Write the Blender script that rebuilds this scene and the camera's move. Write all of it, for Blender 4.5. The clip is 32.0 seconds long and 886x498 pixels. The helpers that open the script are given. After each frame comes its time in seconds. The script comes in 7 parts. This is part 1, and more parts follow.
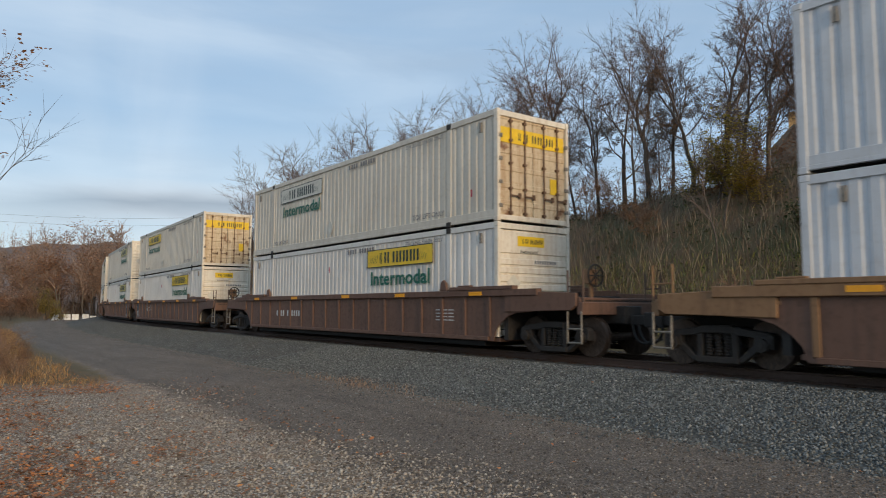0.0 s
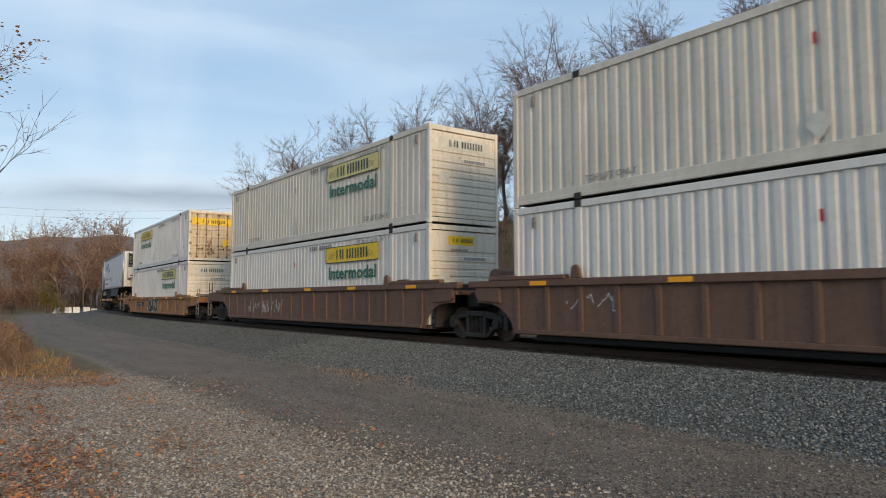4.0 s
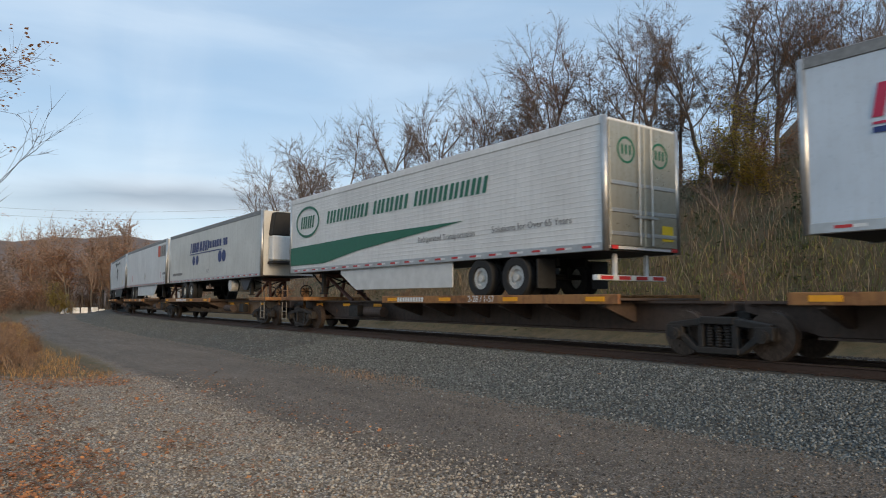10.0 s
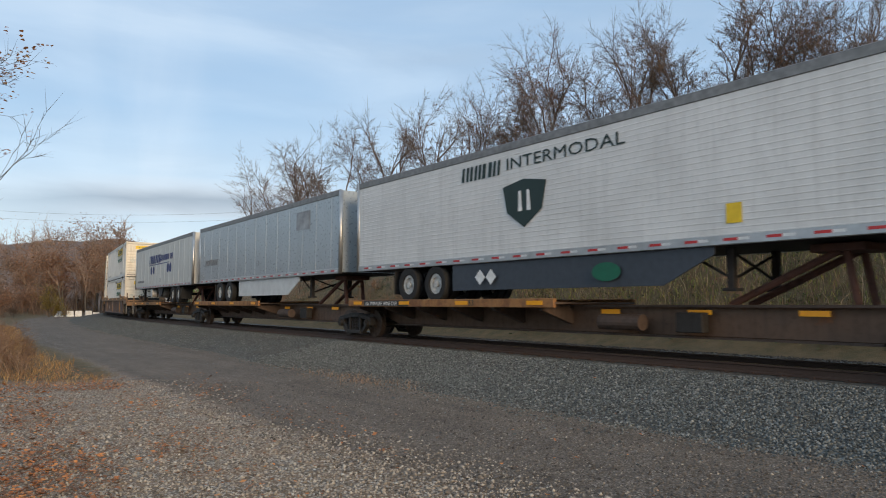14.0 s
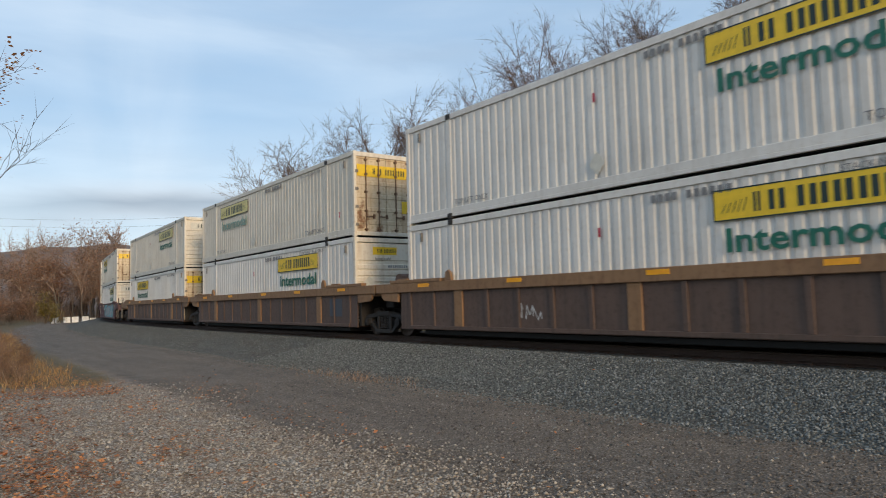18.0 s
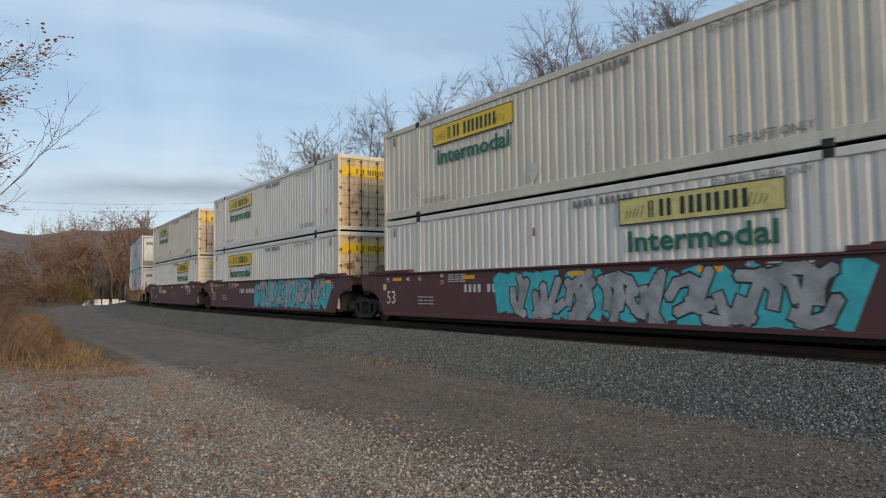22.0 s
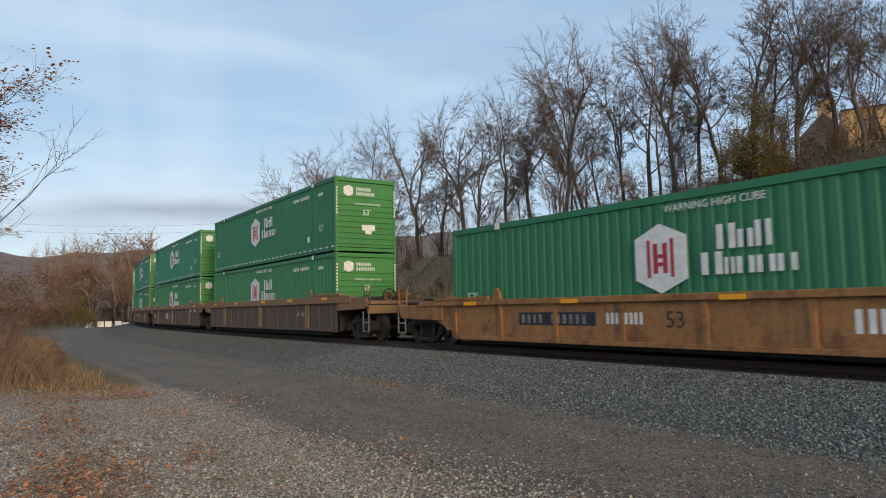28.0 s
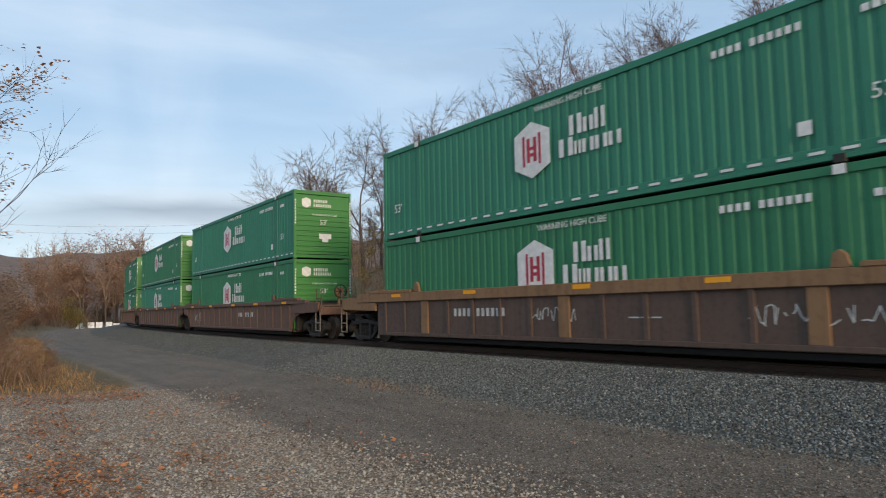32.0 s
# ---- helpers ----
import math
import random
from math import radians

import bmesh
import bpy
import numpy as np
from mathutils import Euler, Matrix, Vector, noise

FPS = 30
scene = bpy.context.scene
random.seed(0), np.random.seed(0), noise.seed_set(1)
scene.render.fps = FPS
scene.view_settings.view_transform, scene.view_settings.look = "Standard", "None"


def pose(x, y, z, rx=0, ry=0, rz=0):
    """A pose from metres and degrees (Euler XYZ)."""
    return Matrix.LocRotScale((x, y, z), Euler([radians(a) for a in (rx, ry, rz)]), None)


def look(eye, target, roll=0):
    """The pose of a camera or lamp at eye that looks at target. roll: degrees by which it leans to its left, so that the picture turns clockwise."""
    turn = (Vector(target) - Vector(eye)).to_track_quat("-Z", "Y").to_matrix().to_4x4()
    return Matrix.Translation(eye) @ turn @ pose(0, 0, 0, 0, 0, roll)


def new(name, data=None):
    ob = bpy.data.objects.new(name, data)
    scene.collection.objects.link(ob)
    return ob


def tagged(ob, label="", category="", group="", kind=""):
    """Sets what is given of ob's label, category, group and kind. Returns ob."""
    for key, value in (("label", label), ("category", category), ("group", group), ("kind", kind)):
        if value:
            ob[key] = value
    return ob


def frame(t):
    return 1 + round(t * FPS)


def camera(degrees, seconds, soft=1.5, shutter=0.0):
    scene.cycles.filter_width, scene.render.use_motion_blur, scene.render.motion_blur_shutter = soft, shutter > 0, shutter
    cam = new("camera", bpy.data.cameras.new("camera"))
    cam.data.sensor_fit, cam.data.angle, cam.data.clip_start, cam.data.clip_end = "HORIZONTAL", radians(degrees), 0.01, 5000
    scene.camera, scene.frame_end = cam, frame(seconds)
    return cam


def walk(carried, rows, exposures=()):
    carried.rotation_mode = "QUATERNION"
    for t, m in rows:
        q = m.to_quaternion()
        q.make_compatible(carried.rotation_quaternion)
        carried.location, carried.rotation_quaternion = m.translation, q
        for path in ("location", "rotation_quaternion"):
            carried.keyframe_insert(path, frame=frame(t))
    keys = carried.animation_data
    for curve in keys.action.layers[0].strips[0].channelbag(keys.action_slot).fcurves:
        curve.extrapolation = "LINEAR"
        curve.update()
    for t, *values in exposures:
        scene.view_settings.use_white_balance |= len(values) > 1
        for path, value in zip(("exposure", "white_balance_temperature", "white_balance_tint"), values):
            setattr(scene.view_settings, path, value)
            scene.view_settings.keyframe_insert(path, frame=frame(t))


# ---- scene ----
EYE = (0.0, 0.0, 1.70)
cam = camera(65.6, 32.0, soft=1.0, shutter=0.12)


def aim(tilt, turn, lean):
    return pose(*EYE, 90 + tilt, 0, turn) @ pose(0, 0, 0, 0, 0, lean)


walk(cam, [
    (0, aim(4.95, -0.00, 0.19)), (0.5, aim(4.88, -0.08, 0.08)), (1, aim(4.82, -0.04, 0.17)), (1.5, aim(4.75, -0.08, 0.18)),
    (2, aim(4.69, -0.01, 0.17)), (2.5, aim(4.64, -0.06, 0.20)), (3, aim(4.56, 0.01, -0.11)), (3.5, aim(4.40, -0.01, -0.08)),
    (5.5, aim(3.97, 0.25, 0.07)), (6, aim(4.02, 0.34, 0.06)), (6.5, aim(3.96, 0.40, 0.13)), (7, aim(3.79, 0.44, 0.03)),
    (7.5, aim(3.69, 0.50, 0.01)), (8, aim(3.74, 0.56, -0.02)), (8.5, aim(3.89, 0.63, -0.02)), (9, aim(4.06, 0.60, 0.00)),
    (9.5, aim(4.19, 0.53, 0.03)), (10, aim(4.31, 0.55, 0.03)), (10.5, aim(4.38, 0.52, -0.10)), (11, aim(4.42, 0.45, -0.10)),
    (11.5, aim(4.53, 0.43, -0.01)), (12, aim(4.59, 0.30, -0.05)), (12.5, aim(4.54, 0.24, 0.02)), (13, aim(4.52, 0.21, -0.06)),
    (13.5, aim(4.44, 0.23, 0.07)), (14, aim(4.61, 0.18, 0.08)), (14.5, aim(4.67, 0.24, -0.02)), (16.5, aim(4.47, 0.33, -1.15)),
    (17, aim(4.43, 0.38, -1.31)), (17.5, aim(4.39, -0.22, -1.38)), (18, aim(4.28, -0.16, -1.46)), (18.5, aim(3.94, 0.02, -1.76)),
    (19, aim(3.54, 0.38, -1.98)), (19.5, aim(3.47, 1.11, -1.48)), (20, aim(3.45, 1.27, -1.11)), (20.5, aim(3.50, 1.38, -0.96)),
    (21, aim(3.48, 1.62, -0.99)), (21.5, aim(3.27, 1.82, -0.80)), (22, aim(3.31, 1.88, -0.64)), (22.5, aim(3.37, 1.93, -0.68)),
    (23, aim(3.36, 2.09, -0.60)), (23.5, aim(3.47, 2.17, -0.45)), (24, aim(3.58, 2.21, -0.66)), (24.5, aim(3.72, 2.32, -0.78)),
    (25, aim(4.06, 2.40, -0.80)), (25.5, aim(4.31, 2.34, -0.84)), (27.5, aim(4.82, 2.23, -1.02)), (28, aim(4.95, 2.08, -1.01)),
    (28.5, aim(5.08, 2.01, -1.02)), (29, aim(5.17, 1.91, -0.98)), (29.5, aim(5.33, 1.82, -1.07)), (30, aim(5.34, 1.76, -1.21)),
    (30.5, aim(5.21, 1.66, -1.30)), (31, aim(5.13, 1.64, -1.20)), (31.5, aim(5.12, 1.42, -1.08)), (32, aim(5.00, 1.46, -1.03))],
    [(0, -0.03), (1, 0.0), (2, 0.06), (3.5, 0.12), (6, 0.1), (9, 0.1), (17, 0.13), (20, 0.1), (22, -0.02), (24, 0.02), (26, 0.08), (28, 0.08), (30, 0.14), (32, 0.14)])


# ---- light ----
SUN = Vector((0.45, -0.88, 0.25)).normalized()
world = bpy.data.worlds.new("sky")
scene.world = world
world.use_nodes = True


def build_sky():
    nt = world.node_tree
    nt.nodes.clear()
    N, K = nt.nodes.new, nt.links.new
    out, bg = N("ShaderNodeOutputWorld"), N("ShaderNodeBackground")
    sky = N("ShaderNodeTexSky")
    sky.sky_type, sky.sun_disc = "NISHITA", False
    sky.sun_elevation, sky.sun_rotation = radians(11), math.atan2(SUN.x, SUN.y)
    sky.air_density, sky.dust_density, sky.ozone_density = 1.0, 0.6, 1.6
    tc, mp = N("ShaderNodeTexCoord"), N("ShaderNodeMapping")
    K(tc.outputs["Generated"], mp.inputs["Vector"])
    mp.inputs["Scale"].default_value = (1.0, 1.0, 4.5)
    mp.inputs["Location"].default_value = (0.35, 0.2, 0.1)
    n1, n2 = N("ShaderNodeTexNoise"), N("ShaderNodeTexNoise")
    for n, sc, de in ((n1, 1.7, 6), (n2, 3.4, 8)):
        n.inputs["Scale"].default_value, n.inputs["Detail"].default_value = sc, de
        n.inputs["Roughness"].default_value = 0.52
        n.inputs["Distortion"].default_value = 0.35
        K(mp.outputs[0], n.inputs["Vector"])
    r1 = N("ShaderNodeValToRGB")
    r1.color_ramp.elements[0].position, r1.color_ramp.elements[1].position = 0.36, 0.72
    K(n1.outputs["Fac"], r1.inputs[0])
    cl = N("ShaderNodeValToRGB")
    cl.color_ramp.elements[0].color, cl.color_ramp.elements[1].color = (5.0, 5.45, 6.0, 1), (9.3, 9.9, 10.2, 1)
    cl.color_ramp.elements[0].position, cl.color_ramp.elements[1].position = 0.36, 0.6
    K(n2.outputs["Fac"], cl.inputs[0])
    mul = N("ShaderNodeMath")
    mul.operation = "MULTIPLY"
    mul.inputs[1].default_value = 0.32
    K(r1.outputs[0], mul.inputs[0])
    base = N("ShaderNodeMix")
    base.data_type = "RGBA"
    base.inputs["B"].default_value = (4.95, 7.12, 9.85, 1)
    base.inputs["Factor"].default_value = 0.55
    K(sky.outputs[0], base.inputs["A"])
    mix = N("ShaderNodeMix")
    mix.data_type = "RGBA"
    K(mul.outputs[0], mix.inputs["Factor"])
    K(base.outputs["Result"], mix.inputs["A"])
    K(cl.outputs[0], mix.inputs["B"])
    # a grey bank of cloud low over the valley, a bright strip under it
    sepz = N("ShaderNodeSeparateXYZ")
    K(tc.outputs["Generated"], sepz.inputs[0])
    wob = N("ShaderNodeMath")
    wob.operation = "MULTIPLY_ADD"
    wob.inputs[1].default_value = 0.10
    K(n1.outputs["Fac"], wob.inputs[0])
    K(sepz.outputs["Z"], wob.inputs[2])
    low = N("ShaderNodeValToRGB")
    el = low.color_ramp.elements
    el[0].position, el[0].color = 0.10, (0.55, 0.55, 0.55, 1)
    el[1].position, el[1].color = 0.30, (0, 0, 0, 1)
    for p, c in ((0.16, 0.3), (0.178, 0.85), (0.205, 0.9), (0.228, 0.2)):
        e = el.new(p)
        e.color = (c, c, c, 1)
    tone = N("ShaderNodeValToRGB")
    el = tone.color_ramp.elements
    el[0].position, el[0].color = 0.135, (8.3, 9.1, 9.5, 1)
    el[1].position, el[1].color = 0.245, (8.9, 9.75, 10.3, 1)
    for p, c in ((0.165, (6.3, 7.05, 7.8, 1)), (0.195, (3.5, 4.2, 5.0, 1)), (0.215, (6.4, 7.2, 8.0, 1))):
        e = el.new(p)
        e.color = c
    K(wob.outputs[0], low.inputs[0])
    K(wob.outputs[0], tone.inputs[0])
    # the bank thins out to both sides
    side = N("ShaderNodeMath")
    side.operation = "MULTIPLY_ADD"
    side.inputs[1].default_value, side.inputs[2].default_value = 0.5, 0.5
    K(sepz.outputs["X"], side.inputs[0])
    span = N("ShaderNodeValToRGB")
    el = span.color_ramp.elements
    el[0].position, el[0].color = 0.22, (0.35, 0.35, 0.35, 1)
    el[1].position, el[1].color = 0.52, (0.25, 0.25, 0.25, 1)
    for p, c in ((0.29, 1.0), (0.39, 1.0), (0.44, 0.4)):
        e = el.new(p)
        e.color = (c, c, c, 1)
    K(side.outputs[0], span.inputs[0])
    thick = N("ShaderNodeMath")
    thick.operation = "MULTIPLY"
    K(low.outputs[0], thick.inputs[0])
    K(span.outputs[0], thick.inputs[1])
    # a tall thin wisp
    mw, nw, rw = N("ShaderNodeMapping"), N("ShaderNodeTexNoise"), N("ShaderNodeValToRGB")
    mw.inputs["Scale"].default_value, mw.inputs["Rotation"].default_value = (7.0, 2.0, 2.4), (0, 0.3, 0)
    K(tc.outputs["Generated"], mw.inputs["Vector"])
    nw.inputs["Scale"].default_value, nw.inputs["Detail"].default_value = 1.0, 7
    nw.inputs["Distortion"].default_value = 0.6
    K(mw.outputs[0], nw.inputs["Vector"])
    rw.color_ramp.elements[0].position, rw.color_ramp.elements[1].position = 0.35, 0.75
    K(nw.outputs["Fac"], rw.inputs[0])
    tall = N("ShaderNodeValToRGB")
    el = tall.color_ramp.elements
    el[0].position, el[1].position = 0.255, 0.345
    el[0].color = el[1].color = (0, 0, 0, 1)
    e = el.new(0.3)
    e.color = (0.42, 0.42, 0.42, 1)
    K(side.outputs[0], tall.inputs[0])
    both = N("ShaderNodeMath")
    both.operation = "MULTIPLY"
    K(rw.outputs[0], both.inputs[0])
    K(tall.outputs[0], both.inputs[1])
    wisp = N("ShaderNodeMix")
    wisp.data_type = "RGBA"
    wisp.inputs["B"].default_value = (8.6, 9.3, 9.9, 1)
    K(both.outputs[0], wisp.inputs["Factor"])
    K(mix.outputs["Result"], wisp.inputs["A"])
    fin = N("ShaderNodeMix")
    fin.data_type = "RGBA"
    K(thick.outputs[0], fin.inputs["Factor"])
    K(wisp.outputs["Result"], fin.inputs["A"])
    K(tone.outputs[0], fin.inputs["B"])
    K(fin.outputs["Result"], bg.inputs["Color"])
    bg.inputs["Strength"].default_value = 0.105
    K(bg.outputs[0], out.inputs["Surface"])


build_sky()
sun = new("sun", bpy.data.lights.new("sun", "SUN"))
sun.data.energy, sun.data.angle, sun.data.color = 2.3, radians(18), (1.0, 0.74, 0.46)
sun.matrix_world = look((0, 0, 60), Vector((0, 0, 60)) - SUN)
scene.view_settings.exposure = 0.0

# ---- materials ----


def nodes_of(m):
    m.use_nodes = True
    nt = m.node_tree
    return nt, nt.nodes.new, nt.links.new, nt.nodes["Principled BSDF"]


def noise_tex(nt, vec, scale, detail=4.0, rough=0.55):
    n = nt.nodes.new("ShaderNodeTexNoise")
    n.inputs["Scale"].default_value, n.inputs["Detail"].default_value = scale, detail
    n.inputs["Roughness"].default_value = rough
    nt.links.new(vec, n.inputs["Vector"])
    return n.outputs["Fac"]


def ramp(nt, fac, stops):
    r = nt.nodes.new("ShaderNodeValToRGB")
    el = r.color_ramp.elements
    el[0].position, el[0].color = stops[0][0], (*stops[0][1], 1)
    el[1].position, el[1].color = stops[-1][0], (*stops[-1][1], 1)
    for p, c in stops[1:-1]:
        e = el.new(p)
        e.color = (*c, 1)
    nt.links.new(fac, r.inputs[0])
    return r.outputs[0]


def mixc(nt, fac, a, b, mode="MIX"):
    m = nt.nodes.new("ShaderNodeMix")
    m.data_type, m.blend_type = "RGBA", mode
    for sock, v in (("Factor", fac), ("A", a), ("B", b)):
        if isinstance(v, (int, float)):
            m.inputs[sock].default_value = v
        elif isinstance(v, tuple):
            m.inputs[sock].default_value = (*v, 1)
        else:
            nt.links.new(v, m.inputs[sock])
    return m.outputs["Result"]


def bump(nt, bsdf, h, strength, dist):
    b = nt.nodes.new("ShaderNodeBump")
    b.inputs["Strength"].default_value, b.inputs["Distance"].default_value = strength, dist
    nt.links.new(h, b.inputs["Height"])
    nt.links.new(b.outputs[0], bsdf.inputs["Normal"])


def coords(nt, scale=(1, 1, 1), kind="Object"):
    tc, mp = nt.nodes.new("ShaderNodeTexCoord"), nt.nodes.new("ShaderNodeMapping")
    mp.inputs["Scale"].default_value = scale
    nt.links.new(tc.outputs[kind], mp.inputs["Vector"])
    return mp.outputs[0]


def paint(name, col, rough=0.5, metal=0.0, dirt=(0.12, 0.09, 0.06), dirty=0.3, streak=True, scale=1.0, rust=None, bumpy=0.0):
    """Paint with soft blotches, vertical streaks and optional rust patches."""
    m = bpy.data.materials.new(name)
    nt, N, K, b = nodes_of(m)
    v = coords(nt)
    oi = N("ShaderNodeObjectInfo")
    off = N("ShaderNodeVectorMath")
    off.operation = "ADD"
    comb = N("ShaderNodeCombineXYZ")
    mulr = N("ShaderNodeMath")
    mulr.operation = "MULTIPLY"
    mulr.inputs[1].default_value = 37.0
    K(oi.outputs["Random"], mulr.inputs[0])
    for s in ("X", "Y", "Z"):
        K(mulr.outputs[0], comb.inputs[s])
    K(v, off.inputs[0])
    K(comb.outputs[0], off.inputs[1])
    v = off.outputs[0]
    big = noise_tex(nt, v, 0.7 * scale, 5, 0.6)
    fine = noise_tex(nt, v, 9.0 * scale, 5, 0.65)
    c = mixc(nt, ramp(nt, big, [(0.35, (0, 0, 0)), (0.75, (1, 1, 1))]), col, tuple(x * 0.78 + y * 0.10 for x, y in zip(col, dirt)))
    if streak:
        ms = N("ShaderNodeMapping")
        ms.inputs["Scale"].default_value = (5.0, 5.0, 0.35)
        K(v, ms.inputs["Vector"])
        st = noise_tex(nt, ms.outputs[0], 1.3 * scale, 5, 0.6)
        f = ramp(nt, st, [(0.48, (0, 0, 0)), (0.78, (dirty, dirty, dirty))])
        c = mixc(nt, f, c, dirt)
    f2 = ramp(nt, fine, [(0.52, (0, 0, 0)), (0.8, (dirty, dirty, dirty))])
    c = mixc(nt, f2, c, dirt)
    if rust:
        rs = noise_tex(nt, v, 1.6 * scale, 7, 0.68)
        f3 = ramp(nt, rs, [(rust, (0, 0, 0)), (rust + 0.09, (0.9, 0.9, 0.9))])
        rc = ramp(nt, fine, [(0.3, (0.10, 0.035, 0.015)), (0.7, (0.24, 0.10, 0.035))])
        c = mixc(nt, f3, c, rc)
    K(c, b.inputs["Base Color"])
    rr = ramp(nt, fine, [(0.3, (rough - 0.08,) * 3), (0.7, (min(1, rough + 0.12),) * 3)])
    K(rr, b.inputs["Roughness"])
    b.inputs["Metallic"].default_value = metal
    if bumpy:
        bump(nt, b, fine, 0.35, bumpy)
    return m


def plain(name, col, rough=0.6, metal=0.0, var=0.15, scale=6.0, bumpy=0.0):
    m = bpy.data.materials.new(name)
    nt, N, K, b = nodes_of(m)
    f = noise_tex(nt, coords(nt), scale, 5, 0.6)
    K(ramp(nt, f, [(0.3, tuple(x * (1 - var) for x in col)), (0.7, tuple(min(1, x * (1 + var)) for x in col))]), b.inputs["Base Color"])
    b.inputs["Roughness"].default_value, b.inputs["Metallic"].default_value = rough, metal
    if bumpy:
        bump(nt, b, f, 0.5, bumpy)
    return m


def speckle(name, stops, rough=0.9, scale=0.0, kind="Random Per Island", thin=0.0):
    """Stones, leaves and stalks: a colour for each loose piece."""
    m = bpy.data.materials.new(name)
    nt, N, K, b = nodes_of(m)
    g = N("ShaderNodeNewGeometry")
    c = ramp(nt, g.outputs[kind], stops)
    if scale:
        c = mixc(nt, 0.5, c, ramp(nt, noise_tex(nt, coords(nt), scale, 4, 0.6), [(0.3, (0.25, 0.25, 0.25)), (0.7, (0.75, 0.75, 0.75))]), "OVERLAY")
    K(c, b.inputs["Base Color"])
    b.inputs["Roughness"].default_value = rough
    if thin:
        tr, mx = N("ShaderNodeBsdfTranslucent"), N("ShaderNodeMixShader")
        K(c, tr.inputs["Color"])
        mx.inputs[0].default_value = thin
        K(b.outputs[0], mx.inputs[1])
        K(tr.outputs[0], mx.inputs[2])
        out = [n for n in nt.nodes if n.bl_idname == "ShaderNodeOutputMaterial"][0]
        K(mx.outputs[0], out.inputs["Surface"])
    return m


# ---- track line ----
STEP = 0.5
RAIL = 0.65
SPEED = 14.93


def track_table():
    s = np.arange(-640, 200, STEP)
    k = 0.00077 - 5.2e-5 * np.clip(s, -62, 16)
    far = np.clip((-70 - s) / 60, 0, 1)
    k = k * (1 - far) + 0.0017 * far
    th = np.cumsum(k) * STEP
    i0 = int(640 / STEP)
    th += radians(-53.0) - th[i0]
    x, y = np.cumsum(np.cos(th)) * STEP, np.cumsum(np.sin(th)) * STEP
    return s, x - x[i0], y - y[i0] + 21.008, th


TS, TX, TY, TH = track_table()


def on_track(s, lat=0.0):
    """Place and heading on the track; lat > 0 is the hill's side."""
    x, y, h = np.interp(s, TS, TX), np.interp(s, TS, TY), np.interp(s, TS, TH)
    return x - lat * np.sin(h), y + lat * np.cos(h), h


def track_of(x, y):
    """Nearest track station and offset for arrays of places."""
    s_out, l_out = np.empty(len(x)), np.empty(len(x))
    for i in range(0, len(x), 4000):
        dx, dy = x[i:i + 4000, None] - TX[None, ::2], y[i:i + 4000, None] - TY[None, ::2]
        j = np.argmin(dx * dx + dy * dy, 1) * 2
        dx, dy, h = x[i:i + 4000] - TX[j], y[i:i + 4000] - TY[j], TH[j]
        s_out[i:i + 4000] = TS[j] + dx * np.cos(h) + dy * np.sin(h)
        l_out[i:i + 4000] = -dx * np.sin(h) + dy * np.cos(h)
    return s_out, l_out


def smooth(a, b, x):
    t = np.clip((x - a) / (b - a), 0, 1)
    return t * t * (3 - 2 * t)


def waves(x, y):
    return (np.sin(0.31 * x + 0.2) * np.cos(0.27 * y + 1.0) + 0.5 * np.sin(0.83 * x - 0.41 * y) + 0.3 * np.sin(1.9 * x + 1.3 * y))


def ground_height(x, y, s=None, lat=None):
    if s is None:
        s, lat = track_of(x, y)
    r = np.hypot(x, y)
    crest = np.clip(6.9 + 0.07 * s, 3.4, 7.7)
    bank = smooth(5.0, 15.5, lat) * crest + 0.14 * np.clip(lat - 17, 0, 40) * smooth(-6, 12, s)
    z = 0.22 * smooth(1.5, 3.0, lat) + bank
    z = z + waves(x, y) * (0.015 + 0.2 * smooth(9, 16, lat))
    z = z + 0.35 * smooth(-9.6, -13.5, lat) * smooth(4, -6, s) * (1 + 0.4 * waves(x * 1.7, y * 1.7))
    ridge = smooth(230, 900, r) * (74 + 16 * np.sin(x * 0.006 + 1.0) + 9 * np.sin(y * 0.011) + 4 * np.sin(x * 0.031) * np.cos(y * 0.027) + 2.5 * np.sin(x * 0.083 + y * 0.06))
    z = z + ridge * smooth(-150, 100, y)
    return z - 0.30 * smooth(3.4, 2.2, np.abs(lat))


def mesh_of(name, verts, faces, mat=None, smooth_faces=False):
    me = bpy.data.meshes.new(name)
    me.from_pydata([tuple(v) for v in verts], [], faces)
    if mat:
        me.materials.append(mat)
    if smooth_faces:
        me.polygons.foreach_set("use_smooth", [True] * len(me.polygons))
    return me


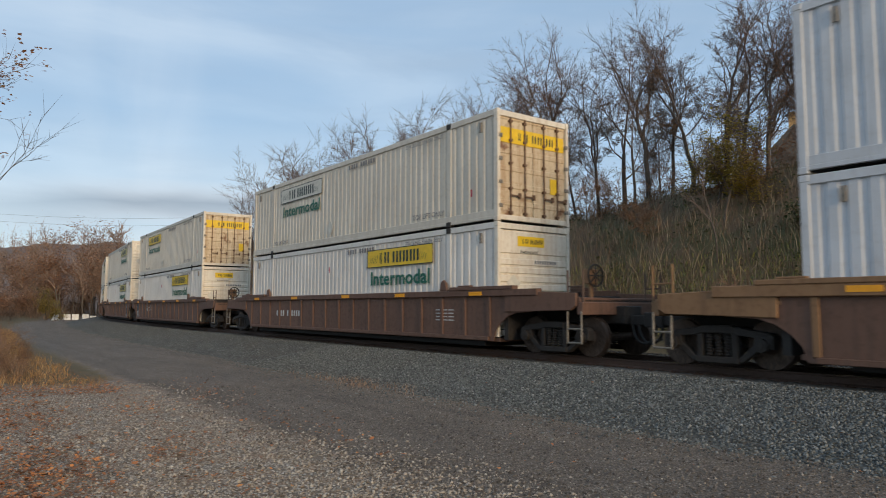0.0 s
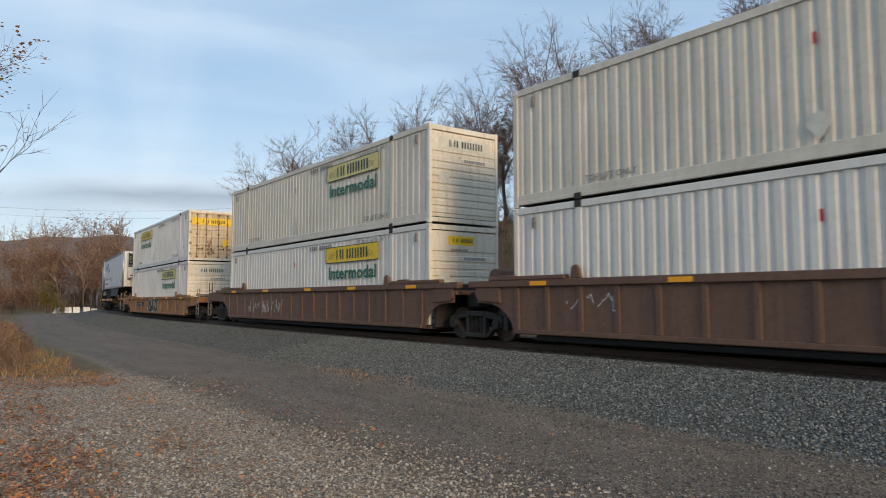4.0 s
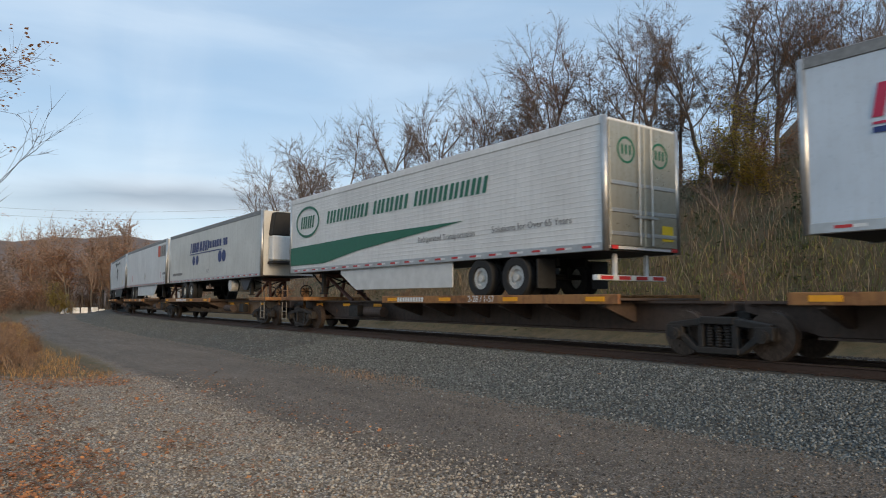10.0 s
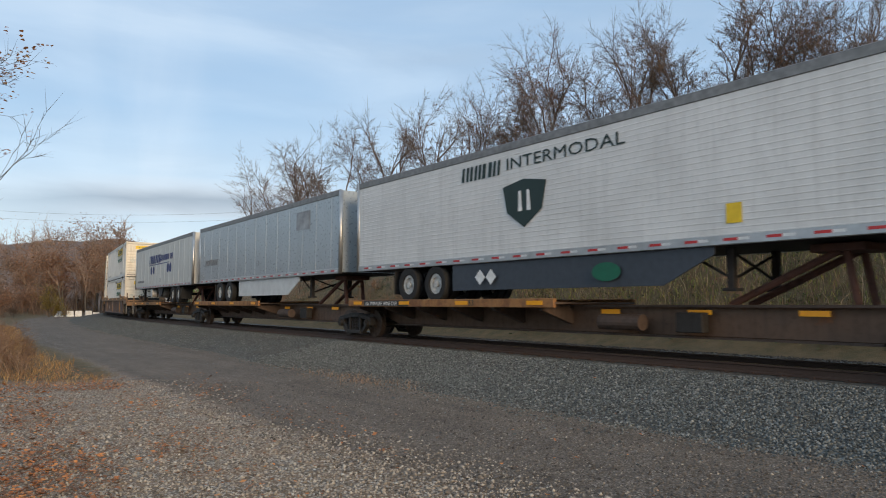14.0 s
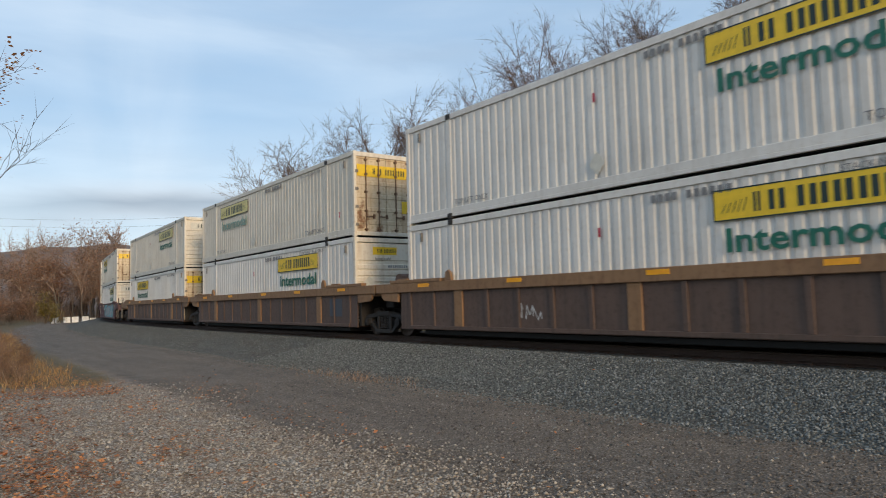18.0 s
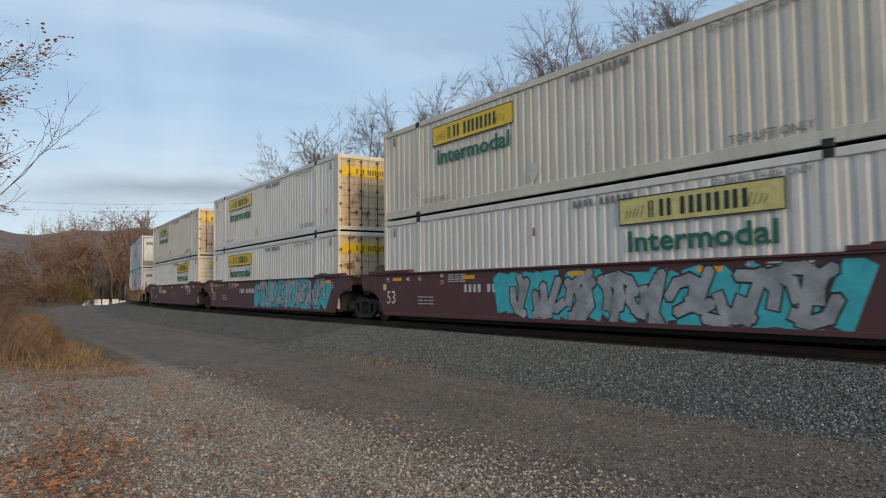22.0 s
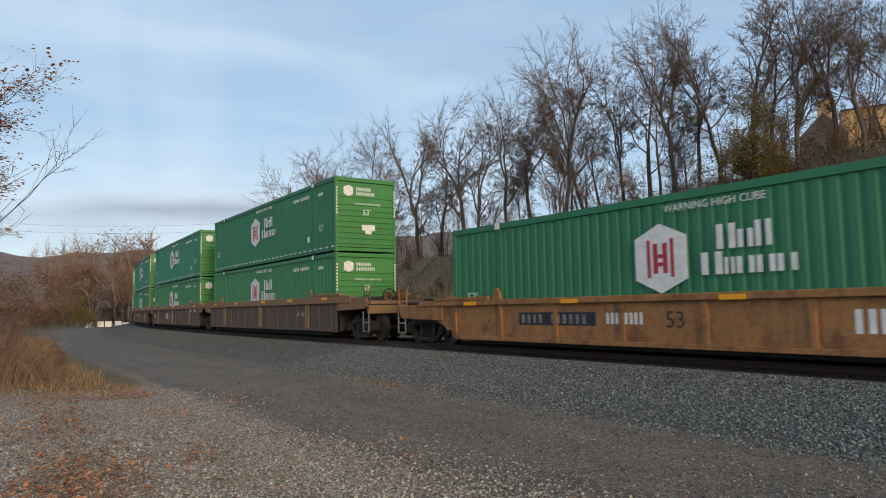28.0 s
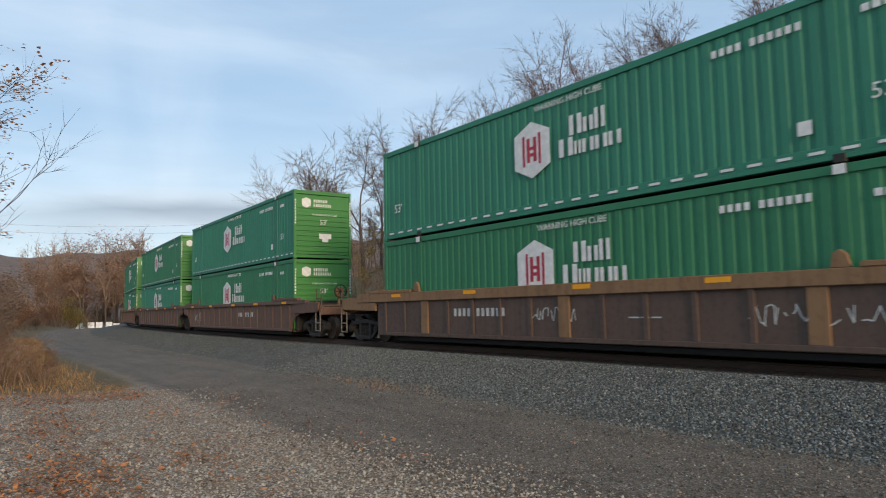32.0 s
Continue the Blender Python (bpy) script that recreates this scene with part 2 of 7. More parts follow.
def ground_sheet():
    u = np.linspace(-5.75, 5.75, 330)
    g = 6.0 * np.sinh(u)
    X, Y = np.meshgrid(g, g + 8.0)
    x, y = X.ravel(), Y.ravel()
    s, lat = track_of(x, y)
    z = ground_height(x, y, s, lat)
    n = len(u)
    i = np.arange(n * (n - 1)).reshape(n - 1, n)[:, :-1].ravel()
    faces = np.stack([i, i + 1, i + n + 1, i + n], 1)
    me = bpy.data.meshes.new("ground")
    me.vertices.add(n * n)
    me.vertices.foreach_set("co", np.stack([x, y, z], 1).ravel())
    me.loops.add(4 * len(faces))
    me.loops.foreach_set("vertex_index", faces.ravel())
    me.polygons.add(len(faces))
    me.polygons.foreach_set("loop_start", np.arange(len(faces)) * 4)
    me.polygons.foreach_set("use_smooth", np.ones(len(faces), bool))
    me.update()
    lot = smooth(-7.8, -9.6, lat) * smooth(-30, -2, s)
    road = smooth(3.9, 4.6, -lat) * smooth(-14, -8.4, lat)
    grass = np.maximum(smooth(3.2, 5.0, lat), smooth(-8.0, -9.6, lat) * smooth(2.0, -3.0, s))
    wood = np.maximum(smooth(8.0, 12.0, lat), smooth(150, 230, np.hypot(x, y)))
    at = me.attributes.new("zones", "FLOAT_COLOR", "POINT")
    at.data.foreach_set("color", np.stack([lot, grass, wood, road], 1).ravel())
    flow = me.attributes.new("flow", "FLOAT_VECTOR", "POINT")
    flow.data.foreach_set("vector", np.stack([s * 0.16, lat * 1.5, s * 0], 1).ravel())
    ob = new("ground", me)
    return tagged(ob, kind="structure", label="gravel lot, dark dirt road and leaf-strewn wooded bank", category="ground")


def ground_material():
    m = bpy.data.materials.new("ground")
    nt, N, K, b = nodes_of(m)
    at = N("ShaderNodeAttribute")
    at.attribute_name = "zones"
    sep = N("ShaderNodeSeparateColor")
    K(at.outputs["Color"], sep.inputs[0])
    v = coords(nt)
    fine = noise_tex(nt, v, 22, 6, 0.7)
    mid = noise_tex(nt, v, 2.2, 6, 0.65)
    big = noise_tex(nt, v, 0.35, 5, 0.6)
    def gravel(scale, stops, joint, gap):
        vor = N("ShaderNodeTexVoronoi")
        vor.inputs["Scale"].default_value = scale
        K(v, vor.inputs["Vector"])
        sc = N("ShaderNodeSeparateColor")
        K(vor.outputs["Color"], sc.inputs[0])
        return mixc(nt, ramp(nt, vor.outputs["Distance"], [(0.3, (0, 0, 0)), (0.6, (gap, gap, gap))]), ramp(nt, sc.outputs[0], stops), joint), vor.outputs["Distance"]

    lot, lot_h = gravel(30, [(0.0, (0.26, 0.195, 0.14)), (0.4, (0.45, 0.38, 0.3)), (0.8, (0.64, 0.56, 0.46)), (1.0, (0.8, 0.73, 0.63))], (0.1, 0.076, 0.054), 0.85)
    lot = mixc(nt, ramp(nt, mid, [(0.42, (0, 0, 0)), (0.75, (0.6, 0.6, 0.6))]), lot, (0.36, 0.2, 0.095))
    road, road_h = gravel(36, [(0.0, (0.125, 0.1, 0.077)), (0.5, (0.245, 0.2, 0.158)), (0.9, (0.35, 0.29, 0.235)), (1.0, (0.44, 0.385, 0.32))], (0.07, 0.056, 0.043), 0.85)
    road = mixc(nt, ramp(nt, mid, [(0.3, (0, 0, 0)), (0.7, (0.3, 0.3, 0.3))]), road, (0.21, 0.165, 0.128))
    road = mixc(nt, 0.4, road, ramp(nt, noise_tex(nt, coords(nt, (1.4, 0.9, 1)), 0.6, 6, 0.62), [(0.3, (0.3, 0.3, 0.3)), (0.7, (0.72, 0.72, 0.72))]), "OVERLAY")
    fl = N("ShaderNodeAttribute")
    fl.attribute_name = "flow"
    streak = noise_tex(nt, fl.outputs["Vector"], 1.0, 6, 0.6)
    road = mixc(nt, 0.5, road, ramp(nt, streak, [(0.32, (0.24, 0.24, 0.24)), (0.5, (0.46, 0.46, 0.46)), (0.7, (0.66, 0.64, 0.62))]), "OVERLAY")
    grass = ramp(nt, mid, [(0.3, (0.075, 0.07, 0.028)), (0.5, (0.125, 0.092, 0.042)), (0.7, (0.18, 0.125, 0.06))])
    wood = ramp(nt, noise_tex(nt, v, 0.55, 8, 0.7), [(0.3, (0.11, 0.075, 0.048)), (0.46, (0.15, 0.11, 0.068)), (0.56, (0.085, 0.09, 0.042)), (0.72, (0.06, 0.08, 0.034))])
    soft = N("ShaderNodeMath")
    soft.operation = "MULTIPLY_ADD"
    soft.inputs[1].default_value, soft.inputs[2].default_value = 0.8, -0.4
    K(mid, soft.inputs[0])

    def mask(src):
        a = N("ShaderNodeMath")
        a.operation, a.use_clamp = "ADD", True
        K(src, a.inputs[0])
        K(soft.outputs[0], a.inputs[1])
        return ramp(nt, a.outputs[0], [(0.35, (0, 0, 0)), (0.65, (1, 1, 1))])

    c = mixc(nt, mask(sep.outputs[0]), road, lot)
    c = mixc(nt, mask(sep.outputs[1]), c, grass)
    c = mixc(nt, mask(sep.outputs[2]), c, wood)
    # wooded slopes of the far ridge
    geo = N("ShaderNodeNewGeometry")
    far = N("ShaderNodeSeparateXYZ")
    K(geo.outputs["Position"], far.inputs[0])
    away = N("ShaderNodeMapRange")
    away.inputs["From Min"].default_value, away.inputs["From Max"].default_value = 95.0, 230.0
    K(far.outputs["Y"], away.inputs["Value"])
    ridge = ramp(nt, noise_tex(nt, v, 0.06, 8, 0.75), [(0.3, (0.105, 0.08, 0.07)), (0.5, (0.16, 0.115, 0.095)), (0.7, (0.225, 0.165, 0.13))])
    c = mixc(nt, away.outputs[0], c, ridge)
    c = mixc(nt, ramp(nt, big, [(0.3, (0.0, 0.0, 0.0)), (0.7, (0.2, 0.2, 0.2))]), c, (0.15, 0.112, 0.082))
    K(c, b.inputs["Base Color"])
    b.inputs["Roughness"].default_value = 0.95
    bump(nt, b, mixc(nt, 0.5, fine, lot_h), 0.9, 0.045)
    return m


ground = ground_sheet()
ground.data.materials.append(ground_material())


# ---- mesh tools ----
class Shape:
    """Collects boxes, prisms and tubes into one mesh."""

    def __init__(self):
        self.v, self.f = [], []

    def add(self, vs, fs):
        n = len(self.v)
        self.v += [tuple(p) for p in vs]
        self.f += [tuple(i + n for i in f) for f in fs]
        return self

    def box(self, x0, x1, y0, y1, z0, z1):
        return self.add([(x0, y0, z0), (x1, y0, z0), (x1, y1, z0), (x0, y1, z0), (x0, y0, z1), (x1, y0, z1), (x1, y1, z1), (x0, y1, z1)],
                        [(3, 2, 1, 0), (4, 5, 6, 7), (0, 1, 5, 4), (1, 2, 6, 5), (2, 3, 7, 6), (3, 0, 4, 7)])

    def prism(self, pts, y0, y1):
        """A polygon in x and z, drawn out from y0 to y1 (points run anticlockwise seen from -y)."""
        n = len(pts)
        vs = [(x, y0, z) for x, z in pts] + [(x, y1, z) for x, z in pts]
        return self.add(vs, [tuple(range(n)), tuple(range(2 * n - 1, n - 1, -1))] + [((i + 1) % n, i, n + i, n + (i + 1) % n) for i in range(n)])

    def lift(self, pts, x0, x1):
        """A polygon in y and z, drawn out from x0 to x1 (anticlockwise seen from +x)."""
        n = len(pts)
        vs = [(x0, y, z) for y, z in pts] + [(x1, y, z) for y, z in pts]
        return self.add(vs, [tuple(range(n - 1, -1, -1)), tuple(range(n, 2 * n))] + [(i, (i + 1) % n, n + (i + 1) % n, n + i) for i in range(n)])

    def tube(self, a, b, r, n=8, r2=None, caps=True):
        a, b = Vector(a), Vector(b)
        r2 = r if r2 is None else r2
        d = (b - a).normalized()
        u = d.orthogonal().normalized()
        w = d.cross(u)
        vs = []
        for p, rr in ((a, r), (b, r2)):
            vs += [p + (u * math.cos(2 * math.pi * i / n) + w * math.sin(2 * math.pi * i / n)) * rr for i in range(n)]
        fs = [(i, (i + 1) % n, n + (i + 1) % n, n + i) for i in range(n)]
        if caps:
            fs += [tuple(range(n - 1, -1, -1)), tuple(range(n, 2 * n))]
        return self.add(vs, fs)

    def ring(self, cx, cz, ro, ri, y0, y1, n=20):
        """A flat ring round the y axis."""
        vs = []
        for y in (y0, y1):
            for r in (ro, ri):
                vs += [(cx + r * math.cos(2 * math.pi * i / n), y, cz + r * math.sin(2 * math.pi * i / n)) for i in range(n)]
        fs = []
        for i in range(n):
            j = (i + 1) % n
            fs += [(i, j, n + j, n + i), (2 * n + j, 2 * n + i, 3 * n + i, 3 * n + j), (j, i, 2 * n + i, 2 * n + j), (n + i, n + j, 3 * n + j, 3 * n + i)]
        return self.add(vs, fs)

    def mesh(self, name, mat, bevel=0.0, soft=False):
        me = bpy.data.meshes.new(name)
        me.from_pydata(self.v, [], self.f)
        if bevel:
            bm = bmesh.new()
            bm.from_mesh(me)
            bmesh.ops.bevel(bm, geom=list(bm.edges), offset=bevel, segments=1, affect="EDGES", clamp_overlap=True)
            bm.to_mesh(me)
            bm.free()
        if soft:
            me.polygons.foreach_set("use_smooth", [True] * len(me.polygons))
        me.materials.append(mat)
        return me


MESHES = {}


def cached(key, make):
    if key not in MESHES:
        MESHES[key] = make()
    return MESHES[key]


def part(name, me, parent, at=None, label=""):
    """One mesh object under a thing or a part."""
    ob = new(name, me)
    ob.parent = parent
    if at is not None:
        ob.matrix_basis = at
    if label:
        ob["label"] = label
    if name in ("nameplate", "number_mark", "reflective_tape", "emblem_pattern", "emblem_figure", "car_marking", "lettering"):
        ob["kind"] = "stuff"
    return ob


def group_root(name, label, category, group=""):
    return tagged(new(name), label, category, group)


def place(x, y, z, rz=0, rx=0, ry=0):
    return pose(x, y, z, rx, ry, rz)


def letters(text, height, mat, bold=0.0, wide=1.0):
    """Flat lettering in the plane y = 0, facing -y, left end at x = 0."""
    def make():
        cu = bpy.data.curves.new("lettering", "FONT")
        cu.body, cu.size, cu.extrude = text, height * 1.38, 0.0015
        cu.resolution_u, cu.offset = 2, bold * height
        ob = bpy.data.objects.new("lettering", cu)
        me = bpy.data.meshes.new_from_object(ob)
        me.transform(Matrix.Rotation(radians(90), 4, "X") @ Matrix.Scale(wide, 4, (1, 0, 0)))
        me.materials.clear()
        me.materials.append(mat)
        bpy.data.objects.remove(ob)
        return me
    return cached(("text", text, height, mat.name, bold, wide), make)


def bars(widths, height, mat, gap=0.06, slant=0.0, thick=0.003, hole=True, rise=None):
    """A row of plain upright bars in place of a name, facing -y, left end at x = 0."""
    def make(height=height):
        sh, x, top = Shape(), 0.0, height
        for i, w in enumerate(widths):
            height = top * (rise[i] if rise else 1)
            if w < 0:
                x -= w
                continue
            d = slant * height
            t = min(w, height) * 0.35
            if hole and w > 0.3 * height:
                sh.prism([(x, 0), (x + t, 0), (x + t + d, height), (x + d, height)], 0, thick)
                sh.prism([(x + w - t, 0), (x + w, 0), (x + w + d, height), (x + w - t + d, height)], 0, thick)
            else:
                sh.prism([(x, 0), (x + w, 0), (x + w + d, height), (x + d, height)], 0, thick)
            x += w + gap
        return sh.mesh("nameplate", mat)
    return cached(("bars", tuple(widths), height, mat.name, gap, slant, hole, rise), make)


def disc(r, mat, n=28, thick=0.003, sx=1.0):
    def make():
        return Shape().prism([(sx * r * math.cos(2 * math.pi * i / n), r * math.sin(2 * math.pi * i / n)) for i in range(n)], 0, thick).mesh("disc", mat)
    return cached(("disc", r, mat.name, n, sx), make)


def panel(w, h, mat, thick=0.004):
    return cached(("panel", w, h, mat.name), lambda: Shape().box(0, w, 0, thick, 0, h).mesh("panel", mat))


# paints
M = {}
M["white"] = paint("white container paint", (0.72, 0.7, 0.65), 0.5, dirt=(0.36, 0.3, 0.23), dirty=0.3)
M["cream"] = paint("yellowed white container paint", (0.66, 0.62, 0.53), 0.55, dirt=(0.33, 0.26, 0.18), dirty=0.36, rust=0.74)
M["rib_dirt_shade"] = paint("dirt-stained white paint with rib shade", (0.62, 0.575, 0.5), 0.6, dirt=(0.3, 0.22, 0.14), dirty=0.6)
M["white_roof"] = paint("weathered roof paint", (0.5, 0.5, 0.47), 0.6, dirty=0.5, streak=False)
M["grey_white"] = paint("cool white container paint", (0.6, 0.63, 0.66), 0.4, dirt=(0.3, 0.28, 0.25), dirty=0.3)
M["door"] = paint("rust-streaked cream door paint", (0.66, 0.55, 0.38), 0.5, dirt=(0.32, 0.17, 0.07), dirty=0.85, rust=0.57)
M["front"] = paint("cream end wall paint", (0.76, 0.71, 0.6), 0.45, dirt=(0.4, 0.26, 0.14), dirty=0.5, rust=0.7)
M["green"] = paint("green container paint", (0.028, 0.19, 0.088), 0.62, dirt=(0.04, 0.14, 0.075), dirty=0.35)
M["teal"] = paint("bluish green container paint", (0.032, 0.215, 0.13), 0.62, dirt=(0.04, 0.16, 0.11), dirty=0.35)
M["moss"] = paint("mossy green container paint", (0.042, 0.22, 0.085), 0.62, dirt=(0.06, 0.16, 0.07), dirty=0.4)
M["sunlit_green"] = paint("green end wall paint brightened as sunlit", (0.055, 0.235, 0.055), 0.42, dirt=(0.05, 0.14, 0.05), dirty=0.3)
M["dark"] = plain("black steel", (0.018, 0.017, 0.016), 0.7, 0.2)
M["casting"] = plain("dark corner casting steel", (0.04, 0.035, 0.03), 0.6, 0.5, var=0.4, scale=30)
M["lock_steel"] = plain("rusted bar steel", (0.17, 0.1, 0.06), 0.7, 0.2, var=0.5, scale=14)
M["bar_steel"] = plain("galvanised bar steel", (0.22, 0.2, 0.17), 0.55, 0.4, var=0.5, scale=14)
M["yellow"] = plain("yellow sign film", (0.78, 0.52, 0.02), 0.45, var=0.1)
M["pale_yellow"] = plain("sun-bleached yellow sign film", (0.62, 0.53, 0.2), 0.5, var=0.15)
M["pale_sign"] = plain("bleached white sign film", (0.6, 0.58, 0.5), 0.5, var=0.12)
M["ink"] = plain("dark green-black lettering", (0.012, 0.03, 0.025), 0.5, var=0.1)
M["teal_ink"] = plain("green lettering", (0.01, 0.13, 0.085), 0.5, var=0.15)
M["faded_ink"] = plain("faded green lettering", (0.2, 0.33, 0.27), 0.5, var=0.3)
M["grey_ink"] = plain("grey lettering", (0.2, 0.2, 0.2), 0.6, var=0.2)
M["white_ink"] = plain("white lettering", (0.72, 0.72, 0.7), 0.5, var=0.15)
M["red_ink"] = plain("red lettering", (0.42, 0.03, 0.05), 0.5, var=0.15)
M["faded_red"] = plain("sun-faded red lettering", (0.5, 0.2, 0.2), 0.5, var=0.2)
M["magenta_ink"] = plain("crimson lettering", (0.45, 0.02, 0.07), 0.5, var=0.1)
M["navy_ink"] = plain("navy lettering", (0.012, 0.03, 0.15), 0.45, var=0.1)
M["orange_ink"] = plain("orange-red emblem", (0.6, 0.11, 0.06), 0.5, var=0.1)
M["fir_green"] = plain("deep green lettering", (0.008, 0.12, 0.065), 0.45, var=0.1)
M["brown"] = paint("rust-brown car steel", (0.15, 0.08, 0.053), 0.7, dirt=(0.06, 0.04, 0.03), dirty=0.6, rust=0.64, bumpy=0.004)
M["umber"] = paint("dark brown car steel", (0.112, 0.07, 0.052), 0.7, dirt=(0.04, 0.03, 0.025), dirty=0.6, rust=0.7, bumpy=0.004)
M["tan"] = paint("weathered tan car paint", (0.26, 0.145, 0.068), 0.65, dirt=(0.12, 0.06, 0.03), dirty=0.6, rust=0.62, bumpy=0.003)
M["car_yellow"] = paint("weathered orange-yellow car paint", (0.35, 0.16, 0.05), 0.65, dirt=(0.1, 0.05, 0.028), dirty=0.85, rust=0.52, bumpy=0.003)
M["maroon"] = paint("dark maroon car paint", (0.10, 0.032, 0.034), 0.5, dirt=(0.05, 0.035, 0.03), dirty=0.45)
M["spine"] = paint("dark weathered spine steel", (0.085, 0.055, 0.04), 0.7, dirt=(0.03, 0.022, 0.018), dirty=0.6, rust=0.62, bumpy=0.004)
M["spine_brown"] = paint("brown spine steel", (0.14, 0.083, 0.052), 0.7, dirt=(0.05, 0.033, 0.024), dirty=0.6, rust=0.62, bumpy=0.004)
M["door_steel"] = paint("brushed door steel", (0.5, 0.46, 0.37), 0.34, 0.75, dirt=(0.3, 0.25, 0.17), dirty=0.45, bumpy=0.004)
M["truck"] = paint("grimy cast steel", (0.026, 0.022, 0.019), 0.75, dirt=(0.014, 0.011, 0.009), dirty=0.6, rust=0.7, bumpy=0.006)
M["wheel"] = plain("worn wheel steel", (0.09, 0.065, 0.05), 0.6, 0.6, var=0.4, scale=20)
M["marker"] = plain("amber reflector plate", (0.85, 0.36, 0.01), 0.35, var=0.1)
M["tape_red"] = plain("red reflective tape", (0.5, 0.03, 0.03), 0.4)
M["tape_white"] = plain("white reflective tape", (0.7, 0.7, 0.68), 0.4)
M["alu"] = plain("dull aluminium", (0.5, 0.5, 0.49), 0.42, 0.85, var=0.15, scale=3)
M["steel_bright"] = plain("polished stainless steel", (0.6, 0.57, 0.5), 0.25, 1.0, var=0.12, scale=5)
M["tyre"] = plain("black tyre rubber", (0.016, 0.016, 0.016), 0.85, var=0.3, scale=20)
M["rim"] = plain("white-painted wheel rim", (0.55, 0.53, 0.49), 0.5, 0.1, var=0.25, scale=12)
M["tw"] = paint("white trailer skin", (0.74, 0.735, 0.71), 0.42, dirt=(0.36, 0.35, 0.33), dirty=0.28)
M["tb"] = paint("pale blue-white trailer skin", (0.55, 0.63, 0.71), 0.32, dirt=(0.36, 0.38, 0.4), dirty=0.25)
M["tc"] = paint("cream trailer skin", (0.62, 0.61, 0.56), 0.42, dirt=(0.33, 0.31, 0.27), dirty=0.32)
M["tg"] = paint("dull grey trailer skin", (0.42, 0.46, 0.48), 0.3, 0.3, dirt=(0.28, 0.28, 0.27), dirty=0.3)
M["top_rail"] = plain("grey trailer top rail", (0.22, 0.215, 0.205), 0.5, 0.4, var=0.25)
M["skirt_dark"] = plain("dark slate side skirt", (0.045, 0.055, 0.07), 0.45, var=0.15)
M["skirt_white"] = plain("white side skirt", (0.6, 0.6, 0.58), 0.5, var=0.12, scale=2)
M["hitch"] = paint("rusty dark hitch paint", (0.11, 0.045, 0.03), 0.75, dirt=(0.03, 0.02, 0.015), dirty=0.6, rust=0.6)
M["slate"] = paint("worn slate-grey patch paint", (0.045, 0.055, 0.065), 0.65, dirt=(0.1, 0.06, 0.035), dirty=0.4, rust=0.7)
M["spray_grey"] = plain("grey spray paint", (0.3, 0.31, 0.32), 0.6, var=0.4, scale=2.2)
M["spray_cyan"] = plain("cyan spray paint", (0.05, 0.42, 0.46), 0.6, var=0.2, scale=3)
M["spray_black"] = plain("black spray paint", (0.02, 0.02, 0.022), 0.6)
M["spray_white"] = plain("white spray paint", (0.55, 0.55, 0.53), 0.6, var=0.2)

# ---- containers ----
CL, CW, CH = 8.075, 1.295, 2.89


def corrugated(x0, x1, z0, z1, depth, pitch, mat, name="side_panel"):
    """Upright trapezoid ribs in a panel whose outer face is y = 0 and which faces -y."""
    n = max(1, round((x1 - x0) / pitch))
    p = (x1 - x0) / n
    xs, ys = [], []
    for i in range(n):
        for fx, fy in ((0.0, 0), (0.5, 0), (0.6, 1), (0.9, 1)):
            xs.append(x0 + (i + fx) * p)
            ys.append(fy * depth)
    xs.append(x1)
    ys.append(0)
    sh = Shape()
    vs = [(x, y, z0) for x, y in zip(xs, ys)] + [(x, y, z1) for x, y in zip(xs, ys)]
    m = len(xs)
    sh.add(vs, [(i, i + 1, m + i + 1, m + i) for i in range(m - 1)])
    me = sh.mesh(name, mat)
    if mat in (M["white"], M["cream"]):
        # rusty dirt on one flank of each rib, darkened in place of rib shading
        me.materials.append(M["rib_dirt_shade"])
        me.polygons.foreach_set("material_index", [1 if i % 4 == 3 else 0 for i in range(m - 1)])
    return me


def door_leaf(mat):
    pts = [(-0.03, 2.67), (-0.03, 0.0), (0.0, 0.0)]
    for i in range(6):
        z = i * 0.445
        pts += [(0.0, z + 0.30), (0.016, z + 0.32), (0.016, z + 0.425), (0.0, z + 0.445)]
    return Shape().prism(pts[:-1] + [(0.0, 2.67)], 0.0, 1.17).mesh("door", mat)


def end_wall(mat, ribs=8):
    pts = [(-0.04, 2.5), (-0.04, 0.0), (-0.02, 0.0)]
    for i in range(ribs):
        z = 0.1 + i * 0.215
        pts += [(-0.02, z), (0.014, z + 0.02), (0.014, z + 0.15), (-0.02, z + 0.17)]
    pts += [(-0.02, 1.9), (0.01, 1.92), (0.01, 2.45), (-0.02, 2.47), (-0.02, 2.5)]
    return Shape().prism(pts, -1.2, 1.2).mesh("end_wall", mat)


def lock_bar(mat):
    sh = Shape().tube((0.05, 0, 0.05), (0.05, 0, 2.6), 0.021, 6)
    for z in (0.12, 0.75, 1.4, 2.0, 2.5):
        sh.box(0.0, 0.075, -0.05, 0.05, z - 0.03, z + 0.03)
    sh.box(0.05, 0.09, -0.02, 0.32, 0.55, 0.585)
    sh.box(0.04, 0.1, 0.26, 0.32, 0.5, 0.64)
    return sh.mesh("lock_bar", mat)


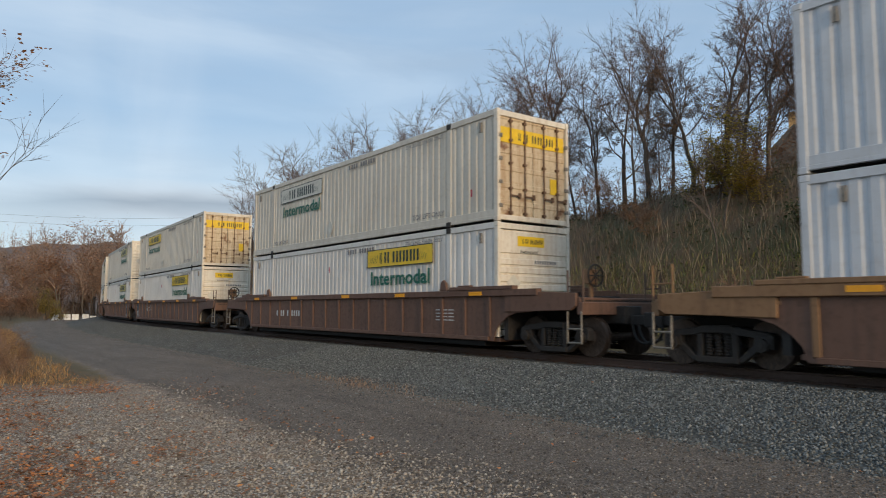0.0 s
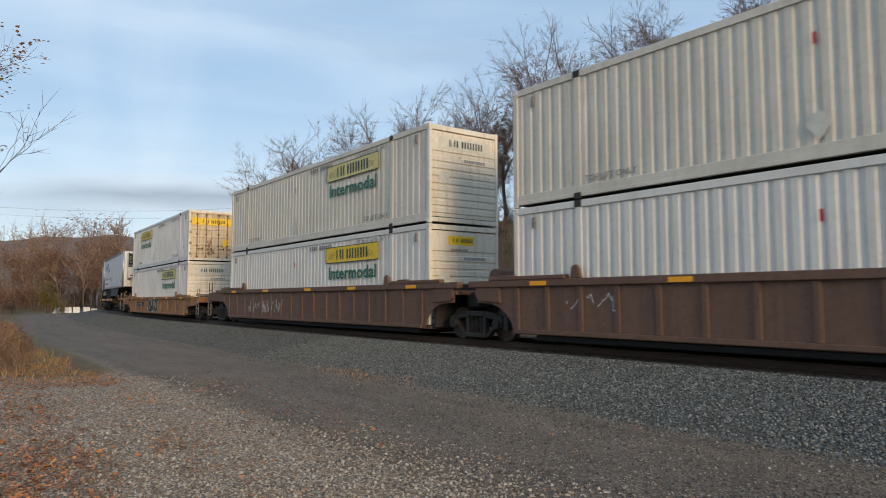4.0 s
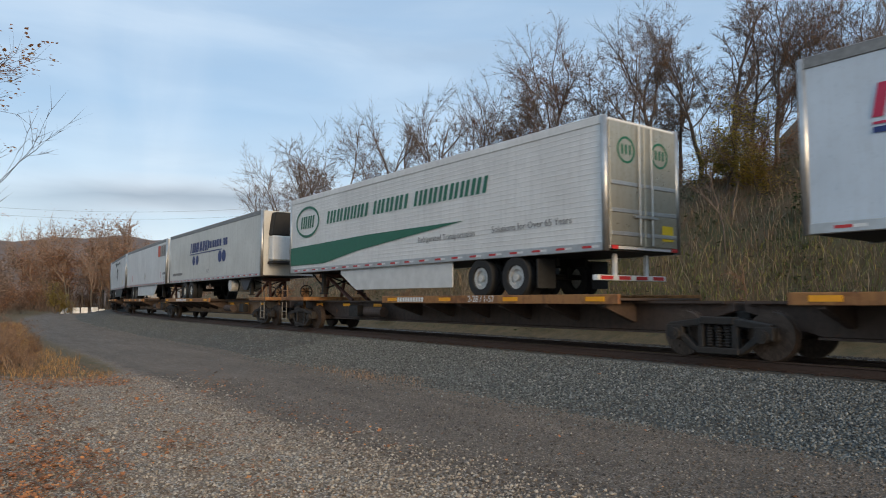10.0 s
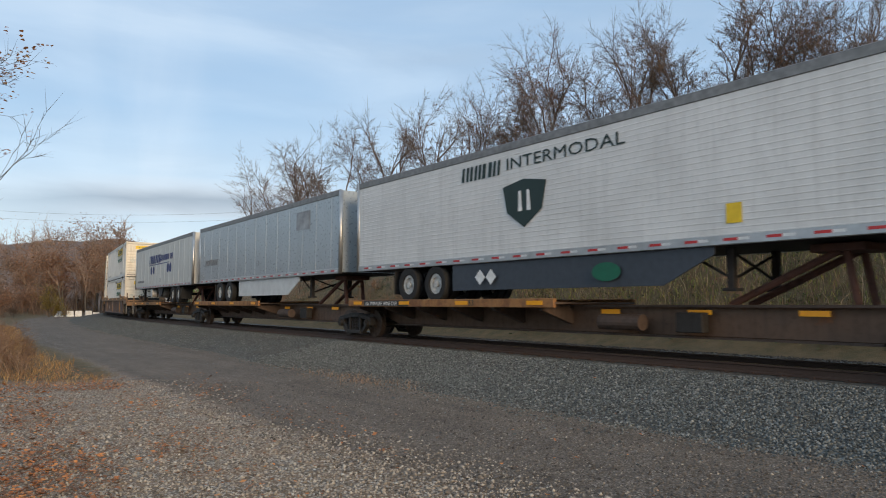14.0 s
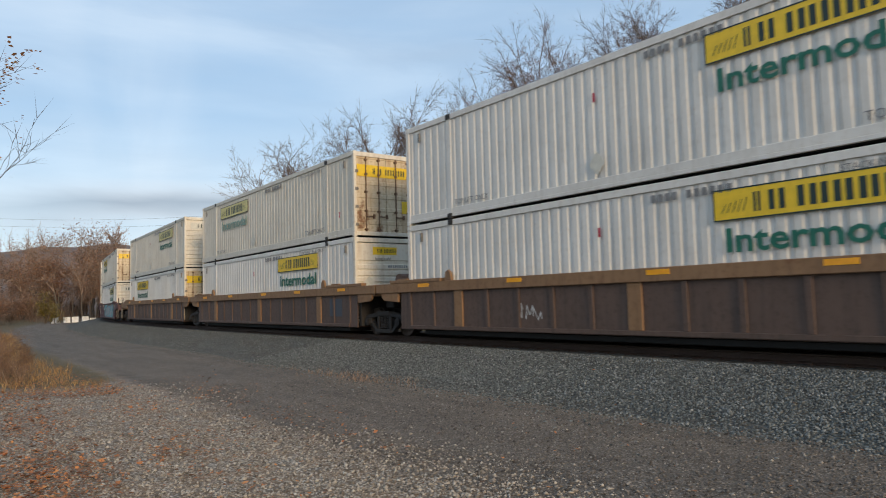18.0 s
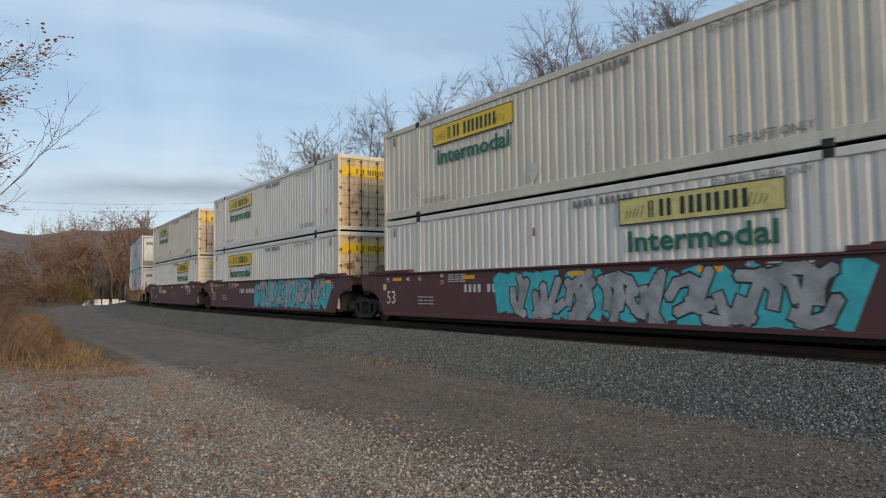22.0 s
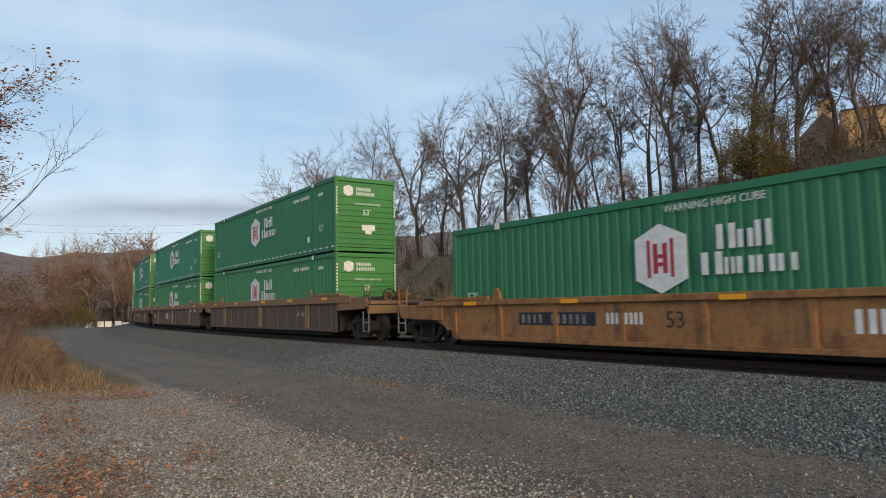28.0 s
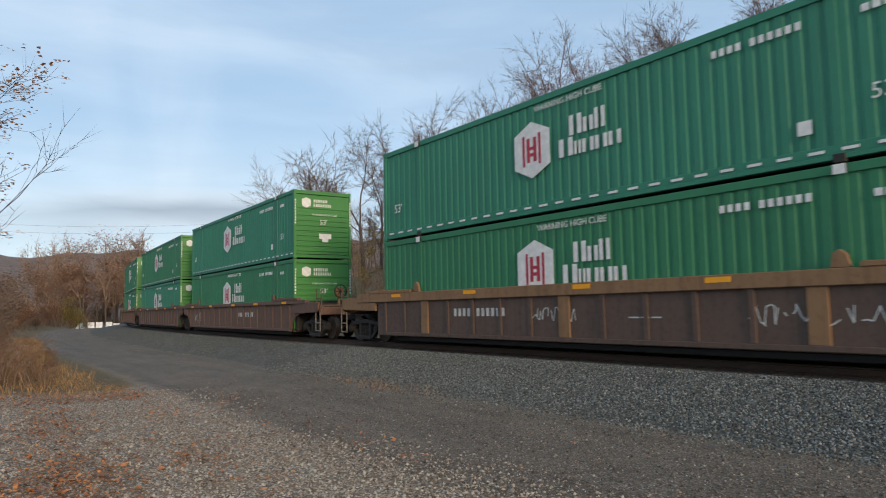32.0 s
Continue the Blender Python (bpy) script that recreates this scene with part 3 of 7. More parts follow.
def container(color, end, sign=None, faded=False, group="white freight containers", reefer=False, label="", tint=None):
    """A 53-foot container, +x end as given: 'doors', 'front' or 'reefer'."""
    side = {"white": M[tint or "white"], "cool": M["grey_white"], "green": M[tint or "green"]}[color]
    # the green +x end gets a brighter copy, its sunlight put into the colour
    endm = {"white": M["front"], "cool": M["grey_white"], "green": M["sunlit_green"]}[color]
    root = group_root("container", label, "container", group)
    smoothed = end == "reefer"
    depth, pitch = (0.006, 0.9) if smoothed else (0.024, 0.285)
    for y, rz in ((-1.262, 0), (1.262, 180)):
        for x0, x1 in ((-7.96, -6.11), (-5.95, 5.95), (6.11, 7.96)):
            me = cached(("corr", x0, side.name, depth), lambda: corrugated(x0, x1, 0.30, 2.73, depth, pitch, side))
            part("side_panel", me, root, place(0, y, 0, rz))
        part("top_rail", cached(("toprail", side.name), lambda: Shape().box(-7.96, 7.96, -0.03, 0.05, 2.73, 2.885).mesh("top_rail", side, 0.008)), root, place(0, y, 0, rz))
        part("bottom_rail", cached(("botrail", side.name), lambda: Shape().box(-7.96, 7.96, -0.03, 0.05, 0.06, 0.14).box(-7.96, 7.96, -0.018, 0.05, 0.14, 0.30).mesh("bottom_rail", side, 0.006)), root, place(0, y, 0, rz))
        for x in (-6.03, 6.03):
            part("lift_post", cached(("post", side.name), lambda: Shape().box(-0.085, 0.085, -0.022, 0.06, 0.14, 2.80).mesh("lift_post", side, 0.006)), root, place(x, y, 0, rz))
            for z in (0.0, 2.74):
                part("corner_casting", cached("cast40", lambda: Shape().box(-0.1, 0.1, -0.045, 0.1, 0, 0.15).mesh("corner_casting", M["casting"], 0.012)), root, place(x, y, z, rz))
    for x, sx in ((-8.0, -1), (8.0, 1)):
        for y in (-1.245, 1.245):
            part("corner_post", cached(("cpost", endm.name if sx > 0 else side.name), lambda: Shape().box(-0.075, 0.075, -0.05, 0.05, 0.1, 2.8).mesh("corner_post", endm if sx > 0 else side, 0.012)), root, place(x, y, 0))
            for z in (0.0, 2.77):
                part("corner_casting", cached(("cast53", endm.name if sx > 0 else side.name), lambda: Shape().box(-0.08, 0.08, -0.06, 0.06, 0, 0.12).mesh("corner_casting", endm if sx > 0 else side, 0.012)), root, place(x, y, z))
    roof = cached(("roof", color), lambda: Shape().box(-7.96, 7.96, -1.22, 1.22, 2.80, 2.86).mesh("roof", M["white_roof"] if color != "green" else M["green"]))
    part("roof", roof, root)
    part("underframe", cached("cfloor", lambda: Shape().box(-7.94, 7.94, -1.18, 1.18, 0.05, 0.22).mesh("underframe", M["dark"])), root)
    part("rear_wall", cached(("rear", side.name), lambda: Shape().box(-8.05, -7.97, -1.2, 1.2, 0.1, 2.8).mesh("rear_wall", side)), root)
    part("header", cached(("hdr", endm.name), lambda: Shape().box(7.97, 8.06, -1.2, 1.2, 2.72, 2.87).mesh("header", endm, 0.008)), root)
    part("sill", cached(("sil", endm.name), lambda: Shape().box(7.97, 8.06, -1.2, 1.2, 0.04, 0.17).mesh("sill", endm, 0.008)), root)
    if end == "doors":
        dm = M["door"] if color == "white" else M["green"]
        for y in (-1.18, 0.01):
            d = part("door", cached(("door", dm.name), lambda: door_leaf(dm)), root, place(8.0, y, 0.12), "rust-streaked door leaf" if color == "white" else "")
            for yy in (0.36, 0.86):
                part("lock_bar", cached(("lock", color), lambda: lock_bar(M["lock_steel"] if color == "white" else M["bar_steel"])), d, place(0.0, yy, 0), "rusty locking bar")
        for y in (-1.19, 1.19):
            for z in (0.4, 1.0, 1.6, 2.2):
                part("hinge", cached("hinge", lambda: Shape().box(0, 0.035, -0.06, 0.06, -0.05, 0.05).mesh("hinge", M["bar_steel"], 0.008)), root, place(8.06, y, z))
    elif end == "front":
        part("end_wall", cached(("endwall", endm.name), lambda: end_wall(endm)), root, place(8.03, 0, 0.2), "end wall with flat horizontal ribs")
    else:
        reefer_end(root)
    # signs and lettering
    yface = -1.30
    if color == "white":
        x0 = -5.2 if end == "doors" else 1.72
        sm = {"yellow": M["yellow"], "pale": M["pale_yellow"], "white": M["pale_sign"]}[sign or "yellow"]
        ink = M["faded_ink"] if faded else M["teal_ink"]
        p = part("sign_panel", panel(3.6, 0.57, sm), root, place(x0, yface - 0.002, 1.98), "%s sign panel" % ("yellow" if sign == "yellow" else "bleached"))
        part("sign_border", cached("border", lambda: Shape().box(0, 3.6, 0, 0.003, 0, 0.025).box(0, 3.6, 0, 0.003, 0.545, 0.57).box(0, 0.025, 0, 0.003, 0.025, 0.545).box(3.575, 3.6, 0, 0.003, 0.025, 0.545).mesh("sign_border", M["ink"])), p, place(0, -0.004, 0))
        part("nameplate", bars((0.12, -0.08, 0.27, -0.14, 0.3, 0.3, 0.3, 0.28), 0.34, M["ink"], 0.07), p, place(0.76, -0.005, 0.115))
        part("emblem_pattern", cached("stripes", lambda: stripes()), p, place(0, -0.005, 0))
        part("lettering", letters("Intermodal", 0.43, ink, 0.03, 1.25), root, place(x0 + 0.18, yface, 1.43))
        part("lettering", letters("TOP LIFT ONLY", 0.16, M["grey_ink"]), root, place(4.3, yface - 0.002, 0.36))
        part("lettering", letters("TOP LIFT ONLY", 0.14, M["grey_ink"]), root, place(-5.8, yface - 0.002, 0.36))
        part("lettering", letters("STACKING 3 HIGH ONLY", 0.12, M["grey_ink"]), root, place(3.9, yface - 0.002, 2.55))
        part("number_mark", bars((0.1, 0.1, 0.1, 0.1, -0.15, 0.1, 0.1, 0.1, 0.1, 0.1, 0.1), 0.15, M["grey_ink"], 0.06, hole=False), root, place(0.4, yface - 0.002, 2.5))
        for x in (-7.4, 7.4):
            part("vent", cached("vent", lambda: Shape().box(-0.04, 0.04, -0.02, 0.02, 0, 0.26).mesh("vent", M["bar_steel"], 0.006)), root, place(x, yface + 0.01, 2.38))
        part("placard", cached("placard", lambda: Shape().prism([(0, -0.26), (0.22, 0), (0, 0.26), (-0.22, 0)], 0, 0.004).mesh("placard", M["pale_sign"])), root, place(-0.9, yface, 0.62))
        part("tag", panel(0.06, 0.2, M["red_ink"]), root, place(7.0 if end == "doors" else -0.95, yface - 0.002, 0.72 if end == "doors" else 1.95))
        if end == "doors":
            p = part("sign_panel", cached("endsign", lambda: Shape().box(0, 0.004, 0, 2.3, 0, 0.4).mesh("sign_panel", M["yellow"])), root, place(8.018, -1.15, 2.05))
            part("nameplate", cached("endbars", lambda: turned(bars((0.08, -0.05, 0.14, -0.1, 0.15, 0.15, 0.15, 0.15), 0.2, M["ink"], 0.06))), p, place(0.0045, 0.62, 0.1))
            part("sign_panel", cached("endsign3", lambda: Shape().box(0, 0.004, 0, 0.3, 0, 0.42).mesh("sign_panel", M["yellow"])), root, place(8.02, 0.62, 0.85))
        else:
            if sign == "pale":
                p = part("sign_panel", cached("endsign4", lambda: Shape().box(0, 0.004, 0, 1.9, 0, 0.36).mesh("sign_panel", M["pale_sign"])), root, place(8.046, -0.95, 2.2), "bleached white sign panel")
                part("nameplate", cached("endbars4", lambda: turned(bars((0.08, -0.05, 0.15, -0.09, 0.16, 0.16, 0.16, 0.15), 0.2, M["ink"], 0.05))), p, place(0.006, 0.38, 0.08))
            else:
                p = part("sign_panel", cached("endsign2" + sm.name, lambda: Shape().box(0, 0.004, 0, 0.95, 0, 0.26).mesh("sign_panel", sm)), root, place(8.046, -0.6, 2.3))
                part("nameplate", cached("endbars2", lambda: turned(bars((0.05, -0.03, 0.09, -0.06, 0.09, 0.09, 0.09, 0.09), 0.12, M["ink"], 0.03))), p, place(0.006, 0.16, 0.07))
                part("lettering", cached("endword", lambda: turned(letters("Intermodal", 0.10, M["ink"]).copy())), root, place(8.047, -0.5, 2.12))
            part("placard", cached("endplacard", lambda: Shape().lift([(0, -0.22), (0.24, 0), (0, 0.22), (-0.24, 0)], 0, 0.004).mesh("placard", M["pale_sign"])), root, place(8.046, -0.75, 1.35))
            part("number_mark", cached("endnum", lambda: turned(bars((0.06,) * 9, 0.09, M["grey_ink"], 0.03, hole=False).copy())), root, place(8.046, 0.0, 1.86))
    else:
        hexm = M["white_ink"] if color == "green" else M["pale_sign"]
        hx = part("emblem", cached(("hex", hexm.name), lambda: Shape().prism([(0, -0.70), (0.62, -0.42), (0.62, 0.42), (0, 0.70), (-0.62, 0.42), (-0.62, -0.42)], 0, 0.004).mesh("emblem", hexm)), root, place(-1.02, yface - 0.002, 1.62), "hexagonal emblem")
        part("emblem_figure", cached("hbars", lambda: Shape().box(-0.32, -0.24, 0, 0.003, -0.38, 0.38).box(-0.17, -0.06, 0, 0.003, -0.3, 0.3).box(0.06, 0.17, 0, 0.003, -0.3, 0.3).box(0.24, 0.32, 0, 0.003, -0.38, 0.38).box(-0.055, 0.055, 0, 0.003, -0.16, -0.08).box(-0.055, 0.055, 0, 0.003, 0.0, 0.08).mesh("emblem_figure", M["red_ink"])), hx, place(0, -0.005, 0))
        wm = M["white_ink"] if color == "green" else M["faded_red"]
        part("nameplate", bars((0.38, 0.3, 0.3), 0.46, wm, 0.04, rise=(1, 0.72, 1)), root, place(0.24, yface - 0.003, 1.70))
        part("nameplate", bars((0.44, 0.2, 0.34, 0.34, 0.34), 0.42, wm, 0.04, rise=(1, 0.72, 0.72, 0.72, 0.72)), root, place(-0.1, yface - 0.003, 1.24))
        tm = M["white_ink"] if color == "green" else M["grey_ink"]
        part("lettering", letters("53'", 0.26, tm), root, place(6.55, yface - 0.002, 0.9))
        part("lettering", letters("53'", 0.28, tm), root, place(-7.4, yface - 0.002, 0.85))
        part("lettering", letters("WARNING HIGH CUBE", 0.15, tm), root, place(-0.9, yface - 0.002, 2.52))
        part("number_mark", bars((0.1,) * 4 + (-0.12,) + (0.1,) * 6, 0.14, tm, 0.06, hole=False), root, place(3.9, yface - 0.002, 2.35))
        part("number_mark", bars((0.12, 0.12, 0.12), 0.12, tm, 0.04, hole=False), root, place(6.5, yface - 0.002, 2.3))
        part("placard", panel(0.24, 0.24, tm), root, place(5.4, yface - 0.002, 0.55))
        if color == "green":
            part("reflective_tape", cached("dashes", lambda: dashes()), root, place(0, yface - 0.006, 0.19))
            for x in (-6.03, 6.03):
                part("corner_mark", panel(0.2, 0.16, M["white_ink"]), root, place(x - 0.1, yface - 0.045, 2.72))
            if end == "front":
                ex = part("emblem", cached("hexend", lambda: Shape().lift([(0, -0.22), (0.2, -0.13), (0.2, 0.13), (0, 0.22), (-0.2, 0.13), (-0.2, -0.13)], 0, 0.004).mesh("emblem", M["white_ink"])), root, place(8.046, -0.75, 2.36))
                part("nameplate", cached("hend", lambda: turned(bars((0.14, 0.12, 0.12, 0.12), 0.13, M["white_ink"], 0.04).copy())), root, place(8.046, -0.42, 2.38))
                part("nameplate", cached("hend2", lambda: turned(bars((0.14, 0.12, 0.12, 0.12, 0.12), 0.13, M["white_ink"], 0.04).copy())), root, place(8.046, -0.42, 2.2))
                part("lettering", cached("e53", lambda: turned(letters("53'", 0.22, M["white_ink"]).copy())), root, place(8.048, -0.15, 1.45))
                part("lettering", cached("ehc", lambda: turned(letters("WARNING HIGH CUBE", 0.08, M["white_ink"]).copy())), root, place(8.048, -0.5, 1.83))
                part("placard", cached("eplac", lambda: Shape().box(0, 0.004, -0.28, 0.28, 0, 0.22).box(0, 0.004, -0.14, 0.14, -0.14, 0).mesh("placard", M["white_ink"])), root, place(8.047, 0.1, 0.85))
                for y in (-1.245, 1.245):
                    part("number_mark", cached("vnum", lambda: Shape().box(0, 0.004, -0.03, 0.03, 0, 0.07).mesh("number_mark", M["white_ink"])), root, place(8.077, y, 2.4))
                    for i in range(1, 9):
                        part("number_mark", MESHES["vnum"], root, place(8.077, y, 2.4 - 0.12 * i))
            else:
                for y, z in ((-0.75, 2.2),):
                    part("emblem", cached("hexend", lambda: Shape().lift([(0, -0.22), (0.2, -0.13), (0.2, 0.13), (0, 0.22), (-0.2, 0.13), (-0.2, -0.13)], 0, 0.004).mesh("emblem", M["white_ink"])), root, place(8.04, y, z - 0.3))
                part("number_mark", cached("dnum", lambda: turned(bars((0.1,) * 5, 0.18, M["white_ink"], 0.05, hole=False).copy())), root, place(8.04, 0.3, 1.95))
    return root


def turned(me):
    """Turns lettering from facing -y to facing +x."""
    me = me.copy()
    me.transform(Matrix.Rotation(radians(90), 4, "Z"))
    return me


def stripes():
    """Thin slanted strokes of the emblems at both ends of the sign."""
    sh = Shape()
    for i in range(5):
        x = 0.16 + 0.1 * i
        for x0 in (x, 3.36 - x):
            sh.prism([(x0, 0.14), (x0 + 0.014, 0.14), (x0 + 0.094, 0.3 + 0.02 * i), (x0 + 0.08, 0.3 + 0.02 * i)], 0, 0.003)
    return sh.mesh("emblem_pattern", M["ink"])


def dashes():
    sh = Shape()
    for i in range(30):
        x = -7.7 + i * 0.53
        sh.box(x, x + 0.26, 0, 0.003, 0, 0.05)
    return sh.mesh("reflective_tape", M["white_ink"])


def reefer_end(root):
    """Refrigerated container's end: open corner frame, white housing with a dark grille."""
    part("housing", cached("rf_house", lambda: Shape().lift([(-1.15, 0.3), (1.02, 0.3), (1.02, 2.7), (-1.15, 2.7)], 7.6, 7.95).mesh("housing", M["grey_white"], 0.04)), root, None, "white refrigeration housing")
    part("grille", cached("rf_grille", lambda: Shape().lift([(-0.25, 1.5), (0.2, 1.42), (0.6, 1.22), (0.75, 1.05), (0.75, 2.5), (-0.25, 2.5)], 7.95, 7.975).mesh("grille", M["skirt_dark"], 0.008)), root, None, "dark grille")
    part("cowl", cached("rf_cowl", lambda: Shape().lift([(-1.05, 0.62), (0.85, 0.62), (0.85, 0.9), (0.55, 1.15), (0.1, 1.35), (-1.05, 1.48)], 7.95, 8.0).mesh("cowl", M["grey_white"], 0.02)), root)
    part("sill_panel", cached("rf_sill", lambda: Shape().lift([(-1.15, 0.18), (1.15, 0.18), (1.15, 0.6), (-1.15, 0.6)], 7.9, 8.0).mesh("sill_panel", M["bar_steel"], 0.01)), root)
    part("control_box", cached("rf_ctl", lambda: Shape().lift([(-0.92, 2.05), (-0.34, 2.05), (-0.34, 2.3), (-0.92, 2.3)], 7.95, 7.97).mesh("control_box", M["grey_ink"], 0.01)), root)
    for y in (-1.08, 1.08):
        for z in (0.9, 1.6, 2.25):
            part("frame_rung", cached("rf_rung", lambda: Shape().box(7.6, 8.0, -0.12, 0.12, 0, 0.05).mesh("frame_rung", M["front"])), root, place(0, y, z))


# ---- track ----
def sweep(profile, s_list, name, mat, z0, lat0=0.0):
    """Draws a cross-section of (offset, height) points along the track."""
    n = len(profile)
    vs = []
    for s in s_list:
        for l, z in profile:
            x, y, _ = on_track(s, lat0 + l)
            vs.append((x, y, z0 + z))
    fs = []
    for i in range(len(s_list) - 1):
        for j in range(n - 1):
            a = i * n + j
            fs.append((a, a + n, a + n + 1, a + 1))
    me = bpy.data.meshes.new(name)
    me.from_pydata(vs, [], fs)
    me.materials.append(mat)
    return me


STATIONS = [*np.arange(-560, -150, 6.0), *np.arange(-150, 62, 1.0)]


def stone_material(name, stops, base):
    m = bpy.data.materials.new(name)
    nt, N, K, b = nodes_of(m)
    v = coords(nt)
    vor = N("ShaderNodeTexVoronoi")
    vor.inputs["Scale"].default_value = 17.0
    K(v, vor.inputs["Vector"])
    sep = N("ShaderNodeSeparateColor")
    K(vor.outputs["Color"], sep.inputs[0])
    c = ramp(nt, sep.outputs[0], stops)
    c = mixc(nt, ramp(nt, vor.outputs["Distance"], [(0.25, (0, 0, 0)), (0.55, (0.75, 0.75, 0.75))]), c, base)
    big = noise_tex(nt, v, 0.5, 5, 0.6)
    c = mixc(nt, ramp(nt, big, [(0.4, (0, 0, 0)), (0.75, (0.4, 0.4, 0.4))]), c, (0.12, 0.085, 0.06))
    K(c, b.inputs["Base Color"])
    b.inputs["Roughness"].default_value = 0.9
    bump(nt, b, vor.outputs["Distance"], 1.0, 0.05)
    return m


BALLAST_TONES = [(0.0, (0.036, 0.04, 0.04)), (0.35, (0.085, 0.094, 0.092)), (0.7, (0.145, 0.156, 0.15)), (0.96, (0.215, 0.225, 0.215)), (1.0, (0.33, 0.33, 0.305))]
LOT_TONES = [(0.0, (0.1, 0.08, 0.062)), (0.4, (0.28, 0.235, 0.185)), (0.8, (0.42, 0.365, 0.295)), (1.0, (0.46, 0.42, 0.36))]
bed_mat = stone_material("ballast bed", BALLAST_TONES, (0.06, 0.059, 0.05))
bed_profile = [(-4.75, -0.06), (-4.1, 0.06), (-1.95, 0.43), (-1.6, 0.47), (1.6, 0.47), (1.95, 0.45), (4.5, 0.40), (5.1, 0.3), (5.9, 0.1)]
bed = new("ballast_bed", sweep(bed_profile, STATIONS, "ballast_bed", bed_mat, 0.0))
tagged(bed, "sloping bed of grey crushed stone under the rails", "ballast", kind="structure")

rail_side = paint("rust-brown rail steel", (0.06, 0.034, 0.023), 0.75, dirt=(0.04, 0.025, 0.02), dirty=0.5, streak=False, scale=3)
rail_top = plain("polished rail head", (0.45, 0.43, 0.42), 0.22, 1.0, var=0.2)
track_root = tagged(new("railway_track"), "pair of worn steel rails on dark wooden ties", "railway track", kind="structure")
for g in (-0.7525, 0.7525):
    prof = [(-0.075, -0.17), (-0.075, -0.155), (-0.012, -0.13), (-0.012, -0.04), (-0.037, -0.03), (-0.037, -0.004)]
    full = prof + [(-l, z) for l, z in prof[::-1]]
    part("rail", sweep(full, STATIONS, "rail", rail_side, RAIL, g), track_root, None, "rust-brown rail")
    part("rail_head", sweep([(-0.036, -0.002), (-0.03, 0.0), (0.03, 0.0), (0.036, -0.002)], STATIONS, "rail_head", rail_top, RAIL, g), track_root, None, "polished running surface")
tie_mat = plain("creosoted tie timber", (0.045, 0.034, 0.026), 0.9, var=0.4, scale=8, bumpy=0.01)
tie_me = Shape().box(-0.115, 0.115, -1.3, 1.3, -0.18, 0.0).mesh("tie", tie_mat, 0.012)
plate_me = Shape().box(-0.09, 0.09, -0.16, 0.16, 0.0, 0.014).box(-0.03, 0.0, -0.13, -0.1, 0.014, 0.045).box(0.0, 0.03, 0.1, 0.13, 0.014, 0.045).mesh("tie_plate", rail_side)
for i in range(172):
    s = -64 + i * 0.53
    x, y, h = on_track(s)
    t = part("tie", tie_me, track_root, pose(x, y, RAIL - 0.184, 0, 0, math.degrees(h) + random.uniform(-0.6, 0.6)))
    if -14 < s < 20:
        for g in (-0.7525, 0.7525):
            part("tie_plate", plate_me, t, place(0, g, 0))

# ---- scattered stones, leaves and stalks ----
ICO_V = np.array([(0, 0, 1), (0.894, 0, 0.447), (0.276, 0.851, 0.447), (-0.724, 0.526, 0.447), (-0.724, -0.526, 0.447), (0.276, -0.851, 0.447), (0.724, 0.526, -0.447), (-0.276, 0.851, -0.447), (-0.894, 0, -0.447), (-0.276, -0.851, -0.447), (0.724, -0.526, -0.447), (0, 0, -1)])
OCT_V = np.array([(1, 0, 0), (0, 1, 0), (-1, 0, 0), (0, -1, 0), (0, 0, 1), (0, 0, -1.0)])
OCT_F = np.array([(0, 1, 4), (1, 2, 4), (2, 3, 4), (3, 0, 4), (1, 0, 5), (2, 1, 5), (3, 2, 5), (0, 3, 5)])
ICO_F = np.array([(0, 1, 2), (0, 2, 3), (0, 3, 4), (0, 4, 5), (0, 5, 1), (1, 6, 2), (2, 7, 3), (3, 8, 4), (4, 9, 5), (5, 10, 1), (2, 6, 7), (3, 7, 8), (4, 8, 9), (5, 9, 10), (1, 10, 6), (6, 11, 7), (7, 11, 8), (8, 11, 9), (9, 11, 10), (10, 11, 6)])


def raw_mesh(name, verts, faces, mat):
    """A mesh from arrays of vertices and equal-sized faces."""
    me = bpy.data.meshes.new(name)
    me.vertices.add(len(verts))
    me.vertices.foreach_set("co", np.asarray(verts, np.float32).ravel())
    k = faces.shape[1]
    me.loops.add(faces.size)
    me.loops.foreach_set("vertex_index", faces.astype(np.int32).ravel())
    me.polygons.add(len(faces))
    me.polygons.foreach_set("loop_start", np.arange(len(faces), dtype=np.int32) * k)
    me.update(calc_edges=True)
    me.materials.append(mat)
    return me


def pieces(rng, base_v, base_f, centers, sizes, flat=0.65, jitter=0.25):
    """Copies of a small solid, each turned, squashed and roughened."""
    n, m = len(centers), len(base_v)
    v = base_v[None] * (1 + rng.uniform(-jitter, jitter, (n, m, 1)))
    v = v * np.stack([rng.uniform(0.7, 1.25, n), rng.uniform(0.7, 1.1, n), rng.uniform(flat - 0.2, flat + 0.2, n)], 1)[:, None]
    a, b = rng.uniform(0, 6.283, n), rng.uniform(-0.5, 0.5, n)
    ca, sa, cb, sb = np.cos(a)[:, None], np.sin(a)[:, None], np.cos(b)[:, None], np.sin(b)[:, None]
    x, y, z = v[..., 0], v[..., 1] * cb - v[..., 2] * sb, v[..., 1] * sb + v[..., 2] * cb
    v = np.stack([x * ca - y * sa, x * sa + y * ca, z], -1) * sizes[:, None, None] + centers[:, None]
    f = base_f[None] + (np.arange(n) * m)[:, None, None]
    return v.reshape(-1, 3), f.reshape(-1, base_f.shape[1])


def bed_height(lat):
    return np.interp(lat, [p[0] for p in bed_profile], [p[1] for p in bed_profile])


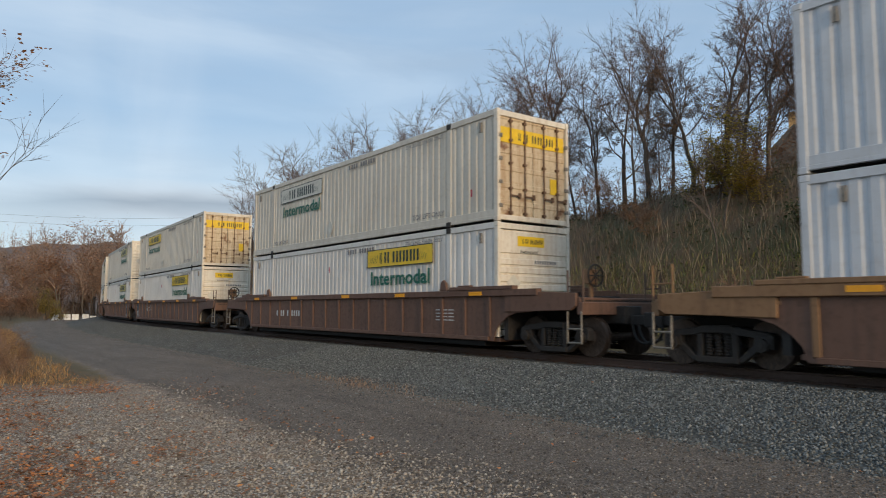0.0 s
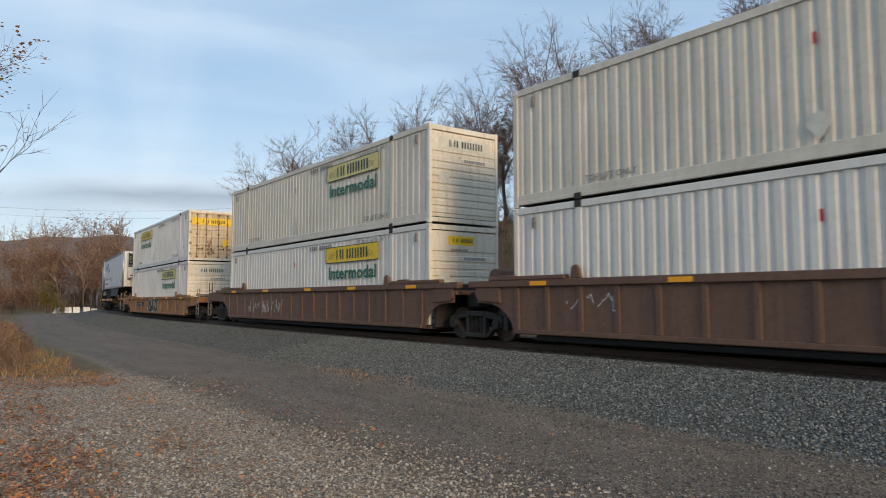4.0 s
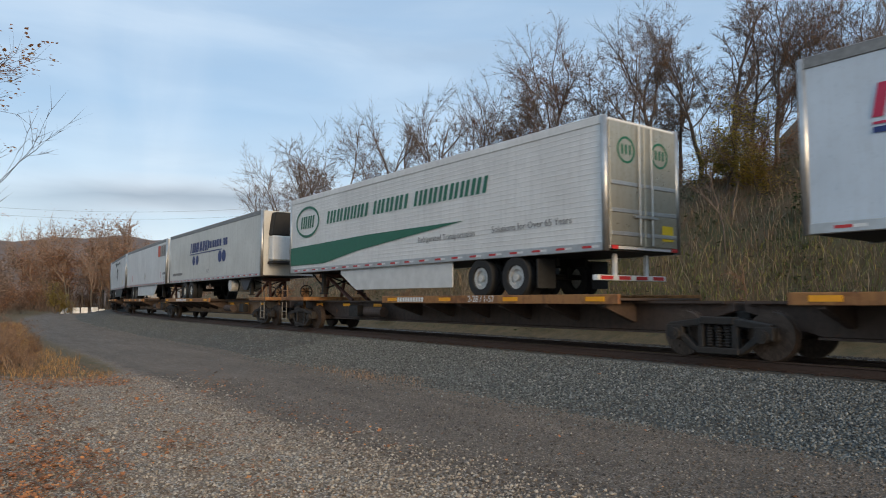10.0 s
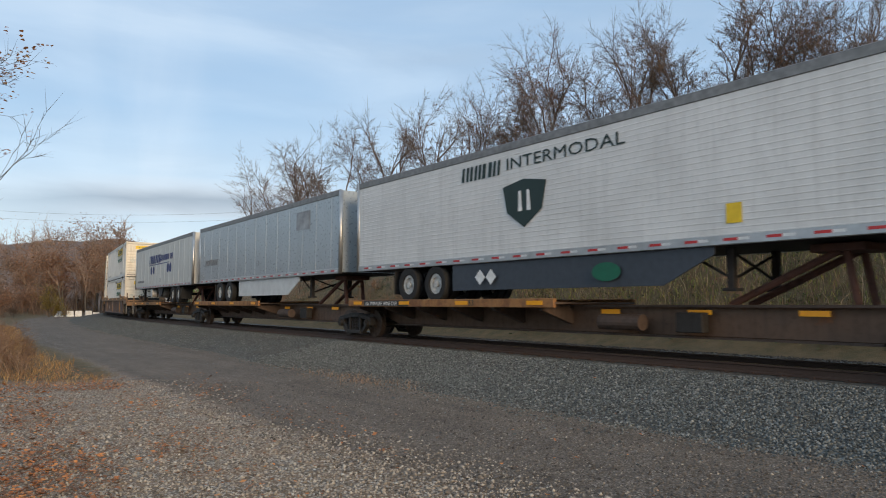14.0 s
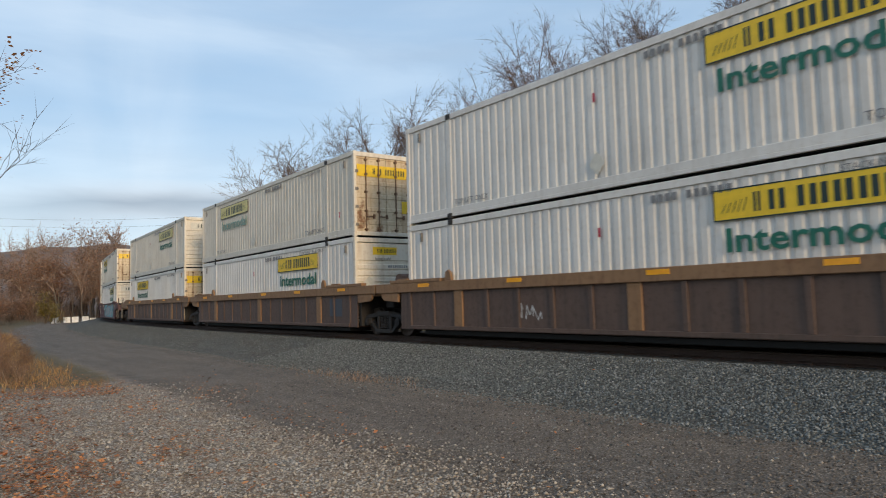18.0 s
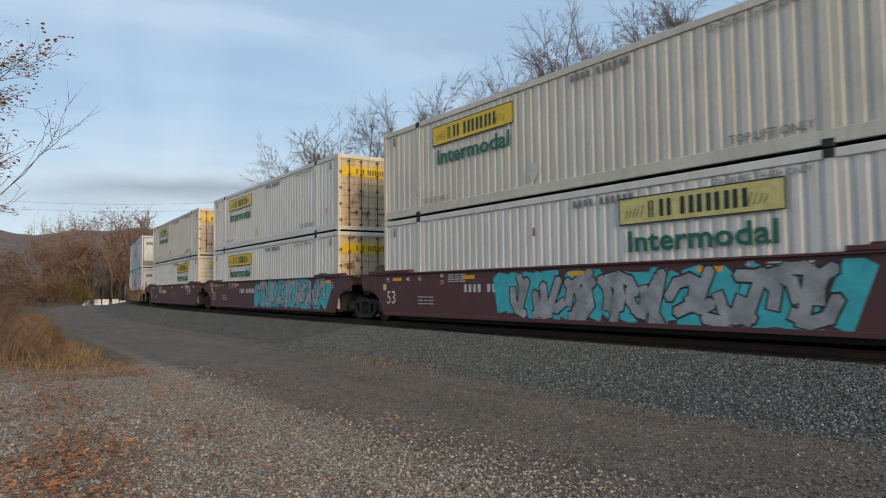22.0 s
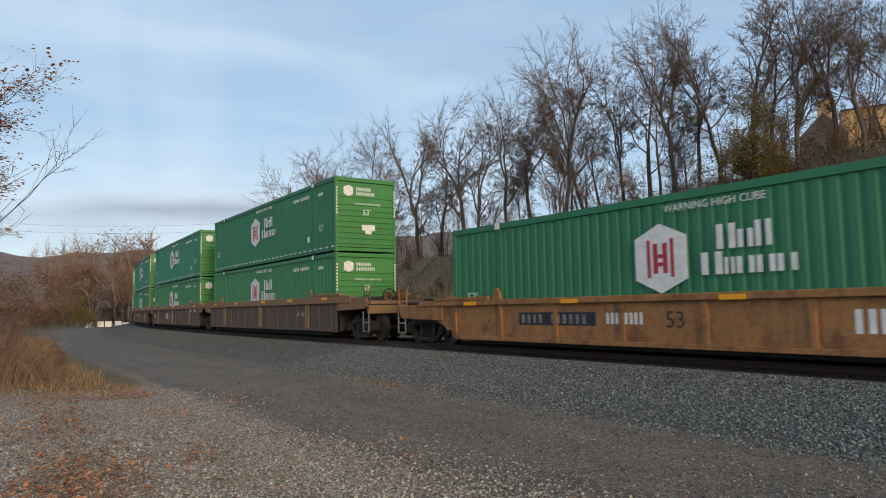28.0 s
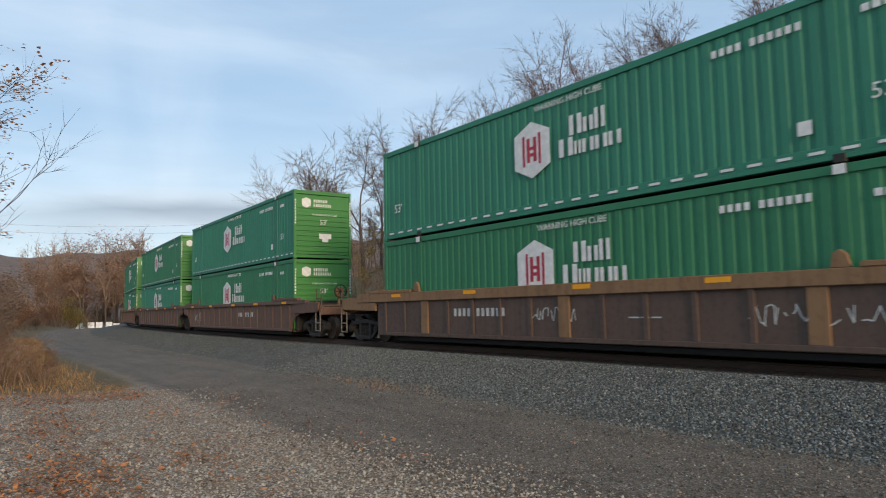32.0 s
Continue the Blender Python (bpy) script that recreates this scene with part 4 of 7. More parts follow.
def track_xy(s, lat):
    x, y, h = np.interp(s, TS, TX), np.interp(s, TS, TY), np.interp(s, TS, TH)
    return x - lat * np.sin(h), y + lat * np.cos(h)


rng = np.random.default_rng(5)
ballast_stone = speckle("ballast stone", BALLAST_TONES, 0.9, 30)
road_stone = speckle("road stone", [(0.0, (0.05, 0.042, 0.035)), (0.5, (0.115, 0.098, 0.082)), (0.9, (0.2, 0.175, 0.15)), (1.0, (0.34, 0.31, 0.27))], 0.9)
lot_stone = speckle("lot gravel stone", LOT_TONES, 0.9, 40)


def scatter_ballast():
    n1, n2 = 72000, 28000
    s = np.concatenate([rng.uniform(-4, 17, n1), rng.uniform(-62, -4, n2)])
    lat = rng.uniform(-4.75, -1.35, n1 + n2)
    thin = rng.random(len(s)) < smooth(-62, -20, s) * np.where(lat < -4.2, 0.55, 1.0)
    s, lat = s[thin], lat[thin]
    lat = np.where(rng.random(len(lat)) < 0.2, lat - rng.exponential(0.35, len(lat)), lat)
    x, y = track_xy(s, lat)
    size = rng.uniform(0.012, 0.028, len(s))
    z = np.maximum(bed_height(lat), ground_height(x, y, s, lat)) + size * 0.25
    near = rng.random(len(s)) < np.clip((s + 2) / 20, 0, 0.3)
    c = np.stack([x, y, z], 1)
    v, f = pieces(rng, ICO_V, ICO_F, c[near], size[near], 0.65, 0.38)
    tagged(new("ballast_stones", raw_mesh("ballast_stones", v, f, ballast_stone)), "angular grey crushed stones on the near track bed", "stones", kind="stuff")
    v, f = pieces(rng, OCT_V, OCT_F, c[~near], size[~near])
    tagged(new("ballast_stones", raw_mesh("ballast_stones", v, f, ballast_stone)), "loose grey crushed stones on the track bed", "stones", kind="stuff")
    n = 12000
    s, lat = rng.uniform(-10, 16, n), rng.uniform(-0.66, 4.6, n)
    x, y = track_xy(s, lat)
    size = rng.uniform(0.02, 0.045, n)
    v, f = pieces(rng, OCT_V, OCT_F, np.stack([x, y, bed_height(lat) + size * 0.2], 1), size)
    # darker stones, oil-stained in part; shade under the cars is put into their colour
    stained = speckle("oil-stained and shaded ballast stone", [(0.0, (0.02, 0.017, 0.014)), (0.5, (0.05, 0.041, 0.033)), (0.9, (0.09, 0.075, 0.06)), (1.0, (0.16, 0.14, 0.12))], 0.85)
    tagged(new("ballast_stones", raw_mesh("ballast_stones", v, f, stained)), "loose grey crushed stones between the rails", "stones", kind="stuff")


def scatter_lot():
    n = 66000
    u = rng.random(n)
    r = 3.6 * (17.0 / 3.6) ** u
    a = np.radians(rng.uniform(-42, 40, n))
    x, y = r * np.sin(a), r * np.cos(a)
    s, lat = track_of(x, y)
    edge = -8.4 + 0.5 * np.sin(s * 0.7) + rng.normal(0, 0.45, n)
    keep = np.where(lat < edge, True, (rng.random(n) < 0.07) & (lat < -4.4))
    keep &= ~((lat < -9.4) & (s < 0.5))
    x, y, s, lat = x[keep], y[keep], s[keep], lat[keep]
    size = rng.uniform(0.006, 0.019, len(x)) * rng.choice([1, 1, 1, 1.6], len(x)) * np.where(lat < -7.6, 1.0, 0.7)
    z = ground_height(x, y, s, lat) + size * 0.25
    v, f = pieces(rng, OCT_V, OCT_F, np.stack([x, y, z], 1), size)
    tagged(new("lot_gravel", raw_mesh("lot_gravel", v, f, lot_stone)), "loose pale gravel on the parking lot", "gravel", kind="stuff")


def scatter_road():
    n = 30000
    r = 4.2 * (16.0 / 4.2) ** rng.random(n)
    a = np.radians(rng.uniform(-20, 42, n))
    x, y = r * np.sin(a), r * np.cos(a)
    s, lat = track_of(x, y)
    ok = (lat < -4.3) & (lat > -9.2)
    x, y, s, lat = x[ok], y[ok], s[ok], lat[ok]
    size = rng.uniform(0.005, 0.014, len(x)) * rng.choice([1, 1, 1.7], len(x))
    v, f = pieces(rng, OCT_V, OCT_F, np.stack([x, y, ground_height(x, y, s, lat) + size * 0.3], 1), size, 0.6, 0.3)
    tagged(new("road_gravel", raw_mesh("road_gravel", v, f, road_stone)), "dark crushed stones pressed into the track road", "gravel", kind="stuff")


LEAF_V = np.array([(0, -1, 0), (0.75, -0.45, 0.22), (0.45, 0.1, 0.05), (0.8, 0.6, 0.3), (0, 1, 0.08), (-0.8, 0.6, 0.25), (-0.45, 0.1, 0.0), (-0.75, -0.45, 0.28), (0, 0, -0.05)])
LEAF_F = np.array([(8, 0, 1), (8, 1, 2), (8, 2, 3), (8, 3, 4), (8, 4, 5), (8, 5, 6), (8, 6, 7), (8, 7, 0)])
QUAD_V = np.array([(-0.7, -0.8, 0), (0.7, -0.7, 0.25), (0.75, 0.8, 0.1), (-0.7, 0.75, 0.35)])
QUAD_F = np.array([(0, 1, 2), (0, 2, 3)])
leaf_mat = speckle("fallen leaf", [(0.0, (0.11, 0.055, 0.028)), (0.4, (0.26, 0.11, 0.045)), (0.75, (0.46, 0.17, 0.055)), (1.0, (0.66, 0.27, 0.08))], 0.75)


def scatter_leaves():
    n = 24000
    r = 4.0 * (18.0 / 4.0) ** rng.random(n)
    a = np.radians(rng.normal(-31, 11, n))
    x, y = r * np.sin(a), r * np.cos(a)
    clump = np.sin(x * 1.3 + 0.5) * np.cos(y * 0.9) + 0.6 * np.sin(3.1 * x + 2.0 * y) + 0.6 * np.sin(7.3 * x - 4.0 * y) * np.sin(5.1 * y + 2.2 * x)
    s, lat = track_of(x, y)
    keep = (rng.random(n) < np.clip(0.3 + 0.5 * clump, 0.04, 1)) & (lat < -7.8 + rng.normal(0, 0.7, n))
    x, y, s, lat = x[keep], y[keep], s[keep], lat[keep]
    n3 = 2600
    s3 = rng.uniform(-3.5, 1.9, n3)
    l3 = -9.2 - rng.gamma(1.5, 0.9, n3)
    keep3 = (s3 > 0.2) | (rng.random(n3) < 0.2)
    s3, l3 = s3[keep3], l3[keep3]
    x3, y3 = track_xy(s3, l3)
    x, y, s, lat = (np.concatenate(q) for q in ((x, x3), (y, y3), (s, s3), (lat, l3)))
    n2 = 160
    r2 = 4.5 * (20 / 4.5) ** rng.random(n2)
    a2 = np.radians(rng.uniform(-25, 36, n2))
    x2, y2 = r2 * np.sin(a2), r2 * np.cos(a2)
    s2, lat2 = track_of(x2, y2)
    ok = lat2 < -2.2
    x, y, s, lat = (np.concatenate(q) for q in ((x, x2[ok]), (y, y2[ok]), (s, s2[ok]), (lat, lat2[ok])))
    size = rng.uniform(0.010, 0.028, len(x)) * rng.choice([1, 1, 1, 1.6], len(x))
    z = np.maximum(ground_height(x, y, s, lat), bed_height(lat) * (lat > -4.7)) + 0.03
    v, f = pieces(rng, LEAF_V, LEAF_F, np.stack([x, y, z], 1), size, 0.9, 0.12)
    tagged(new("fallen_leaves", raw_mesh("fallen_leaves", v, f, leaf_mat)), "orange-brown fallen maple leaves on the gravel", "leaves", kind="stuff")


def stalks(name, x, y, z, height, width, lean, mat, label, category="grass"):
    """Thin bent blades, three quads each."""
    n = len(x)
    a = rng.uniform(0, 6.283, n)
    d = np.stack([np.cos(a), np.sin(a)], 1) * (lean * height)[:, None]
    b = rng.uniform(0, 6.283, n)
    wv = np.stack([np.cos(b), np.sin(b)], 1) * width[:, None]
    vs = np.empty((n, 8, 3))
    for i, (t, k) in enumerate(((0, 1.0), (0.4, 0.85), (0.75, 0.6), (1.0, 0.12))):
        cx, cy, cz = x + d[:, 0] * t * t, y + d[:, 1] * t * t, z + height * t * (1 - 0.18 * t)
        vs[:, 2 * i] = np.stack([cx - wv[:, 0] * k, cy - wv[:, 1] * k, cz], 1)
        vs[:, 2 * i + 1] = np.stack([cx + wv[:, 0] * k, cy + wv[:, 1] * k, cz], 1)
    f = np.array([(0, 1, 3, 2), (2, 3, 5, 4), (4, 5, 7, 6)])[None] + (np.arange(n) * 8)[:, None, None]
    return tagged(new(name, raw_mesh(name, vs.reshape(-1, 3), f.reshape(-1, 4), mat)), label, category, kind="stuff")


straw = speckle("dry straw", [(0.0, (0.2, 0.105, 0.04)), (0.5, (0.38, 0.215, 0.08)), (1.0, (0.54, 0.36, 0.16))], 0.8)
russet = speckle("russet dead stalks", [(0.0, (0.12, 0.07, 0.043)), (0.5, (0.25, 0.15, 0.09)), (1.0, (0.42, 0.29, 0.19))], 0.85)
pale_stem = speckle("pale dead stems", [(0.0, (0.11, 0.072, 0.05)), (0.5, (0.22, 0.14, 0.095)), (1.0, (0.36, 0.24, 0.16))], 0.85, thin=0.4)
brush_mat = speckle("dead brush", [(0.0, (0.09, 0.06, 0.04)), (0.5, (0.175, 0.12, 0.077)), (0.74, (0.3, 0.22, 0.145)), (0.86, (0.44, 0.35, 0.24)), (1.0, (0.1, 0.125, 0.05))], 0.9)
turf_mat = speckle("autumn turf", [(0.0, (0.08, 0.11, 0.025)), (0.5, (0.19, 0.21, 0.05)), (1.0, (0.34, 0.3, 0.09))], 0.85)
creeper_mat = speckle("creeper leaf", [(0.0, (0.035, 0.05, 0.02)), (0.5, (0.07, 0.095, 0.036)), (0.88, (0.12, 0.135, 0.055)), (1.0, (0.24, 0.22, 0.075))], 0.7, thin=0.4)


def scatter_grass():
    # dry verge where the road leaves the lot
    n = 17000
    s = rng.uniform(-42, 0.6, n)
    lat = -9.35 - 0.25 * np.sin(s * 1.7) - rng.gamma(1.6, 1.2, n) + 0.02 * s
    lat = np.where(s < -12, lat + np.clip((-12 - s) * 0.06, 0, 1.3), lat)
    x, y = track_xy(s, lat)
    z = ground_height(x, y, s, lat) - 0.02
    h = rng.uniform(0.12, 0.5, n) * np.where(s > -4, 0.6, 1.0) * (0.75 + 0.35 * np.sin(2.3 * s + 1.1 * lat) * np.sin(1.3 * lat - 0.7 * s))
    stalks("dry_grass", x, y, z, h, rng.uniform(0.0025, 0.006, n), rng.uniform(0.15, 0.9, n), straw, "tufts of dry straw-coloured grass along the road")
    n = 15000
    s = rng.uniform(-42, -1.2, n)
    lat = -10.2 - rng.gamma(2.0, 1.3, n)
    lat = np.where(s < -12, lat + np.clip((-12 - s) * 0.06, 0, 1.3), lat)
    x, y = track_xy(s, lat)
    h = rng.uniform(0.3, 1.0, n) * smooth(-9.8, -11.8, lat) + 0.22
    stalks("brush_stalks", x, y, ground_height(x, y, s, lat), h, rng.uniform(0.002, 0.005, n), rng.uniform(0.3, 1.5, n), russet, "tangle of russet dead weeds beside the road", "weeds")
    # thin weeds at the foot of the ballast
    n = 600
    s = np.concatenate([rng.normal(4.2, 0.7, n // 3), rng.normal(1.6, 1.0, n // 3), rng.normal(2.8, 0.6, n - 2 * (n // 3))])
    lat = rng.normal(-4.6, 0.3, n) + 0.2 * np.sin(3.1 * s)
    x, y = track_xy(s, lat)
    stalks("verge_weeds", x, y, ground_height(x, y, s, lat), rng.uniform(0.04, 0.15, n), rng.uniform(0.003, 0.006, n), rng.uniform(0.2, 1.0, n), russet, "thin dry weeds along the foot of the ballast", "weeds")
    # turf strip behind the track
    n = 11000
    s, lat = rng.uniform(-7, 24, n), rng.uniform(6.9, 10.2, n)
    x, y = track_xy(s, lat)
    stalks("turf", x, y, ground_height(x, y, s, lat), rng.uniform(0.06, 0.28, n), rng.uniform(0.006, 0.014, n), rng.uniform(0.1, 0.7, n), turf_mat, "strip of green and yellow turf behind the track")
    # brush on the bank
    n = 40000
    s, lat = np.concatenate([rng.uniform(-75, 26, n // 2), rng.uniform(-16, 16, n - n // 2)]), rng.uniform(7.0, 18, n)
    x, y = track_xy(s, lat)
    h = rng.uniform(0.25, 1.4, n) ** 1.3 * np.interp(lat, [7, 10.5, 14, 20], [0.75, 1.0, 0.45, 0.35])
    stalks("bank_brush", x, y, ground_height(x, y, s, lat) - 0.03, h, rng.uniform(0.003, 0.009, n), rng.uniform(0.05, 0.8, n), brush_mat, "dense grey-brown dead brush on the bank", "brush")

    # creeper and moss in patches
    n = 42000
    s, lat = rng.uniform(-32, 20, n), rng.uniform(6.2, 16, n)
    x, y = track_xy(s, lat)
    patch = np.sin(0.9 * x + 0.3) * np.cos(0.8 * lat + 0.5 * s) + 0.7 * np.sin(1.7 * s + 1.1 * lat) + 0.5 * np.sin(4.1 * s - 2.3 * lat)
    ok = rng.random(n) < np.clip(0.42 + 0.5 * patch, 0.06, 1)
    x, y, s, lat = x[ok], y[ok], s[ok], lat[ok]
    z = ground_height(x, y, s, lat) + rng.gamma(1.5, 0.13, len(x))
    v, f = pieces(rng, QUAD_V, QUAD_F, np.stack([x, y, z], 1), rng.uniform(0.03, 0.075, len(x)), 0.9, 0.2)
    tagged(new("creeper", raw_mesh("creeper", v, f, creeper_mat)), "patches of dark green creeper on the bank", "creeper", kind="stuff")


def scatter_thicket():
    # haze of thin stems in the far wood
    n = 11000
    az, d = np.radians(rng.uniform(-46, -6, n)), rng.uniform(112, 190, n)
    x, y = d * np.sin(az), d * np.cos(az)
    s, lat = track_of(x, y)
    ok = np.abs(lat) > 9
    x, y, s, lat = x[ok], y[ok], s[ok], lat[ok]
    k = len(x)
    stalks("far_thicket", x, y, ground_height(x, y, s, lat), rng.uniform(1.5, 7, k), rng.uniform(0.012, 0.035, k), rng.uniform(0.1, 0.9, k), pale_stem, "haze of brown stems in the far wood", "thicket")
    n = 9000
    az, d = np.radians(rng.uniform(-46, -22, n)), rng.uniform(38, 112, n)
    x, y = d * np.sin(az), d * np.cos(az)
    s, lat = track_of(x, y)
    ok = lat < -10.8
    x, y, s, lat = x[ok], y[ok], s[ok], lat[ok]
    k = len(x)
    stalks("roadside_thicket", x, y, ground_height(x, y, s, lat), rng.uniform(0.6, 2.6, k), rng.uniform(0.006, 0.016, k), rng.uniform(0.2, 1.2, k), pale_stem, "russet brush along the far roadside", "thicket")


# ---- trees ----
def bark(name, col):
    m = bpy.data.materials.new(name)
    nt, N, K, b = nodes_of(m)
    v = coords(nt, (1, 1, 0.25))
    f = noise_tex(nt, v, 16, 6, 0.7)
    g = noise_tex(nt, coords(nt), 0.7, 4, 0.6)
    c = ramp(nt, f, [(0.3, tuple(x * 0.5 for x in col)), (0.7, tuple(x * 1.4 for x in col))])
    c = mixc(nt, ramp(nt, g, [(0.5, (0, 0, 0)), (0.75, (0.4, 0.4, 0.4))]), c, (0.10, 0.105, 0.075))
    K(c, b.inputs["Base Color"])
    b.inputs["Roughness"].default_value = 0.95
    bump(nt, b, f, 0.8, 0.02)
    return m


bark_mat = bark("grey-brown bark", (0.105, 0.086, 0.07))
twig_mat = plain("twig bark", (0.14, 0.105, 0.084), 0.95, var=0.35, scale=3)
russet_twig = plain("russet twig bark", (0.24, 0.145, 0.095), 0.95, var=0.4, scale=2)
# twigs of the far wood, paled in colour to stand in for haze
hazy_twig = plain("grey-brown far twig bark paled by haze", (0.26, 0.185, 0.14), 0.95, var=0.35, scale=1)
brown_leaf = speckle("clinging brown leaf", [(0.0, (0.13, 0.06, 0.035)), (0.5, (0.26, 0.125, 0.06)), (1.0, (0.4, 0.21, 0.07))], 0.75, thin=0.4)
gold_leaf = speckle("yellow-green leaf", [(0.0, (0.17, 0.15, 0.03)), (0.5, (0.4, 0.31, 0.055)), (1.0, (0.58, 0.4, 0.08))], 0.7, thin=0.4)
red_leaf = speckle("clinging red-brown leaf", [(0.0, (0.16, 0.06, 0.04)), (0.5, (0.3, 0.12, 0.065)), (1.0, (0.42, 0.19, 0.08))], 0.75, thin=0.4)
# far leaves, lightened in colour for the same haze
far_leaf = speckle("far russet leaf paled by haze", [(0.0, (0.24, 0.12, 0.07)), (0.5, (0.44, 0.22, 0.12)), (1.0, (0.58, 0.33, 0.18))], 0.85, thin=0.4)
ivy_leaf = speckle("dark green ivy leaf", [(0.0, (0.018, 0.034, 0.014)), (0.6, (0.04, 0.07, 0.025)), (1.0, (0.07, 0.10, 0.035))], 0.6, thin=0.4)


class Grower:
    """Grows a bare tree: the trunk forks into rising leaders that fork again, with side shoots on the way."""

    def __init__(self, seed, sides, depth, fine, up, spread):
        self.r = random.Random(seed)
        self.sides, self.depth, self.fine, self.up, self.spread = sides, depth, fine, up, spread
        self.wood, self.twigs, self.tips = Shape(), Shape(), []

    def turn(self, d, lo, hi):
        r = self.r
        axis = Vector((r.gauss(0, 1), r.gauss(0, 1), r.gauss(0, 0.4))).normalized()
        side = (axis - d * axis.dot(d)).normalized()
        a = radians(r.uniform(lo, hi)) * self.spread
        return (d * math.cos(a) + side * math.sin(a)).normalized()

    def limb(self, p, d, length, rad, level):
        r, fine = self.r, self.fine
        sh = self.wood if level == 0 else self.twigs
        if level == self.depth:
            e = p + (d + Vector((0, 0, 0.12 * self.up))).normalized() * length
            u = d.orthogonal().normalized()
            w = d.cross(u)
            a = r.uniform(0, 3.1416)
            o = (u * math.cos(a) + w * math.sin(a)) * fine * 1.35
            sh.add([p - o, p + o, e], [(0, 1, 2)])
            self.tips.append(e)
            return
        segs = 6 if level == 0 else 4 if level == 1 else 3 if level < 4 else 1
        n = 8 if level == 0 else 5 if level == 1 else 4 if level == 2 else 3
        bend = 0.07 if level == 0 else 0.16
        pts = [(p.copy(), rad)]
        for i in range(segs):
            d = (d + Vector((r.gauss(0, bend), r.gauss(0, bend), r.gauss(0, bend * 0.5) + self.up * (0.02, 0.11, 0.07, 0.02, 0.0, 0.0)[level]))).normalized()
            p = p + d * (length / segs)
            pts.append((p.copy(), rad * (1 - (0.28 if level < 3 else 0.45) * (i + 1) / segs)))
        rings = []
        for i, (q, rr) in enumerate(pts):
            t = (pts[min(i + 1, segs)][0] - pts[max(i - 1, 0)][0]).normalized()
            u = t.orthogonal().normalized()
            w = t.cross(u)
            flare = 1.5 if level == 0 and i == 0 else 1.0
            rings.append([q + (u * math.cos(6.2832 * k / n) + w * math.sin(6.2832 * k / n)) * max(rr * flare, fine) for k in range(n)])
        sh.add([v for ring in rings for v in ring], [(i * n + k, i * n + (k + 1) % n, (i + 1) * n + (k + 1) % n, (i + 1) * n + k) for i in range(segs) for k in range(n)])
        end, er = pts[-1]
        for j in range(3 if level == 0 and r.random() < 0.5 else 2):
            self.limb(end, self.turn(d, 8, 28 if level < 2 else 42), length * (r.uniform(0.72, 0.95) if level == 0 else r.uniform(0.55, 0.8)), er * r.uniform(0.6, 0.85), level + 1)
        for j in range(self.sides[level]):
            t = r.uniform(self.low if level == 0 else 0.25, 0.95)
            i = min(int(t * segs), segs - 1)
            fr = t * segs - i
            q = pts[i][0].lerp(pts[i + 1][0], fr)
            rr = pts[i][1] * (1 - fr) + pts[i + 1][1] * fr
            self.limb(q, self.turn(d, 26, 58 if level < 3 else 75), length * r.uniform(0.34, 0.66) * (1.1 - 0.3 * t), max(rr * 0.45, fine), level + 1)


def leaf_cloud(tips, seed, per, spread, size, mat):
    g = np.random.default_rng(seed)
    t = np.array([tuple(p) for p in tips])
    c = np.repeat(t, per, 0) + g.normal(0, spread, (len(t) * per, 3))
    v, f = pieces(g, *((LEAF_V, LEAF_F) if per >= 8 else (QUAD_V, QUAD_F)), c, g.uniform(size * 0.6, size * 1.2, len(c)), 0.9, 0.2)
    return raw_mesh("foliage", v, f, mat)


def tree_parts(seed, height, rad, sides, fine, up=1.0, lean=0.06, leaves=None, share=1.0, twig=None, low=0.6, spread=1.0, toward=None):
    depth = len(sides)
    g = Grower(seed, sides, depth, fine, up, spread)
    g.low = low
    d = Vector(toward).normalized() if toward else Vector((g.r.gauss(0, lean), g.r.gauss(0, lean), 1)).normalized()
    stem = height / sum(0.7 ** k for k in range(depth + 1))
    g.limb(Vector((0, 0, -0.15)), d, stem, rad, 0)
    out = [("trunk", g.wood.mesh("trunk", bark_mat, soft=True)), ("crown", g.twigs.mesh("crown", twig or twig_mat))]
    if leaves:
        tips = [p for p in g.tips if g.r.random() < share and p.z > height * min(0.3, low)]
        out.append(("foliage", leaf_cloud(tips, seed, leaves[0], leaves[1], leaves[2], leaves[3])))
    return out


def make_tree(name, parts, m, label, category, group=""):
    root = group_root(name, label, category, group)
    root.matrix_basis = m
    for n, me in parts:
        part(n, me, root)
    return root


def ground_at(x, y):
    return float(ground_height(np.array([x]), np.array([y]))[0])


def stand(name, parts, s, lat, scale, label, category="tree", group=""):
    x, y = track_xy(np.array([s]), np.array([lat]))
    x, y = float(x[0]), float(y[0])
    m = Matrix.Translation((x, y, ground_at(x, y))) @ Matrix.Rotation(random.uniform(0, 6.28), 4, "Z") @ Matrix.Scale(scale, 4)
    return make_tree(name, parts, m, label, category, group)


HEROES = [tree_parts(11 + i, 10.0, 0.115 + 0.015 * (i % 3), (2, 3, 4, 4, 10), 0.005, leaves=((2, 0.07, 0.036, (brown_leaf, red_leaf)[i == 1]) if i in (1, 4) else (1, 0.08, 0.03, brown_leaf)), share=0.24 if i in (1, 4) else 0.03) for i in range(6)]
KINDS = [tree_parts(111 + i, 10.0, 0.085 + 0.02 * (i % 3), (1, 2, 3, 3, 8), 0.0055, spread=0.85, leaves=((1, 0.08, 0.042, brown_leaf) if i in (1, 4) else None), share=0.2) for i in range(7)]
SAPLINGS = [tree_parts(31 + i, 5.0, 0.04, (2, 3, 3, 5), 0.004, spread=0.9, leaves=((2, 0.12, 0.05, gold_leaf) if i == 2 else None), share=0.6) for i in range(3)]
